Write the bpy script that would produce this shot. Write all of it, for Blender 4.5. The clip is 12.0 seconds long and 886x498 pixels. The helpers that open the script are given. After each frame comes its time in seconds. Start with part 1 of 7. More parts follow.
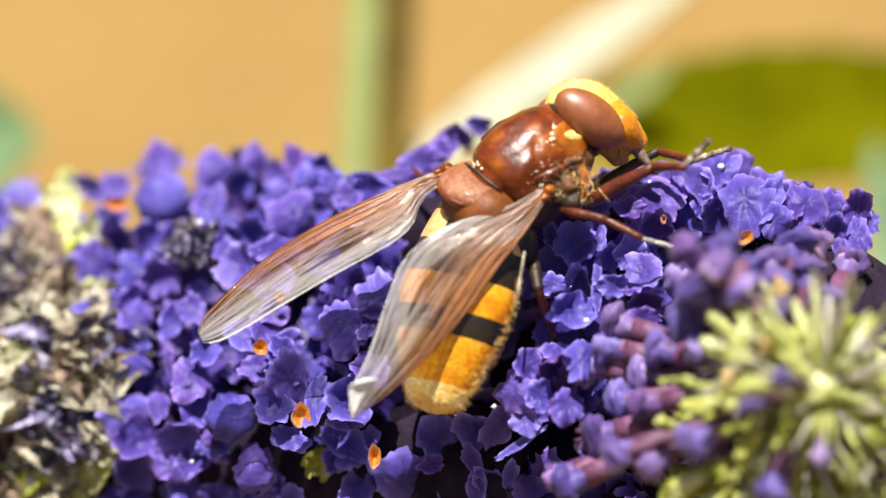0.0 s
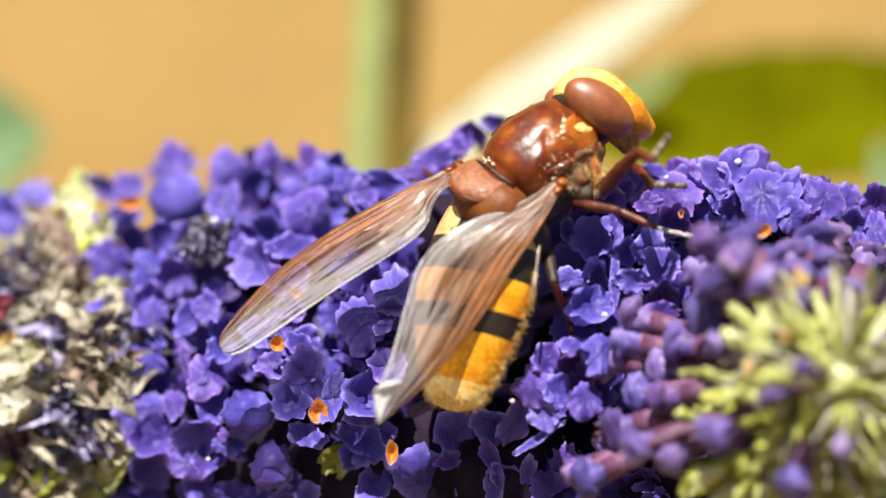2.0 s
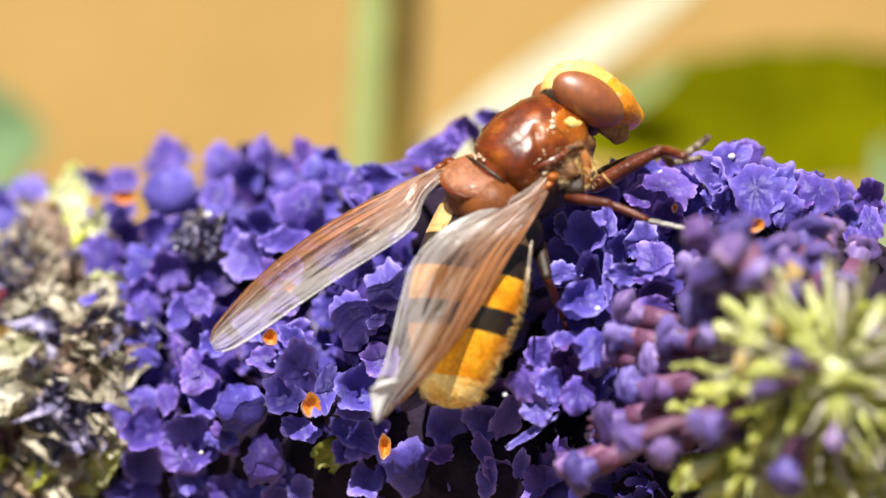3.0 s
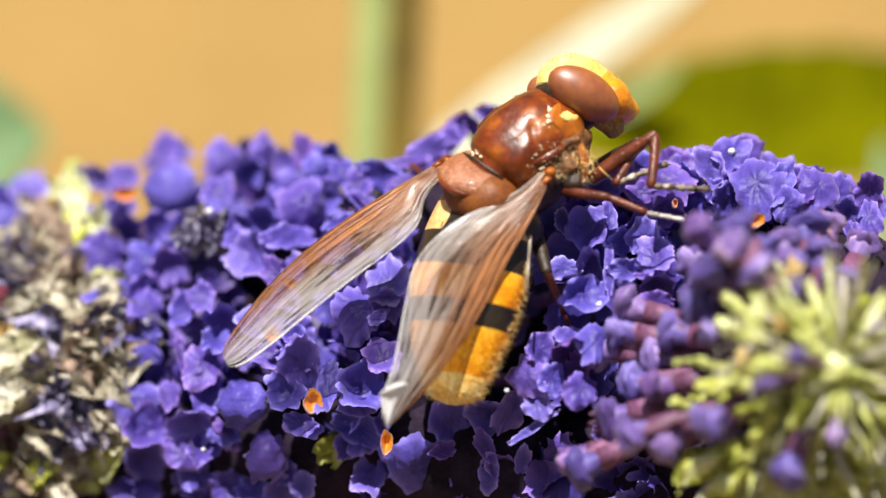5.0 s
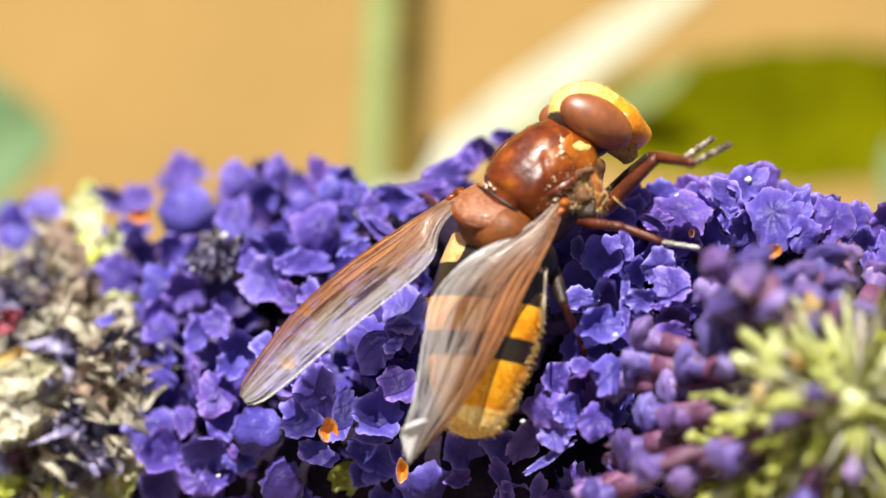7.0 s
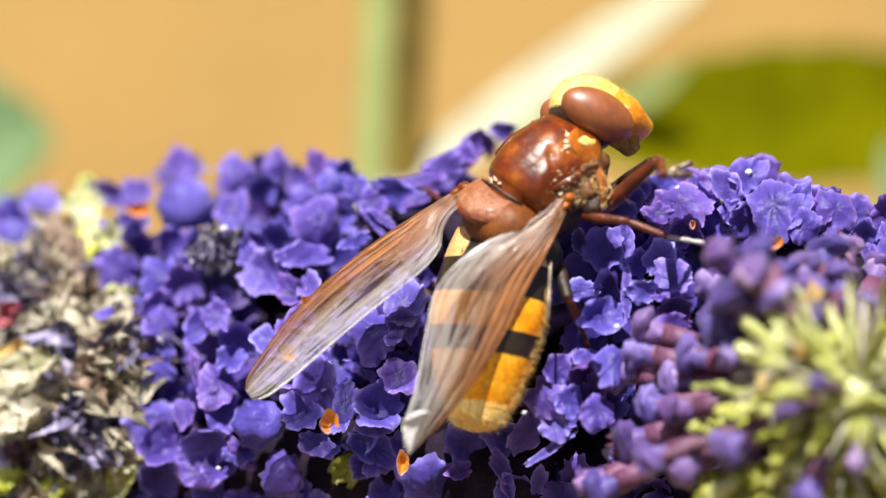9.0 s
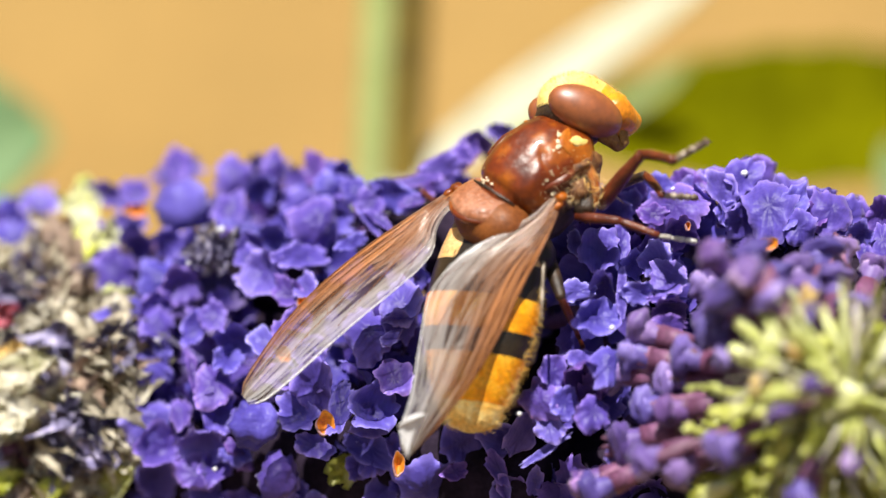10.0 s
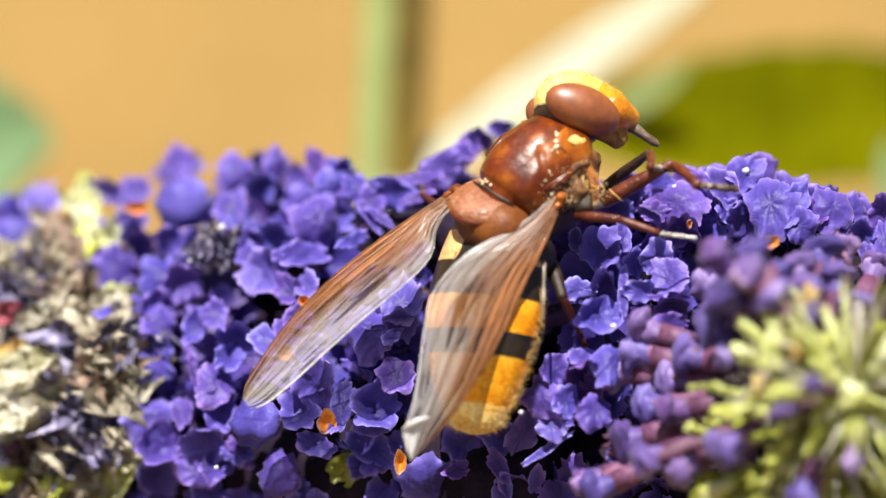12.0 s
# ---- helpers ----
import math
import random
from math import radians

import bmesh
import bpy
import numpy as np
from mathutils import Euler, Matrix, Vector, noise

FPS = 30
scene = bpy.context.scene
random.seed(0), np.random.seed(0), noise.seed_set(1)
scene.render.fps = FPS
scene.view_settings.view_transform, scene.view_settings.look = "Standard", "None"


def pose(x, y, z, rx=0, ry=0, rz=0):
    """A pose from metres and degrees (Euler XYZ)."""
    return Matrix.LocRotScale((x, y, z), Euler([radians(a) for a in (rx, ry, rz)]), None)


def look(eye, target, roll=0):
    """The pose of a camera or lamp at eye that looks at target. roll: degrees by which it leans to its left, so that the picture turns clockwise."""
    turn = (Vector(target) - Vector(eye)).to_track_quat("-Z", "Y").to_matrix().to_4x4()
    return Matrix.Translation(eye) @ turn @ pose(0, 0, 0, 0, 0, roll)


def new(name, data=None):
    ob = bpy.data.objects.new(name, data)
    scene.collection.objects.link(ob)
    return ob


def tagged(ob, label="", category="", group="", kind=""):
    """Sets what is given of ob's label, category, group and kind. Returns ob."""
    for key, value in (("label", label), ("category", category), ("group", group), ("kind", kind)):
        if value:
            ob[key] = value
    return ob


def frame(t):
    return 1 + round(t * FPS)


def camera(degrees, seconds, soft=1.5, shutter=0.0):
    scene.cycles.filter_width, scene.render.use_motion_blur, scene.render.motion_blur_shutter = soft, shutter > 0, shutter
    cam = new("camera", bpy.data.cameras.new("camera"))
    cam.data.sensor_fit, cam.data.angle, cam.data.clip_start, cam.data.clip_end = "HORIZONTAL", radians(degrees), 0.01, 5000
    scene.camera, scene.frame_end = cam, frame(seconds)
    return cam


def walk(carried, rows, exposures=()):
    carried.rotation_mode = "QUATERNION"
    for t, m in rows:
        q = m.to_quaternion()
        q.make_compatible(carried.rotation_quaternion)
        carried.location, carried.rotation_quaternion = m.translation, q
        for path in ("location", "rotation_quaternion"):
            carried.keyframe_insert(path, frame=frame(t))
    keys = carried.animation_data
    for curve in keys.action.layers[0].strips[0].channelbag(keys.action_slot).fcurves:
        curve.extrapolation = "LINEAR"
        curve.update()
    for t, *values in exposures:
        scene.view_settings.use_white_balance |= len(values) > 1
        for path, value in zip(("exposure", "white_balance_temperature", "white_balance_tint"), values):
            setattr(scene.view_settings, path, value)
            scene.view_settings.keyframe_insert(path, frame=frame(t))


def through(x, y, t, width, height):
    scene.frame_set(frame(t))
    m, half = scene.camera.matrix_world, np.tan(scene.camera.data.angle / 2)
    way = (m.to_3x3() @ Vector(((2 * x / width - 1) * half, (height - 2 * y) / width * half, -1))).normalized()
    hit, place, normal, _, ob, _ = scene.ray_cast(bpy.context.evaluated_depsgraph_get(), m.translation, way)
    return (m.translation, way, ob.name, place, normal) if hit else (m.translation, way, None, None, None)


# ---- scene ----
import itertools

MM = 0.001
HUB = Vector((0, 0, 1.1))  # the middle of the flower spike, 1.1 m above the ground

# ---- camera ----
cam = camera(9.0, 12.0, soft=1.5)
cam.data.dof.use_dof = True
cam.data.dof.focus_distance = 0.276
cam.data.dof.aperture_fstop = 18.0
EYE = (0.0003, -0.2800, 1.1000)  # on a stand; it drifts by a tenth of a degree
walk(cam, [
    (0.0, pose(*EYE, 90.0, 0.0, -0.12)),
    (0.6, pose(*EYE, 90.0, 0.0, -0.06)),
    (2.0, pose(*EYE, 90.0, 0.0, -0.045)),
    (4.0, pose(*EYE, 90.0, 0.0, -0.045)),
    (5.0, pose(*EYE, 90.0, 0.0, -0.035)),
    (6.0, pose(*EYE, 90.0, 0.0, 0.02)),
    (7.0, pose(*EYE, 90.0, 0.0, 0.05)),
    (9.0, pose(*EYE, 90.0, 0.0, 0.03)),
    (12.0, pose(*EYE, 90.0, 0.0, 0.03)),
])

# ---- daylight ----
sky_world = bpy.data.worlds.new("sky")
scene.world = sky_world
sky_world.use_nodes = True
sky = sky_world.node_tree.nodes.new("ShaderNodeTexSky")
sky.sky_type = "NISHITA"
sky.sun_disc = False
sky.sun_elevation = radians(56)
sky.sun_rotation = radians(191)
sky_world.node_tree.links.new(sky.outputs[0], sky_world.node_tree.nodes["Background"].inputs[0])
sky_world.node_tree.nodes["Background"].inputs[1].default_value = 0.040
sun = new("sun", bpy.data.lights.new("sun", "SUN"))
sun.data.energy = 5.0
sun.data.angle = radians(0.5)
sun.data.color = (1.0, 0.95, 0.86)
sun.matrix_world = look(HUB + Vector((-0.10, -0.52, 0.78)), HUB)
scene.view_settings.exposure = 0.74


# ---- helpers for shapes; all sizes in millimetres ----
ORIGIN = {}


def vec(p):
    return Vector(p)


def mesh_of(name, geo, material, smooth=True):
    verts, faces = geo[0], geo[1]
    me = bpy.data.meshes.new(name)
    me.from_pydata([tuple(Vector(v) * MM) for v in verts], [], faces)
    if len(geo) > 2 and geo[2]:
        uv = me.uv_layers.new(name="UVMap")
        for loop in me.loops:
            uv.data[loop.index].uv = geo[2][loop.vertex_index]
    if smooth:
        me.polygons.foreach_set("use_smooth", [True] * len(me.polygons))
    me.materials.append(material)
    me.update()
    return me


def thing(name, at, label, category, group="", kind=""):
    ob = new(name)
    ob.empty_display_size = 0.002
    ob.location = HUB + vec(at) * MM
    ORIGIN[ob.name] = vec(at)
    return tagged(ob, label, category, group, kind)


def part(name, geo, material, parent, label="", at=None, smooth=True):
    """One mesh under a thing or part; geo in the coordinates of the whole plan, at: its own pivot there."""
    base = ORIGIN[parent.name]
    pivot = vec(at) if at is not None else base
    shifted = ([vec(v) - pivot for v in geo[0]],) + tuple(geo[1:])
    ob = new(name, mesh_of(name, shifted, material, smooth))
    ob.parent = parent
    ob.location = (pivot - base) * MM
    ORIGIN[ob.name] = pivot
    if label:
        ob["label"] = label
    return ob


def join(*geos):
    verts, faces, uvs = [], [], []
    for g in geos:
        n = len(verts)
        verts += [vec(v) for v in g[0]]
        faces += [tuple(i + n for i in f) for f in g[1]]
        uvs += list(g[2]) if len(g) > 2 and g[2] else [(0.5, 0.5)] * len(g[0])
    return verts, faces, uvs


def side_of(d):
    d = vec(d).normalized()
    a = d.cross(Vector((0, 0, 1)))
    if a.length < 0.2:
        a = d.cross(Vector((1, 0, 0)))
    a.normalize()
    return a, d.cross(a).normalized()


def tube(points, radii, n=8, flat=1.0):
    """A tube with rounded ends through the points."""
    pts = [vec(p) for p in points]
    verts, faces, uvs = [], [], []
    a = None
    for i, p in enumerate(pts):
        d = (pts[min(i + 1, len(pts) - 1)] - pts[max(i - 1, 0)]).normalized()
        if a is None:
            a, b = side_of(d)
        else:
            a = (a - d * a.dot(d)).normalized()
            b = d.cross(a)
        for k in range(n):
            w = 2 * math.pi * k / n
            verts.append(p + radii[i] * (math.cos(w) * a + flat * math.sin(w) * b))
            uvs.append((i / (len(pts) - 1), k / n))
    for i in range(len(pts) - 1):
        for k in range(n):
            k2 = (k + 1) % n
            faces.append((i * n + k, i * n + k2, i * n + n + k2, i * n + n + k))
    for i, sgn in ((0, -1), (len(pts) - 1, 1)):
        d = (pts[-1] - pts[-2] if sgn > 0 else pts[1] - pts[0]).normalized() * sgn
        tip = len(verts)
        verts.append(pts[i] + d * radii[i] * 0.7)
        uvs.append((0.0 if sgn < 0 else 1.0, 0.5))
        for k in range(n):
            f = (i * n + k, i * n + (k + 1) % n, tip)
            faces.append(f if sgn > 0 else f[::-1])
    return verts, faces, uvs


def blob(c, ax, ay, az, nu=24, nv=14, bump=0.0, seed=0.0, shape=None, dent=None):
    """A closed ellipsoid on three half-axis vectors; shape(u, v) scales each point."""
    c, ax, ay, az = vec(c), vec(ax), vec(ay), vec(az)
    verts, faces, uvs = [], [], []
    for j in range(nv + 1):
        th = math.pi * j / nv
        for i in range(nu):
            ph = 2 * math.pi * i / nu
            x, y, z = math.sin(th) * math.cos(ph), math.sin(th) * math.sin(ph), math.cos(th)
            k = 1.0
            if dent:
                k = dent(x, y, z)
            if shape:
                x, y, z = shape(x, y, z)
            if bump:
                k += bump * noise.noise(Vector((x * 1.7 + seed, y * 1.7, z * 1.7)))
            verts.append(c + k * (x * ax + y * ay + z * az))
            uvs.append((i / nu, j / nv))
    for j in range(nv):
        for i in range(nu):
            i2 = (i + 1) % nu
            faces.append((j * nu + i, j * nu + nu + i, j * nu + nu + i2, j * nu + i2))
    return verts, faces, uvs


def rough(geo, amount, seed):
    """Uneven, slightly shrivelled version of a shape."""
    return [vec(v) + Vector([amount * noise.noise(vec(v) * 2.3 + Vector((seed, 7.0 * q, 0))) for q in range(3)]) for v in geo[0]], geo[1], geo[2]


def basis(f, r):
    """Right, forward, up from a forward vector and a rough right vector."""
    f = vec(f).normalized()
    r = vec(r)
    r = (r - f * r.dot(f)).normalized()
    return r, f, r.cross(f)


def frame_of(z, spin=0.0):
    z = vec(z).normalized()
    a, b = side_of(z)
    m = Matrix((a, b, z)).transposed().to_4x4()
    if m.to_3x3().determinant() < 0:
        m = Matrix((b, a, z)).transposed().to_4x4()
    return m @ Matrix.Rotation(spin, 4, "Z")


def hairs(points, normals, length, width, rng, sweep=(0, 0, 0), spread=0.35):
    verts, faces = [], []
    for p, n in zip(points, normals):
        d = (vec(n) + vec(sweep) + Vector([rng.uniform(-spread, spread) for _ in range(3)])).normalized()
        a, b = side_of(d)
        k = len(verts)
        w = rng.uniform(0, 6.3)
        s = (a * math.cos(w) + b * math.sin(w)) * width
        ln = length * rng.uniform(0.5, 1.15)
        verts += [vec(p) - s, vec(p) + s, vec(p) + d * ln * 0.6 + s * 0.5 + vec(sweep) * 0.05, vec(p) + d * ln + vec(sweep) * ln * 0.25]
        faces += [(k, k + 1, k + 2), (k, k + 2, k + 3)]
    return verts, faces, None


# ---- materials ----
def shader(name):
    m = bpy.data.materials.new(name)
    m.use_nodes = True
    nt = m.node_tree
    return m, nt, nt.nodes["Principled BSDF"]


def nd(nt, kind, **values):
    n = nt.nodes.new(kind)
    for k, v in values.items():
        n.inputs[k].default_value = v
    return n


def ramp(nt, stops, source):
    r = nt.nodes.new("ShaderNodeValToRGB")
    els = r.color_ramp.elements
    while len(els) < len(stops):
        els.new(0.5)
    for e, (p, c) in zip(els, stops):
        e.position, e.color = p, (*c, 1)
    nt.links.new(source, r.inputs[0])
    return r.outputs[0]


def mixed(nt, fac, a, b, blend="MIX"):
    n = nt.nodes.new("ShaderNodeMix")
    n.data_type, n.blend_type = "RGBA", blend
    for sock, v in ((n.inputs[0], fac), (n.inputs[6], a), (n.inputs[7], b)):
        if hasattr(v, "is_output"):
            nt.links.new(v, sock)
        else:
            sock.default_value = v if not isinstance(v, tuple) else (*v, 1)
    return n.outputs[2]


def plain(name, colours, rough=0.5, size=1.0, fine=6.0, bump=0.15, coat=0.0, through=0.0, per_object=0.0, spec=0.5, ior=1.5):
    """A surface mottled between colours at two scales; size: the broad mottling in millimetres."""
    m, nt, b = shader(name)
    tc = nt.nodes.new("ShaderNodeTexCoord")
    n1 = nd(nt, "ShaderNodeTexNoise", Scale=1000.0 / size, Detail=3.0)
    n2 = nd(nt, "ShaderNodeTexNoise", Scale=1000.0 / size * fine, Detail=2.0)
    for n in (n1, n2):
        nt.links.new(tc.outputs["Object"], n.inputs["Vector"])
    step = 1.0 / max(1, len(colours) - 1)
    col = ramp(nt, [(0.28 + 0.44 * i * step, c) for i, c in enumerate(colours)], n1.outputs[0])
    g = ramp(nt, [(0.3, (0.72, 0.72, 0.72)), (0.7, (1.12, 1.12, 1.12))], n2.outputs[0])
    col = mixed(nt, 1.0, col, g, "MULTIPLY")
    if per_object:
        oi = nt.nodes.new("ShaderNodeObjectInfo")
        v = ramp(nt, [(0.0, (1 - per_object,) * 3), (1.0, (1 + per_object,) * 3)], oi.outputs["Random"])
        col = mixed(nt, 1.0, col, v, "MULTIPLY")
    nt.links.new(col, b.inputs["Base Color"])
    b.inputs["Roughness"].default_value = rough
    b.inputs["Coat Weight"].default_value = coat
    b.inputs["Coat Roughness"].default_value = 0.16
    b.inputs["IOR"].default_value = ior
    b.inputs["Specular IOR Level"].default_value = spec
    if bump:
        bp = nd(nt, "ShaderNodeBump", Strength=bump, Distance=0.0002)
        nt.links.new(n2.outputs[0], bp.inputs["Height"])
        nt.links.new(bp.outputs[0], b.inputs["Normal"])
    if through:
        tl = nt.nodes.new("ShaderNodeBsdfTranslucent")
        nt.links.new(col, tl.inputs[0])
        mx = nd(nt, "ShaderNodeMixShader", Fac=through)
        out = nt.nodes["Material Output"]
        nt.links.new(b.outputs[0], mx.inputs[1])
        nt.links.new(tl.outputs[0], mx.inputs[2])
        nt.links.new(mx.outputs[0], out.inputs[0])
    return m


def petal_material(name, blue, violet, dark):
    """Velvety petals: veins along the lobe, hue that differs from flower to flower."""
    m, nt, b = shader(name)
    uv = nt.nodes.new("ShaderNodeTexCoord")
    sep = nt.nodes.new("ShaderNodeSeparateXYZ")
    nt.links.new(uv.outputs["UV"], sep.inputs[0])
    oi = nt.nodes.new("ShaderNodeObjectInfo")
    base = ramp(nt, [(0.0, tuple(x * k for x, k in zip(violet, (0.8, 0.6, 0.74)))), (0.22, blue), (0.6, tuple((x + y) / 2 for x, y in zip(blue, violet))), (0.82, violet), (1.0, tuple(x * k for x, k in zip(blue, (1.6, 1.7, 1.25))))], oi.outputs["Random"])
    # Shading contrast put into the colour: dark middle, lit edge, over a pale rim.
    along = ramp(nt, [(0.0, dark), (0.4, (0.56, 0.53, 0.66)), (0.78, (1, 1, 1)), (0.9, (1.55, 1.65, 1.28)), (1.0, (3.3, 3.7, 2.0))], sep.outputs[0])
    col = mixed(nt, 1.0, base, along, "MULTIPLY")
    vein = nd(nt, "ShaderNodeTexNoise", Scale=1.0, Detail=3.0)
    vm = nd(nt, "ShaderNodeMapping")
    vm.inputs["Scale"].default_value = (1.6, 16.0, 1.0)
    nt.links.new(uv.outputs["UV"], vm.inputs[0])
    nt.links.new(vm.outputs[0], vein.inputs["Vector"])
    vc = ramp(nt, [(0.35, (0.66, 0.62, 0.76)), (0.65, (1.12, 1.12, 1.08))], vein.outputs[0])
    col = mixed(nt, 0.5, col, vc, "MULTIPLY")
    n2 = nd(nt, "ShaderNodeTexNoise", Scale=2600.0, Detail=3.0)
    nt.links.new(uv.outputs["Object"], n2.inputs["Vector"])
    col = mixed(nt, 0.35, col, ramp(nt, [(0.3, (0.7, 0.7, 0.74)), (0.7, (1.2, 1.18, 1.12))], n2.outputs[0]), "MULTIPLY")
    nt.links.new(col, b.inputs["Base Color"])
    b.inputs["Roughness"].default_value = 0.5
    b.inputs["Specular IOR Level"].default_value = 0.35
    b.inputs["Sheen Weight"].default_value = 0.12
    crease = nd(nt, "ShaderNodeTexNoise", Scale=900.0, Detail=3.0, Distortion=1.2)
    nt.links.new(uv.outputs["Object"], crease.inputs["Vector"])
    b0 = nd(nt, "ShaderNodeBump", Strength=0.3, Distance=0.0002)
    nt.links.new(crease.outputs[0], b0.inputs["Height"])
    bp = nd(nt, "ShaderNodeBump", Strength=0.3, Distance=0.00022)
    nt.links.new(n2.outputs[0], bp.inputs["Height"])
    nt.links.new(b0.outputs[0], bp.inputs["Normal"])
    nt.links.new(bp.outputs[0], b.inputs["Normal"])
    tl = nt.nodes.new("ShaderNodeBsdfTranslucent")
    nt.links.new(col, tl.inputs[0])
    mx = nd(nt, "ShaderNodeMixShader", Fac=0.13)
    nt.links.new(b.outputs[0], mx.inputs[1])
    nt.links.new(tl.outputs[0], mx.inputs[2])
    nt.links.new(mx.outputs[0], nt.nodes["Material Output"].inputs[0])
    return m


def wing_material():
    """A membrane: amber-brown folds along the front and at the root, smoky clear behind and towards the tip."""
    m, nt, b = shader("wing_membrane")
    uv = nt.nodes.new("ShaderNodeTexCoord")
    sep = nt.nodes.new("ShaderNodeSeparateXYZ")
    nt.links.new(uv.outputs["UV"], sep.inputs[0])

    def streaks(along, across, detail, bent=0.0):
        ns = nd(nt, "ShaderNodeTexNoise", Scale=1.0, Detail=detail, Distortion=bent)
        mp = nd(nt, "ShaderNodeMapping")
        mp.inputs["Scale"].default_value = (along, across, 1.0)
        nt.links.new(uv.outputs["UV"], mp.inputs[0])
        nt.links.new(mp.outputs[0], ns.inputs["Vector"])
        return ns.outputs[0]

    def weighed(a, k, c):
        n = nt.nodes.new("ShaderNodeMath")
        n.operation = "MULTIPLY_ADD"
        n.inputs[1].default_value = k
        nt.links.new(a, n.inputs[0])
        if hasattr(c, "is_output"):
            nt.links.new(c, n.inputs[2])
        else:
            n.inputs[2].default_value = c
        return n.outputs[0]

    broad, fine = streaks(2.6, 6.0, 3.0), streaks(3.4, 11.0, 4.0, 1.0)
    clear = weighed(broad, 0.40, weighed(sep.outputs[1], 0.62, weighed(sep.outputs[0], 0.46, -0.25)))
    # Whitish rear and tip: own smoky grey, with sky sheen put into the colour.
    col = ramp(nt, [(0.08, (0.44, 0.17, 0.05)), (0.34, (0.27, 0.12, 0.055)), (0.50, (0.26, 0.16, 0.115)), (0.62, (0.40, 0.345, 0.315)), (0.92, (0.48, 0.455, 0.465))], clear)
    # Streaks along the folds; the palest put glints into the colour.
    col = mixed(nt, 1.0, col, ramp(nt, [(0.31, (0.16, 0.11, 0.09)), (0.385, (0.36, 0.30, 0.27)), (0.42, (0.86, 0.85, 0.84)), (0.56, (1.0, 1.0, 1.0)), (0.66, (1.35, 1.35, 1.35)), (0.74, (1.7, 1.7, 1.7))], fine), "MULTIPLY")
    col = mixed(nt, 0.55, col, ramp(nt, [(0.36, (0.45, 0.40, 0.37)), (0.46, (1.0, 1.0, 1.0)), (0.62, (1.15, 1.15, 1.15))], streaks(7.0, 30.0, 4.0, 0.8)), "MULTIPLY")
    nt.links.new(col, b.inputs["Base Color"])
    dens = ramp(nt, [(0.10, (0.92,) * 3), (0.36, (0.82,) * 3), (0.56, (0.66,) * 3), (0.76, (0.60,) * 3), (1.0, (0.58,) * 3)], clear)
    b.inputs["Roughness"].default_value = 0.2
    b.inputs["Specular IOR Level"].default_value = 0.6
    bp = nd(nt, "ShaderNodeBump", Strength=0.9, Distance=0.0002)
    nt.links.new(fine, bp.inputs["Height"])
    nt.links.new(bp.outputs[0], b.inputs["Normal"])
    tp = nt.nodes.new("ShaderNodeBsdfTransparent")
    tp.inputs[0].default_value = (0.98, 0.95, 0.9, 1)
    mx = nt.nodes.new("ShaderNodeMixShader")
    nt.links.new(dens, mx.inputs[0])
    nt.links.new(tp.outputs[0], mx.inputs[1])
    nt.links.new(b.outputs[0], mx.inputs[2])
    nt.links.new(mx.outputs[0], nt.nodes["Material Output"].inputs[0])
    return m


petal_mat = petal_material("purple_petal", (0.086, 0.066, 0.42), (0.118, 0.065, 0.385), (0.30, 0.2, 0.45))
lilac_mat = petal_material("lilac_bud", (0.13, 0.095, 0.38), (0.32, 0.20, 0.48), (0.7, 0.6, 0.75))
# Darker copy of the petal: shade deep in the spike put into its colour.
shaded_petal_mat = petal_material("shaded_petal", (0.06, 0.042, 0.22), (0.08, 0.045, 0.2), (0.3, 0.2, 0.4))
tube_mat = plain("corolla_tube", [(0.09, 0.04, 0.16), (0.16, 0.07, 0.2)], 0.6, 1.5)
maroon_mat = plain("maroon_calyx", [(0.12, 0.035, 0.07), (0.22, 0.09, 0.17), (0.30, 0.19, 0.25)], 0.6, 1.2, per_object=0.3, through=0.1)
mauve_mat = plain("mauve_tube", [(0.15, 0.045, 0.10), (0.25, 0.11, 0.23)], 0.55, 1.2, per_object=0.2, through=0.15)
rim_mat = plain("pale_throat_rim", [(0.42, 0.20, 0.22), (0.60, 0.38, 0.36)], 0.6, 0.6)
throat_mat = plain("orange_throat", [(0.80, 0.20, 0.008), (0.90, 0.36, 0.03)], 0.6, 0.5)
calyx_mat = plain("green_calyx", [(0.34, 0.38, 0.03), (0.66, 0.68, 0.15), (0.94, 0.93, 0.66)], 0.36, 1.8, per_object=0.25, through=0.3)
bract_mat = plain("pale_bract", [(0.54, 0.58, 0.12), (0.76, 0.79, 0.30), (0.92, 0.92, 0.70)], 0.4, 2.0, per_object=0.15, through=0.3)
paper_mat = plain("papery_husk", [(0.56, 0.51, 0.38), (0.75, 0.71, 0.57), (0.89, 0.87, 0.77)], 0.6, 1.2, per_object=0.2, through=0.3)
cream_mat = plain("cream_bract", [(0.40, 0.39, 0.20), (0.66, 0.61, 0.46), (0.84, 0.82, 0.74)], 0.5, 1.6, through=0.25)
yellow_husk_mat = plain("yellow_husk", [(0.70, 0.42, 0.08), (0.86, 0.66, 0.30)], 0.6, 1.0, through=0.25)
crimson_mat = plain("crimson_bract", [(0.26, 0.03, 0.06), (0.50, 0.12, 0.16)], 0.55, 0.8)
# Near-black: the shade in gaps between florets, put into the filler's colour.
gap_shade_mat = plain("gap_shade", [(0.012, 0.008, 0.016), (0.035, 0.022, 0.045)], 0.9, 1.5, spec=0.1)
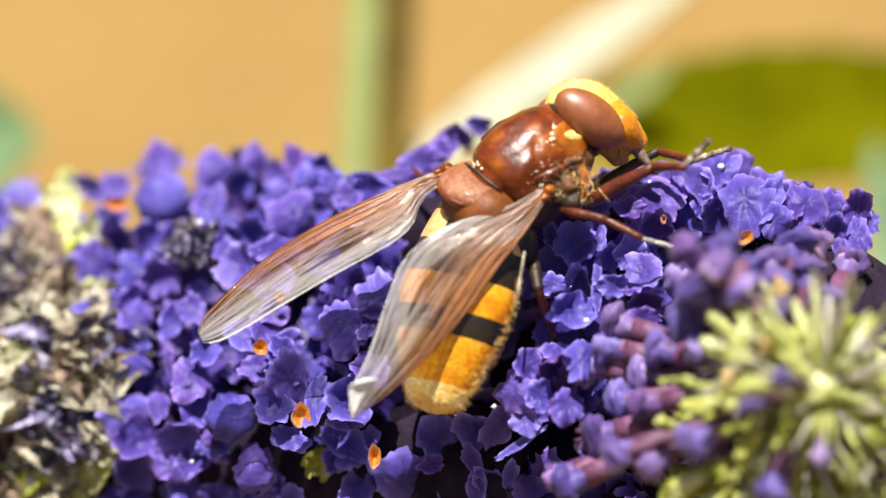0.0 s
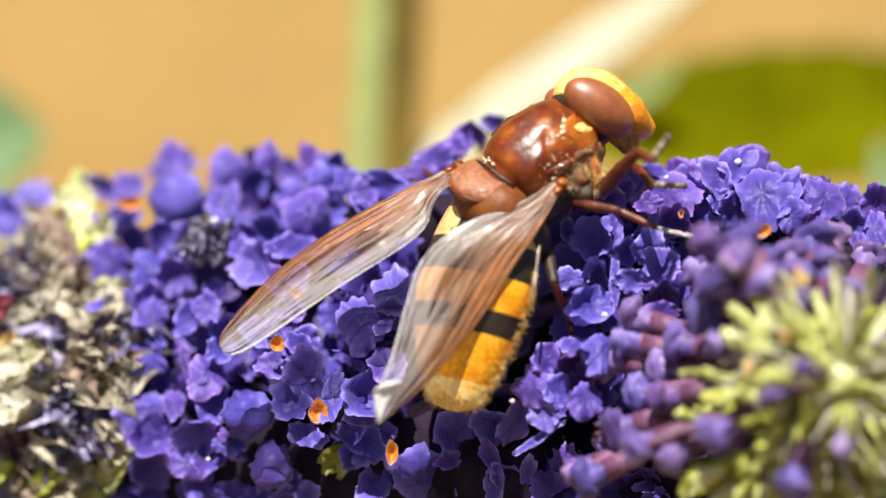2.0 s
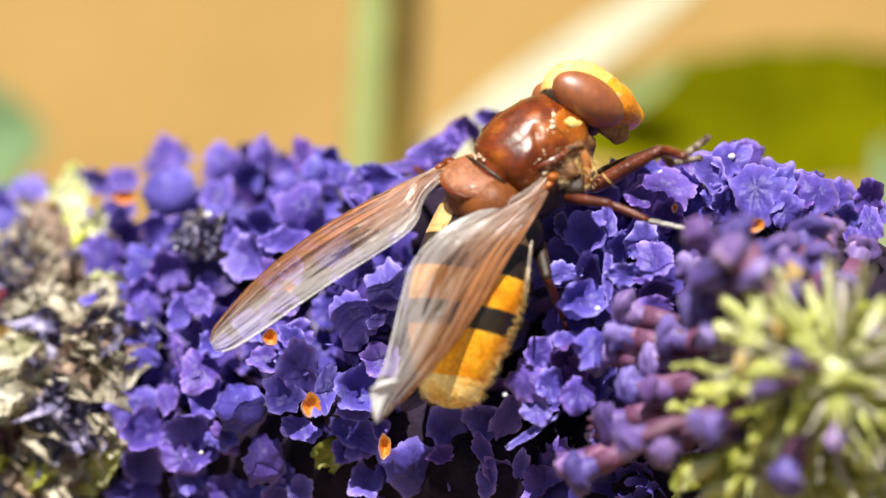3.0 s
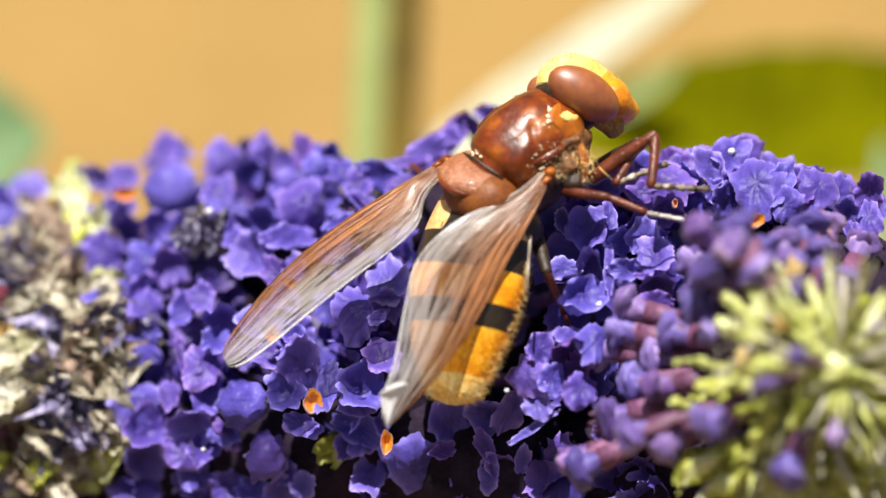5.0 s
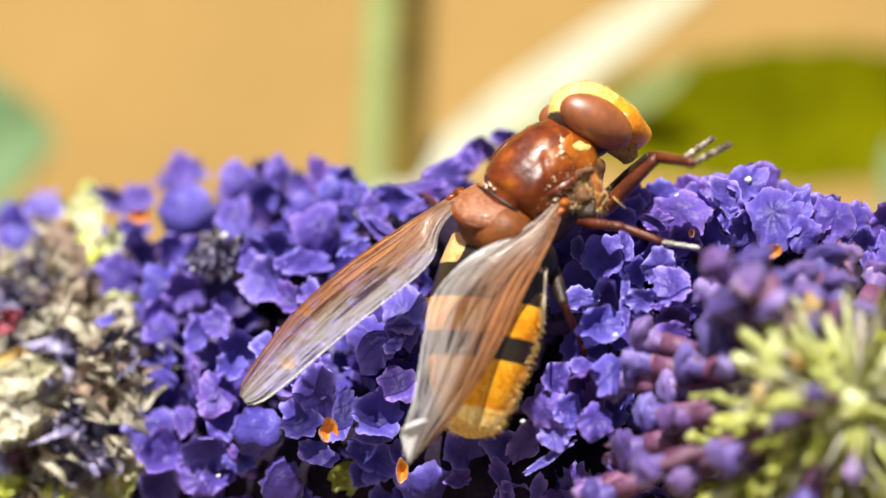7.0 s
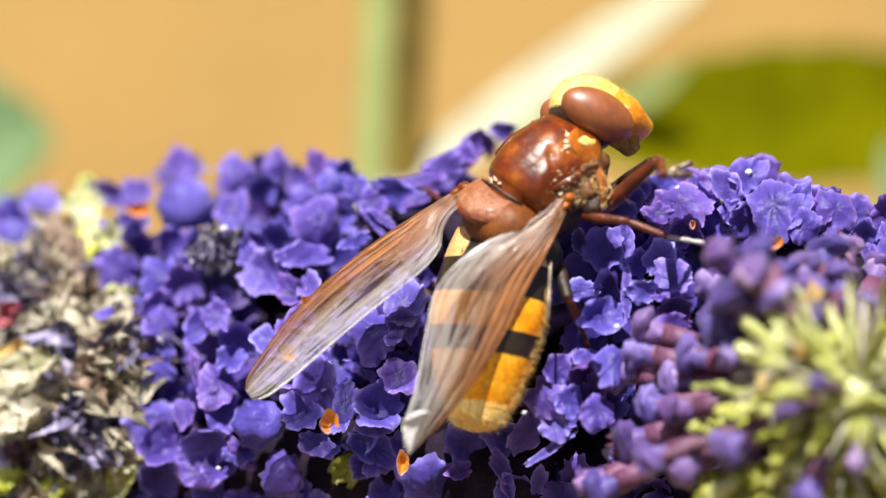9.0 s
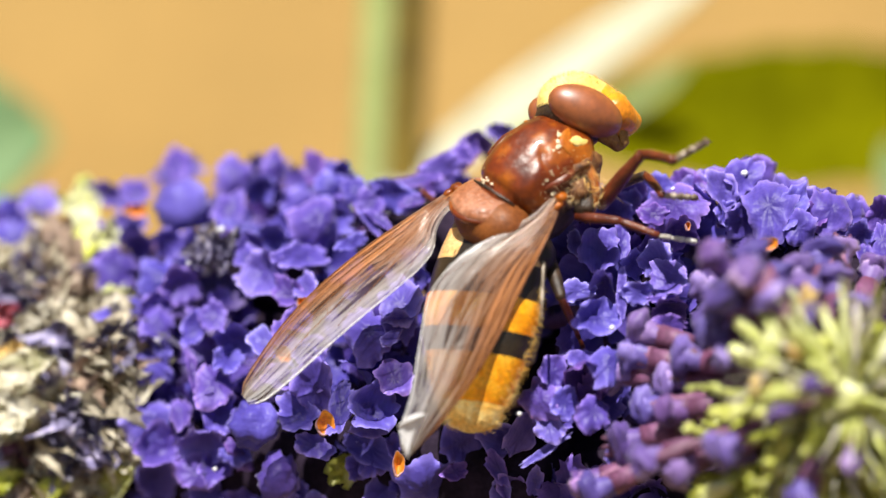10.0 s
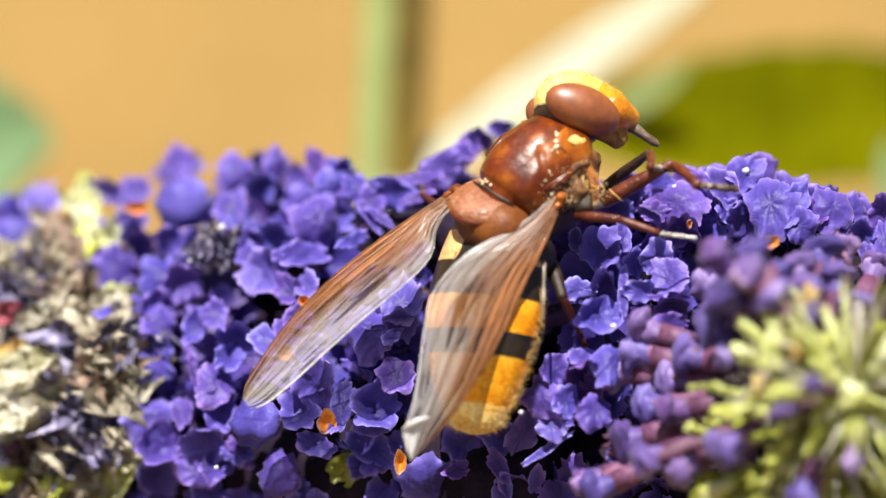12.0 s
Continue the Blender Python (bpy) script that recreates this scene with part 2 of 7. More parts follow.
dead_mats = [
    plain("withered_buff", [(0.24, 0.20, 0.14), (0.56, 0.50, 0.38), (0.84, 0.80, 0.68)], 0.7, 0.8, per_object=0.35, through=0.2),
    plain("withered_slate", [(0.05, 0.045, 0.10), (0.20, 0.175, 0.32), (0.52, 0.48, 0.56)], 0.7, 0.7, per_object=0.35),
    plain("withered_brown", [(0.09, 0.06, 0.05), (0.29, 0.20, 0.15), (0.60, 0.49, 0.39)], 0.7, 0.8, per_object=0.35, through=0.15),
]
stem_mat = plain("shoot_bark", [(0.30, 0.38, 0.11), (0.44, 0.49, 0.20)], 0.6, 8.0)
bark_mat = plain("brown_bark", [(0.13, 0.085, 0.006), (0.20, 0.135, 0.012)], 0.7, 8.0)
blade_mat = plain("pale_leaf_underside", [(0.50, 0.52, 0.38), (0.62, 0.62, 0.50)], 0.6, 12.0, through=0.2)
leaf_mat = plain("green_leaf", [(0.145, 0.15, 0.0015), (0.225, 0.22, 0.002)], 0.9, 10.0, through=0.3, spec=0.0)
lobe_mat = plain("pale_leaf_base", [(0.20, 0.26, 0.06), (0.28, 0.33, 0.10)], 0.5, 8.0, through=0.25)
teal_mat = plain("blue_green_leaf", [(0.15, 0.26, 0.105), (0.23, 0.36, 0.16)], 0.5, 10.0, through=0.25)
wall_mat = plain("sandy_render", [(0.40, 0.238, 0.063), (0.485, 0.302, 0.092), (0.535, 0.356, 0.130)], 0.9, 160.0, fine=30.0, bump=0.3)
soil_mat = plain("garden_soil", [(0.10, 0.07, 0.045), (0.2, 0.15, 0.1)], 0.95, 120.0, fine=12.0, bump=0.6)
chestnut_mat = plain("chestnut_cuticle", [(0.055, 0.007, 0.001), (0.17, 0.028, 0.001), (0.50, 0.14, 0.004)], 0.36, 2.0, bump=0.16, spec=0.36, coat=0.4, ior=1.5)
shoulder_mat = plain("amber_shoulder", [(0.36, 0.085, 0.006), (0.52, 0.17, 0.012)], 0.36, 0.8, coat=0.3)
scutellum_mat = plain("scutellum_cuticle", [(0.20, 0.062, 0.025), (0.32, 0.118, 0.055), (0.47, 0.23, 0.14)], 0.4, 1.2, bump=0.4, coat=0.05, spec=0.3)
translucent_mat = plain("translucent_cuticle", [(0.13, 0.035, 0.007), (0.25, 0.08, 0.018)], 0.5, 1.2, bump=0.15, spec=0.25)
yellow_mat = plain("yellow_cuticle", [(0.82, 0.54, 0.10), (0.94, 0.74, 0.30)], 0.45, 0.8)
face_mat = plain("orange_face", [(0.78, 0.33, 0.012), (0.90, 0.52, 0.04)], 0.4, 1.4)
amber_mat = plain("amber_face", [(0.52, 0.13, 0.006), (0.78, 0.33, 0.015)], 0.3, 1.2)
eye_mat = plain("compound_eye", [(0.26, 0.066, 0.012), (0.32, 0.088, 0.018)], 0.46, 2.4, bump=0.01, spec=0.7, ior=1.7)
band_mat = plain("orange_band", [(0.74, 0.22, 0.002), (0.90, 0.36, 0.006), (0.96, 0.52, 0.04)], 0.3, 1.0, bump=0.35)
tip_mat = plain("cream_orange_tip", [(0.90, 0.46, 0.05), (0.95, 0.70, 0.26), (0.97, 0.87, 0.58)], 0.45, 1.0, bump=0.4)
patch_mat = plain("cream_patch", [(0.72, 0.36, 0.09), (0.86, 0.60, 0.30)], 0.4, 0.8, bump=0.3)
black_mat = plain("black_band", [(0.010, 0.007, 0.005), (0.03, 0.02, 0.012)], 0.35, 1.0, bump=0.2)
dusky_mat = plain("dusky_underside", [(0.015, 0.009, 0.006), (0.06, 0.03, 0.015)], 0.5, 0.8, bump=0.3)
pleura_mat = plain("downy_flank", [(0.045, 0.013, 0.004), (0.15, 0.055, 0.014), (0.32, 0.15, 0.045)], 0.6, 0.5, bump=0.4)
mouth_mat = plain("brown_mouth", [(0.10, 0.045, 0.012), (0.28, 0.13, 0.03), (0.46, 0.26, 0.08)], 0.55, 0.6, bump=0.4)
suck_mat = plain("proboscis_skin", [(0.06, 0.04, 0.03), (0.19, 0.13, 0.10), (0.40, 0.32, 0.26)], 0.35, 0.7, bump=0.3)
leg_mat = plain("red_brown_leg", [(0.06, 0.010, 0.004), (0.16, 0.033, 0.010)], 0.36, 0.9, bump=0.3)
pale_leg_mat = plain("pale_tarsus", [(0.06, 0.04, 0.025), (0.22, 0.17, 0.12), (0.60, 0.52, 0.42)], 0.4, 0.6)
white_leg_mat = plain("whitish_tarsus", [(0.26, 0.22, 0.18), (0.58, 0.54, 0.48), (0.84, 0.82, 0.78)], 0.35, 0.6)
dark_leg_mat = plain("dark_tarsus", [(0.02, 0.012, 0.008), (0.10, 0.065, 0.04), (0.42, 0.35, 0.28)], 0.42, 0.5)
down_mat = plain("pale_down", [(0.80, 0.48, 0.18), (0.95, 0.78, 0.50)], 0.45, 1.0, bump=0, through=0.3)
hair_mat = plain("golden_hair", [(0.86, 0.46, 0.06), (0.96, 0.74, 0.30)], 0.45, 1.0, bump=0, through=0.3)
dark_hair_mat = plain("brown_hair", [(0.07, 0.03, 0.012), (0.2, 0.09, 0.03)], 0.5, 1.0, bump=0)
# Cream flecks: glints of the cuticle put into a pale colour.
glint_mat = plain("cuticle_glint", [(0.62, 0.48, 0.28), (0.80, 0.70, 0.52)], 0.6, 0.5, bump=0.3)
fold_mat = plain("pale_membrane", [(0.80, 0.79, 0.80), (0.92, 0.91, 0.92)], 0.3, 0.6, bump=0.2, through=0.12)
bead_mat = plain("glossy_white", [(0.75, 0.75, 0.78), (0.85, 0.85, 0.88)], 0.08, 1.0, bump=0, spec=0.8)
vein_mat = plain("wing_vein", [(0.10, 0.035, 0.012), (0.26, 0.105, 0.04)], 0.25, 1.0, bump=0)
wing_mat = wing_material()

# ---- setting: ground and the wall behind ----
def box(x0, x1, y0, y1, z0, z1):
    v = [(x, y, z) for x in (x0, x1) for y in (y0, y1) for z in (z0, z1)]
    return v, [(0, 1, 3, 2), (4, 6, 7, 5), (0, 4, 5, 1), (2, 3, 7, 6), (0, 2, 6, 4), (1, 5, 7, 3)]


g_n = 40
ground_v = [((i / g_n - 0.5) ** 3 * 4e6, (j / g_n - 0.5) ** 3 * 4e6, -1100.0) for j in range(g_n + 1) for i in range(g_n + 1)]
ground_v = [(x, y, z + 14 * noise.noise(Vector((x / 300, y / 300, 0)))) for x, y, z in ground_v]
ground_f = [(j * (g_n + 1) + i, j * (g_n + 1) + i + 1, (j + 1) * (g_n + 1) + i + 1, (j + 1) * (g_n + 1) + i) for j in range(g_n) for i in range(g_n)]
ground = tagged(new("ground", mesh_of("ground", (ground_v, ground_f), soil_mat)), "bare brown garden soil under the shrub", "ground", kind="structure")
ground.location = HUB
wall = tagged(new("wall_back", mesh_of("wall_back", box(-2500, 2500, 520, 760, -1112, 900), wall_mat, False)), "sunlit sandy beige rendered garden wall", "wall", kind="structure")
wall.location = HUB


# ---- the shrub behind: shoot, pale blade, leaves ----
def leaf_geo(base, tip, width, up, cup=0.12, n=14, k=8, saw=0.0, droop=0.0):
    """A leaf blade from base to tip with a midrib fold; up: the side to which its face looks."""
    base, tip, up = vec(base), vec(tip), vec(up)
    ln = (tip - base).length
    d = (tip - base).normalized()
    s = d.cross(up).normalized()
    u = s.cross(d).normalized()
    verts, faces, uvs = [], [], []
    for j in range(n + 1):
        t = j / n
        w = width * (math.sin(math.pi * min(1, t * 0.93 + 0.05)) ** 0.75) * (1 + saw * (0.5 - (j % 2)))
        for i in range(-k, k + 1):
            q = i / k
            verts.append(base + d * ln * t + s * w * q + u * (cup * width * (abs(q) ** 1.3) - droop * ln * t * t + 0.02 * width * math.sin(9 * t + 3 * q)))
            uvs.append((t, q * 0.5 + 0.5))
    m = 2 * k + 1
    for j in range(n):
        for i in range(m - 1):
            faces.append((j * m + i, j * m + i + 1, (j + 1) * m + i + 1, (j + 1) * m + i))
    nn = len(verts)
    verts += [v - u * (0.35 - 0.2 * abs(uvs[a][1] - 0.5)) for a, v in enumerate(verts)]
    faces += [tuple(a + nn for a in f[::-1]) for f in faces]
    return verts, faces, uvs + uvs


def bract_geo(base, tip, width, up, cup):
    """A small crumpled bract."""
    return rough(leaf_geo(base, tip, width, up, cup, 16, 8), 0.38, base[0])


shoot = thing("buddleia_shoot", (-3.12, 46.00, 4.30), "upright green and brown woody shoot behind the flowers", "shrub stem")
shoot_line = [(-4.75, 46.00, -14.76), (-4.26, 46.00, -2.25), (-3.84, 46.00, 3.32), (-3.32, 46.00, 14.12), (-2.81, 46.00, 30.49)]
part("stem", tube([(-8, 60, -1098), (-7, 52, -500), (-6, 48, -60)] + shoot_line, [4.2, 3.4, 1.5, 1.35, 1.3, 1.3, 1.25, 1.1], 14), stem_mat, shoot, "pale green stem")
part("old_stem", tube([(4, 58, -1098), (1, 52, -500), (-2, 46, -60), (-2.76, 43.50, -14.64), (-2.37, 43.50, -2.23), (-2.18, 43.50, 3.29), (-1.63, 43.50, 14.01), (-1.15, 43.50, 30.25)], [4.5, 3.6, 1.6, 1.2, 1.15, 1.15, 1.15, 1.0], 14), bark_mat, shoot, "dark olive-brown stem")
part("blade", leaf_geo((-4.65, 40.00, 1.80), (17.61, 62.00, 18.09), 1.9, (-0.3, -0.75, 0.6), 0.0), blade_mat, shoot, "long pale cream-green leaf blade seen edge-on")
green_leaf = thing("buddleia_leaf", (12.40, 50.00, 6.68), "broad yellow-green leaf in sunlight", "leaf")
part("blade", leaf_geo((6.53, 46.00, 6.85), (38.21, 62.00, 8.66), 4.6, (0.1, -0.9, 0.35), 0.12, saw=0.06), leaf_mat, green_leaf)
part("curled_lobe", leaf_geo((9.67, 47.00, 7.44), (14.43, 47.00, 10.88), 0.9, (-0.1, -0.9, 0.5), 0.2), lobe_mat, green_leaf, "pale curled base of the leaf")
part("stalk", tube([(-1.66, 47.00, 4.31), (3.75, 46.00, 6.26), (7.52, 46.00, 7.58)], [0.5, 0.45, 0.4], 8), stem_mat, green_leaf)
teal_leaf = thing("buddleia_leaf", (-25.54, 52.00, 6.04), "rounded blue-green leaf tip", "leaf")
part("blade", leaf_geo((-40.71, 56.00, 4.42), (-22.80, 50.00, 6.40), 6.2, (0.2, -0.9, 0.3), 0.1), teal_mat, teal_leaf)
part("stalk", tube([(-40.71, 56.00, 4.42), (-50.78, 60.00, -2.36), (-52.81, 60.00, -33.10), (-60, 60, -1098)], [0.6, 0.8, 1.2, 3], 8), stem_mat, teal_leaf)
edge_leaf = thing("buddleia_leaf", (26.99, 42.00, 3.29), "blue-green leaf at the side of the flower spike", "leaf")
part("blade", leaf_geo((27.64, 42.00, -6.74), (26.00, 46.00, 6.27), 1.4, (-0.2, -0.9, 0.2), 0.1), teal_mat, edge_leaf)
part("stalk", tube([(27.64, 42.00, -6.74), (28.47, 44.00, -31.49), (30, 60, -1098)], [0.5, 0.8, 2.5], 8), stem_mat, edge_leaf)

# ---- the flower spike ----
spike = thing("flower_spike", (-2.39, 12.00, -5.56), "buddleia flower spike with purple florets, half withered at one end", "flower")
AXIS = [(-46.0, 20.0, -9.0), (-30.0, 15.0, -8.0), (-12.0, 9.5, -6.5), (4.0, 6.5, -6.0), (13.0, 1.0, -6.0), (17.8, -8.0, -5.8), (18.8, -17.5, -6.2)]
RADII = [6.5, 6.5, 6.0, 5.5, 4.2, 2.4, 0.7]
branch = thing("buddleia_branch", (-66, 28, -400), "green woody branch that carries the flower spike", "shrub branch")
part("stem", tube([(-70, 30, -1098), (-66, 28, -400), (-62, 25, -40), (-56, 22.8, -17), (-51.5, 21.5, -11.5)], [4, 3, 1.9, 1.7, 1.6], 12), stem_mat, branch)
part("stem", tube([(-55, 22.5, -15), (-52, 21.5, -12)] + AXIS, [1.3, 1.25, 1.2, 1.1, 1.0, 1.0, 0.9, 0.7, 0.4], 10), stem_mat, spike, "green flower stem")


def on_axis(s):
    s = max(0.0, min(0.9999, s)) * (len(AXIS) - 1)
    i = int(s)
    f = s - i
    return vec(AXIS[i]).lerp(vec(AXIS[i + 1]), f), RADII[i] * (1 - f) + RADII[i + 1] * f, (vec(AXIS[i + 1]) - vec(AXIS[i])).normalized()


rng = random.Random(4)


def petal_geo(seed, length=1.75, width=0.95, ruffle=0.12, curl=0.35, cup=0.25, n=6, k=44):
    """One rounded lobe with a scalloped rim: base at the origin, pointing along x, face to z."""
    r = random.Random(seed)
    ph = [r.uniform(0, 6.3) for _ in range(7)]
    h = length * 0.5
    verts, faces, uvs = [(h, 0.0, 0.0)], [], [(0.5, 0.5)]
    for j in range(1, n + 1):
        f = (j / n) ** 0.8
        for i in range(k):
            a = 2 * math.pi * i / k
            rim = f ** 5
            out = f * (1 + rim * ruffle * (0.6 * math.sin(11 * a + ph[0]) + 0.6 * math.sin(17 * a + ph[1]) + 0.4 * math.sin(3 * a + ph[2])) * (0.55 - 0.45 * math.cos(a + math.pi)))
            x = h + h * out * math.cos(a)
            t = x / length
            y = width * out * math.sin(a) * (0.55 + 0.45 * min(1.0, t / 0.4))
            z = cup * (f * f * (0.35 + 0.65 * abs(math.sin(a)) ** 1.5)) * (0.35 + 0.65 * min(1, t)) - curl * length * t * t + 0.22 * length * math.sin(min(1.0, t) * 2.6)
            z += ruffle * rim * (1.2 * math.sin(4 * a + ph[3]) + 0.8 * math.sin(7 * a + ph[4])) * min(1, 0.2 + t) + 0.05 * math.sin(3 * y + ph[5])
            verts.append((x, y, z))
            uvs.append((min(1.0, 0.55 * t + 0.45 * f * min(1.0, 0.3 + t)), 0.5 + 0.5 * y / width))
    c = [vec(v) for v in verts[1:k + 1]]
    verts[0] = tuple(sum(c, Vector()) / k)
    for i in range(k):
        faces.append((0, 1 + i, 1 + (i + 1) % k))
    for j in range(n - 1):
        for i in range(k):
            faces.append((1 + j * k + i, 1 + (j + 1) * k + i, 1 + (j + 1) * k + (i + 1) % k, 1 + j * k + (i + 1) % k))
    return verts, faces, uvs


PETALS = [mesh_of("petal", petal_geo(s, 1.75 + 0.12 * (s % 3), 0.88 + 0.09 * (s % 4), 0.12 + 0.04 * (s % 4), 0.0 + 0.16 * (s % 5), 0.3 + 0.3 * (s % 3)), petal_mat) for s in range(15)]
throat_geo = (
    [(0.56 * math.cos(a), 0.56 * math.sin(a), 0.20) for a in [i * math.pi / 6 for i in range(12)]]
    + [(0.46 * math.cos(a), 0.46 * math.sin(a), 0.16) for a in [i * math.pi / 6 for i in range(12)]]
    + [(0.34 * math.cos(a), 0.34 * math.sin(a), -0.25) for a in [i * math.pi / 6 for i in range(12)]] + [(0, 0, -0.7)],
    [(i, (i + 1) % 12, 12 + (i + 1) % 12, 12 + i) for i in range(12)] + [(12 + i, 12 + (i + 1) % 12, 24 + (i + 1) % 12, 24 + i) for i in range(12)] + [(24 + i, 24 + (i + 1) % 12, 36) for i in range(12)],
)
THROAT = mesh_of("throat", throat_geo, throat_mat)
# Violet instead of orange: the shade inside a throat is put into the colour.
SHADED_THROAT = mesh_of("throat", throat_geo, plain("throat_shade", [(0.05, 0.025, 0.10), (0.10, 0.05, 0.16)], 0.6, 0.5))
TUBE = mesh_of("floret", tube([(0, 0, -3.6), (0.05, 0, -1.8), (0, 0, -0.9), (0, 0, -0.6)], [0.3, 0.34, 0.36, 0.3], 10), tube_mat)
spike_base = ORIGIN[spike.name]


def floret(at, facing, size, spin, cup, wild=0.3, orange=False):
    """A four-lobed floret on its tube: floret > petal, throat."""
    ob = new("floret", TUBE)
    ob.parent = spike
    ob.matrix_basis = Matrix.Translation((vec(at) - spike_base) * MM) @ frame_of(facing, spin) @ Matrix.Scale(size, 4)
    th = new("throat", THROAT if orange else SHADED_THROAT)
    th.parent = ob
    for q in range(4):
        pe = new("petal", rng.choice(PETALS))
        pe.parent = ob
        lift = cup + rng.uniform(-wild, wild)
        pe.matrix_basis = (Matrix.Rotation(q * math.pi / 2 + rng.uniform(-0.15, 0.15), 4, "Z") @ Matrix.Translation((0.36 * MM, 0, 0.02 * MM))
                           @ Matrix.Rotation(-lift, 4, "Y") @ Matrix.Rotation(rng.uniform(-0.25, 0.25), 4, "X") @ Matrix.Scale(rng.uniform(0.85, 1.12), 4))
    return ob


crest_florets = [
    (-14.11, 11.65, 4.05, 0, 0.9, 1),
    (-10.75, 8.33, 3.19, -0.2, 0.5, 1.45),
    (-8.99, 7.75, 3.53, 0.3, 0.6, 1),
    (-11.08, 5.91, 1.84, -0.1, 0.1, 1),
    (-6.80, 6.75, 3.69, 0, 0.8, 1),
    (-5.79, 4.50, 3.12, 0.1, 0.4, 1.1),
    (-6.69, 2.78, 1.25, 0, 0.25, 1.45),
    (-4.28, 2.87, 2.42, 0, 0.6, 0.9),
    (-2.57, 2.44, 1.9, -0.1, 0.5, 1.0),
    (-0.93, 3.38, 2.45, 0.2, 0.5, 1.0),
    (0.69, 4.14, 2.95, -0.2, 0.6, 0.8),
    (-0.30, 2.98, 3.16, 0, 0.5, 1),
    (-8.64, 5.79, 2.13, 0.2, 0.4, 1),
]
left_side_florets = [
    (-17.12, 7.39, -0.57, -0.5, 0.1, 1.4),
    (-14.65, 5.46, -0.86, 0, 0.3, 1.4),
    (-15.99, 4.90, -2.83, -0.3, 0.5, 0.9),
    (-9.07, 1.85, -1.13, 0, 0.1, 1.45),
    (-6.79, 1.24, -0.39, 0.1, 0.5, 1.3),
    (-13.96, 3.39, -3.13, -0.1, 0.4, 1.4),
    (-11.56, 1.77, -3.39, 0, 0.2, 1.1),
    (-10.39, 0.96, -3.67, 0.3, 0, 0.9),
    (-15.44, 3.31, -5.46, -0.3, 0.2, 1.5),
    (-12.46, 1.78, -4.53, 0, -0.1, 0.8),
    (-11.51, 0.78, -5.92, 0.1, 0.1, 1.2),
    (-10.86, 0.74, -4.79, 0.2, 0.4, 0.8),
    (-12.34, 5.21, -0.57, 0, 0.2, 0.9),
    (-10.03, 4.79, 0.46, 0, 0.5, 1),
]
left_front_florets = [
    (-15.06, 2.67, -8.06, -0.2, 0.5, 1.3),
    (-14.48, 2.43, -9.42, 0, 0.15, 1.5),
    (-11.58, 1.12, -8.75, 0, -0.3, 1.3),
    (-11.12, 0.35, -7.32, 0.1, 0.4, 0.8),
    (-11.58, 1.12, -10.87, -0.1, 0.2, 1.3),
    (-10.35, 0.09, -9.56, 0.5, 0.1, 0.7),
    (-15.13, 3.90, -12.49, 0, 0.4, 1.5),
    (-18.73, 6.61, -13.21, -0.2, 0.5, 1.2),
    (-13.59, 1.79, -7.36, -0.1, 0.4, 0.8),
    (-8.42, -0.41, -5.89, 0, 0.3, 0.9),
    (-6.70, -1.76, -5.87, 0.1, 0.3, 1.2),
]
middle_florets = [
    (-3.35, -1.96, -2.51, 0.1, 0.3, 1.4),
    (-4.18, -2.24, -3.76, -0.2, 0.1, 1.3),
    (-2.50, -2.75, -4.45, 0, 0.2, 0.9),
    (-1.68, -0.73, -1.12, 0, 0.3, 0.9),
    (-3.46, -3.38, -6.94, 0, 0.25, 1.35),
    (-3.88, -3.01, -9.46, -0.2, 0.2, 1.2),
    (-1.10, -3.47, -11.24, 0.1, 0.3, 1.5),
    (0.71, -2.58, -10.02, 0.2, 0.3, 1),
    (-3.62, -2.15, -12.00, -0.1, 0.3, 1.2),
    (-5.32, -1.12, -4.76, 0, 0.3, 1),
    (1.40, -4.11, -11.63, 0, 0.3, 1.2),
    (-6.20, 0.53, -11.27, 0, 0.3, 1),
    (-0.55, -1.27, -9.65, 0, 0.4, 0.9),
]
right_side_florets = [
    (6.53, -3.42, 0.28, -0.2, 0.2, 1.35),
    (5.26, -5.05, -2.48, -0.3, 0.2, 0.9),
    (7.18, -5.48, -2.34, 0, -0.1, 1.5),
    (9.18, -5.16, -1.10, 0.1, 0.1, 1.1),
    (8.24, -1.90, 2.27, 0, 0.6, 1.2),
    (10.72, -2.78, 1.99, -0.1, 0.5, 1.3),
    (9.98, -4.25, 0.28, 0, 0.3, 1.1),
    (10.78, -5.19, -0.68, 0.1, 0.3, 1.2),
    (11.01, -6.36, -2.47, 0, 0.1, 1.1),
    (13.01, -3.20, 1.98, 0, 0.6, 1),
    (14.94, -3.48, 1.98, 0, 0.6, 1.1),
    (17.76, -3.76, 1.98, 0.2, 0.6, 1.1),
    (19.79, -4.42, 1.42, 0.3, 0.5, 1.1),
]
right_rim_florets = [
    (21.03, -4.57, 1.28, 0.4, 0.5, 1),
    (14.05, -3.09, 2.23, 0.1, 0.3, 1.1),
    (7.80, -2.75, 0.84, 0.2, 0.2, 1),
    (16.89, -4.40, 1.26, 0.1, 0.3, 1.1),
    (6.18, -0.05, 2.54, 0, 0.4, 1),
    (9.48, -2.33, 1.68, 0, 0.4, 1),
    (12.20, -4.17, 0.29, 0, 0.2, 1.2),
    (5.02, -2.46, -0.27, 0, 0.2, 1),
]
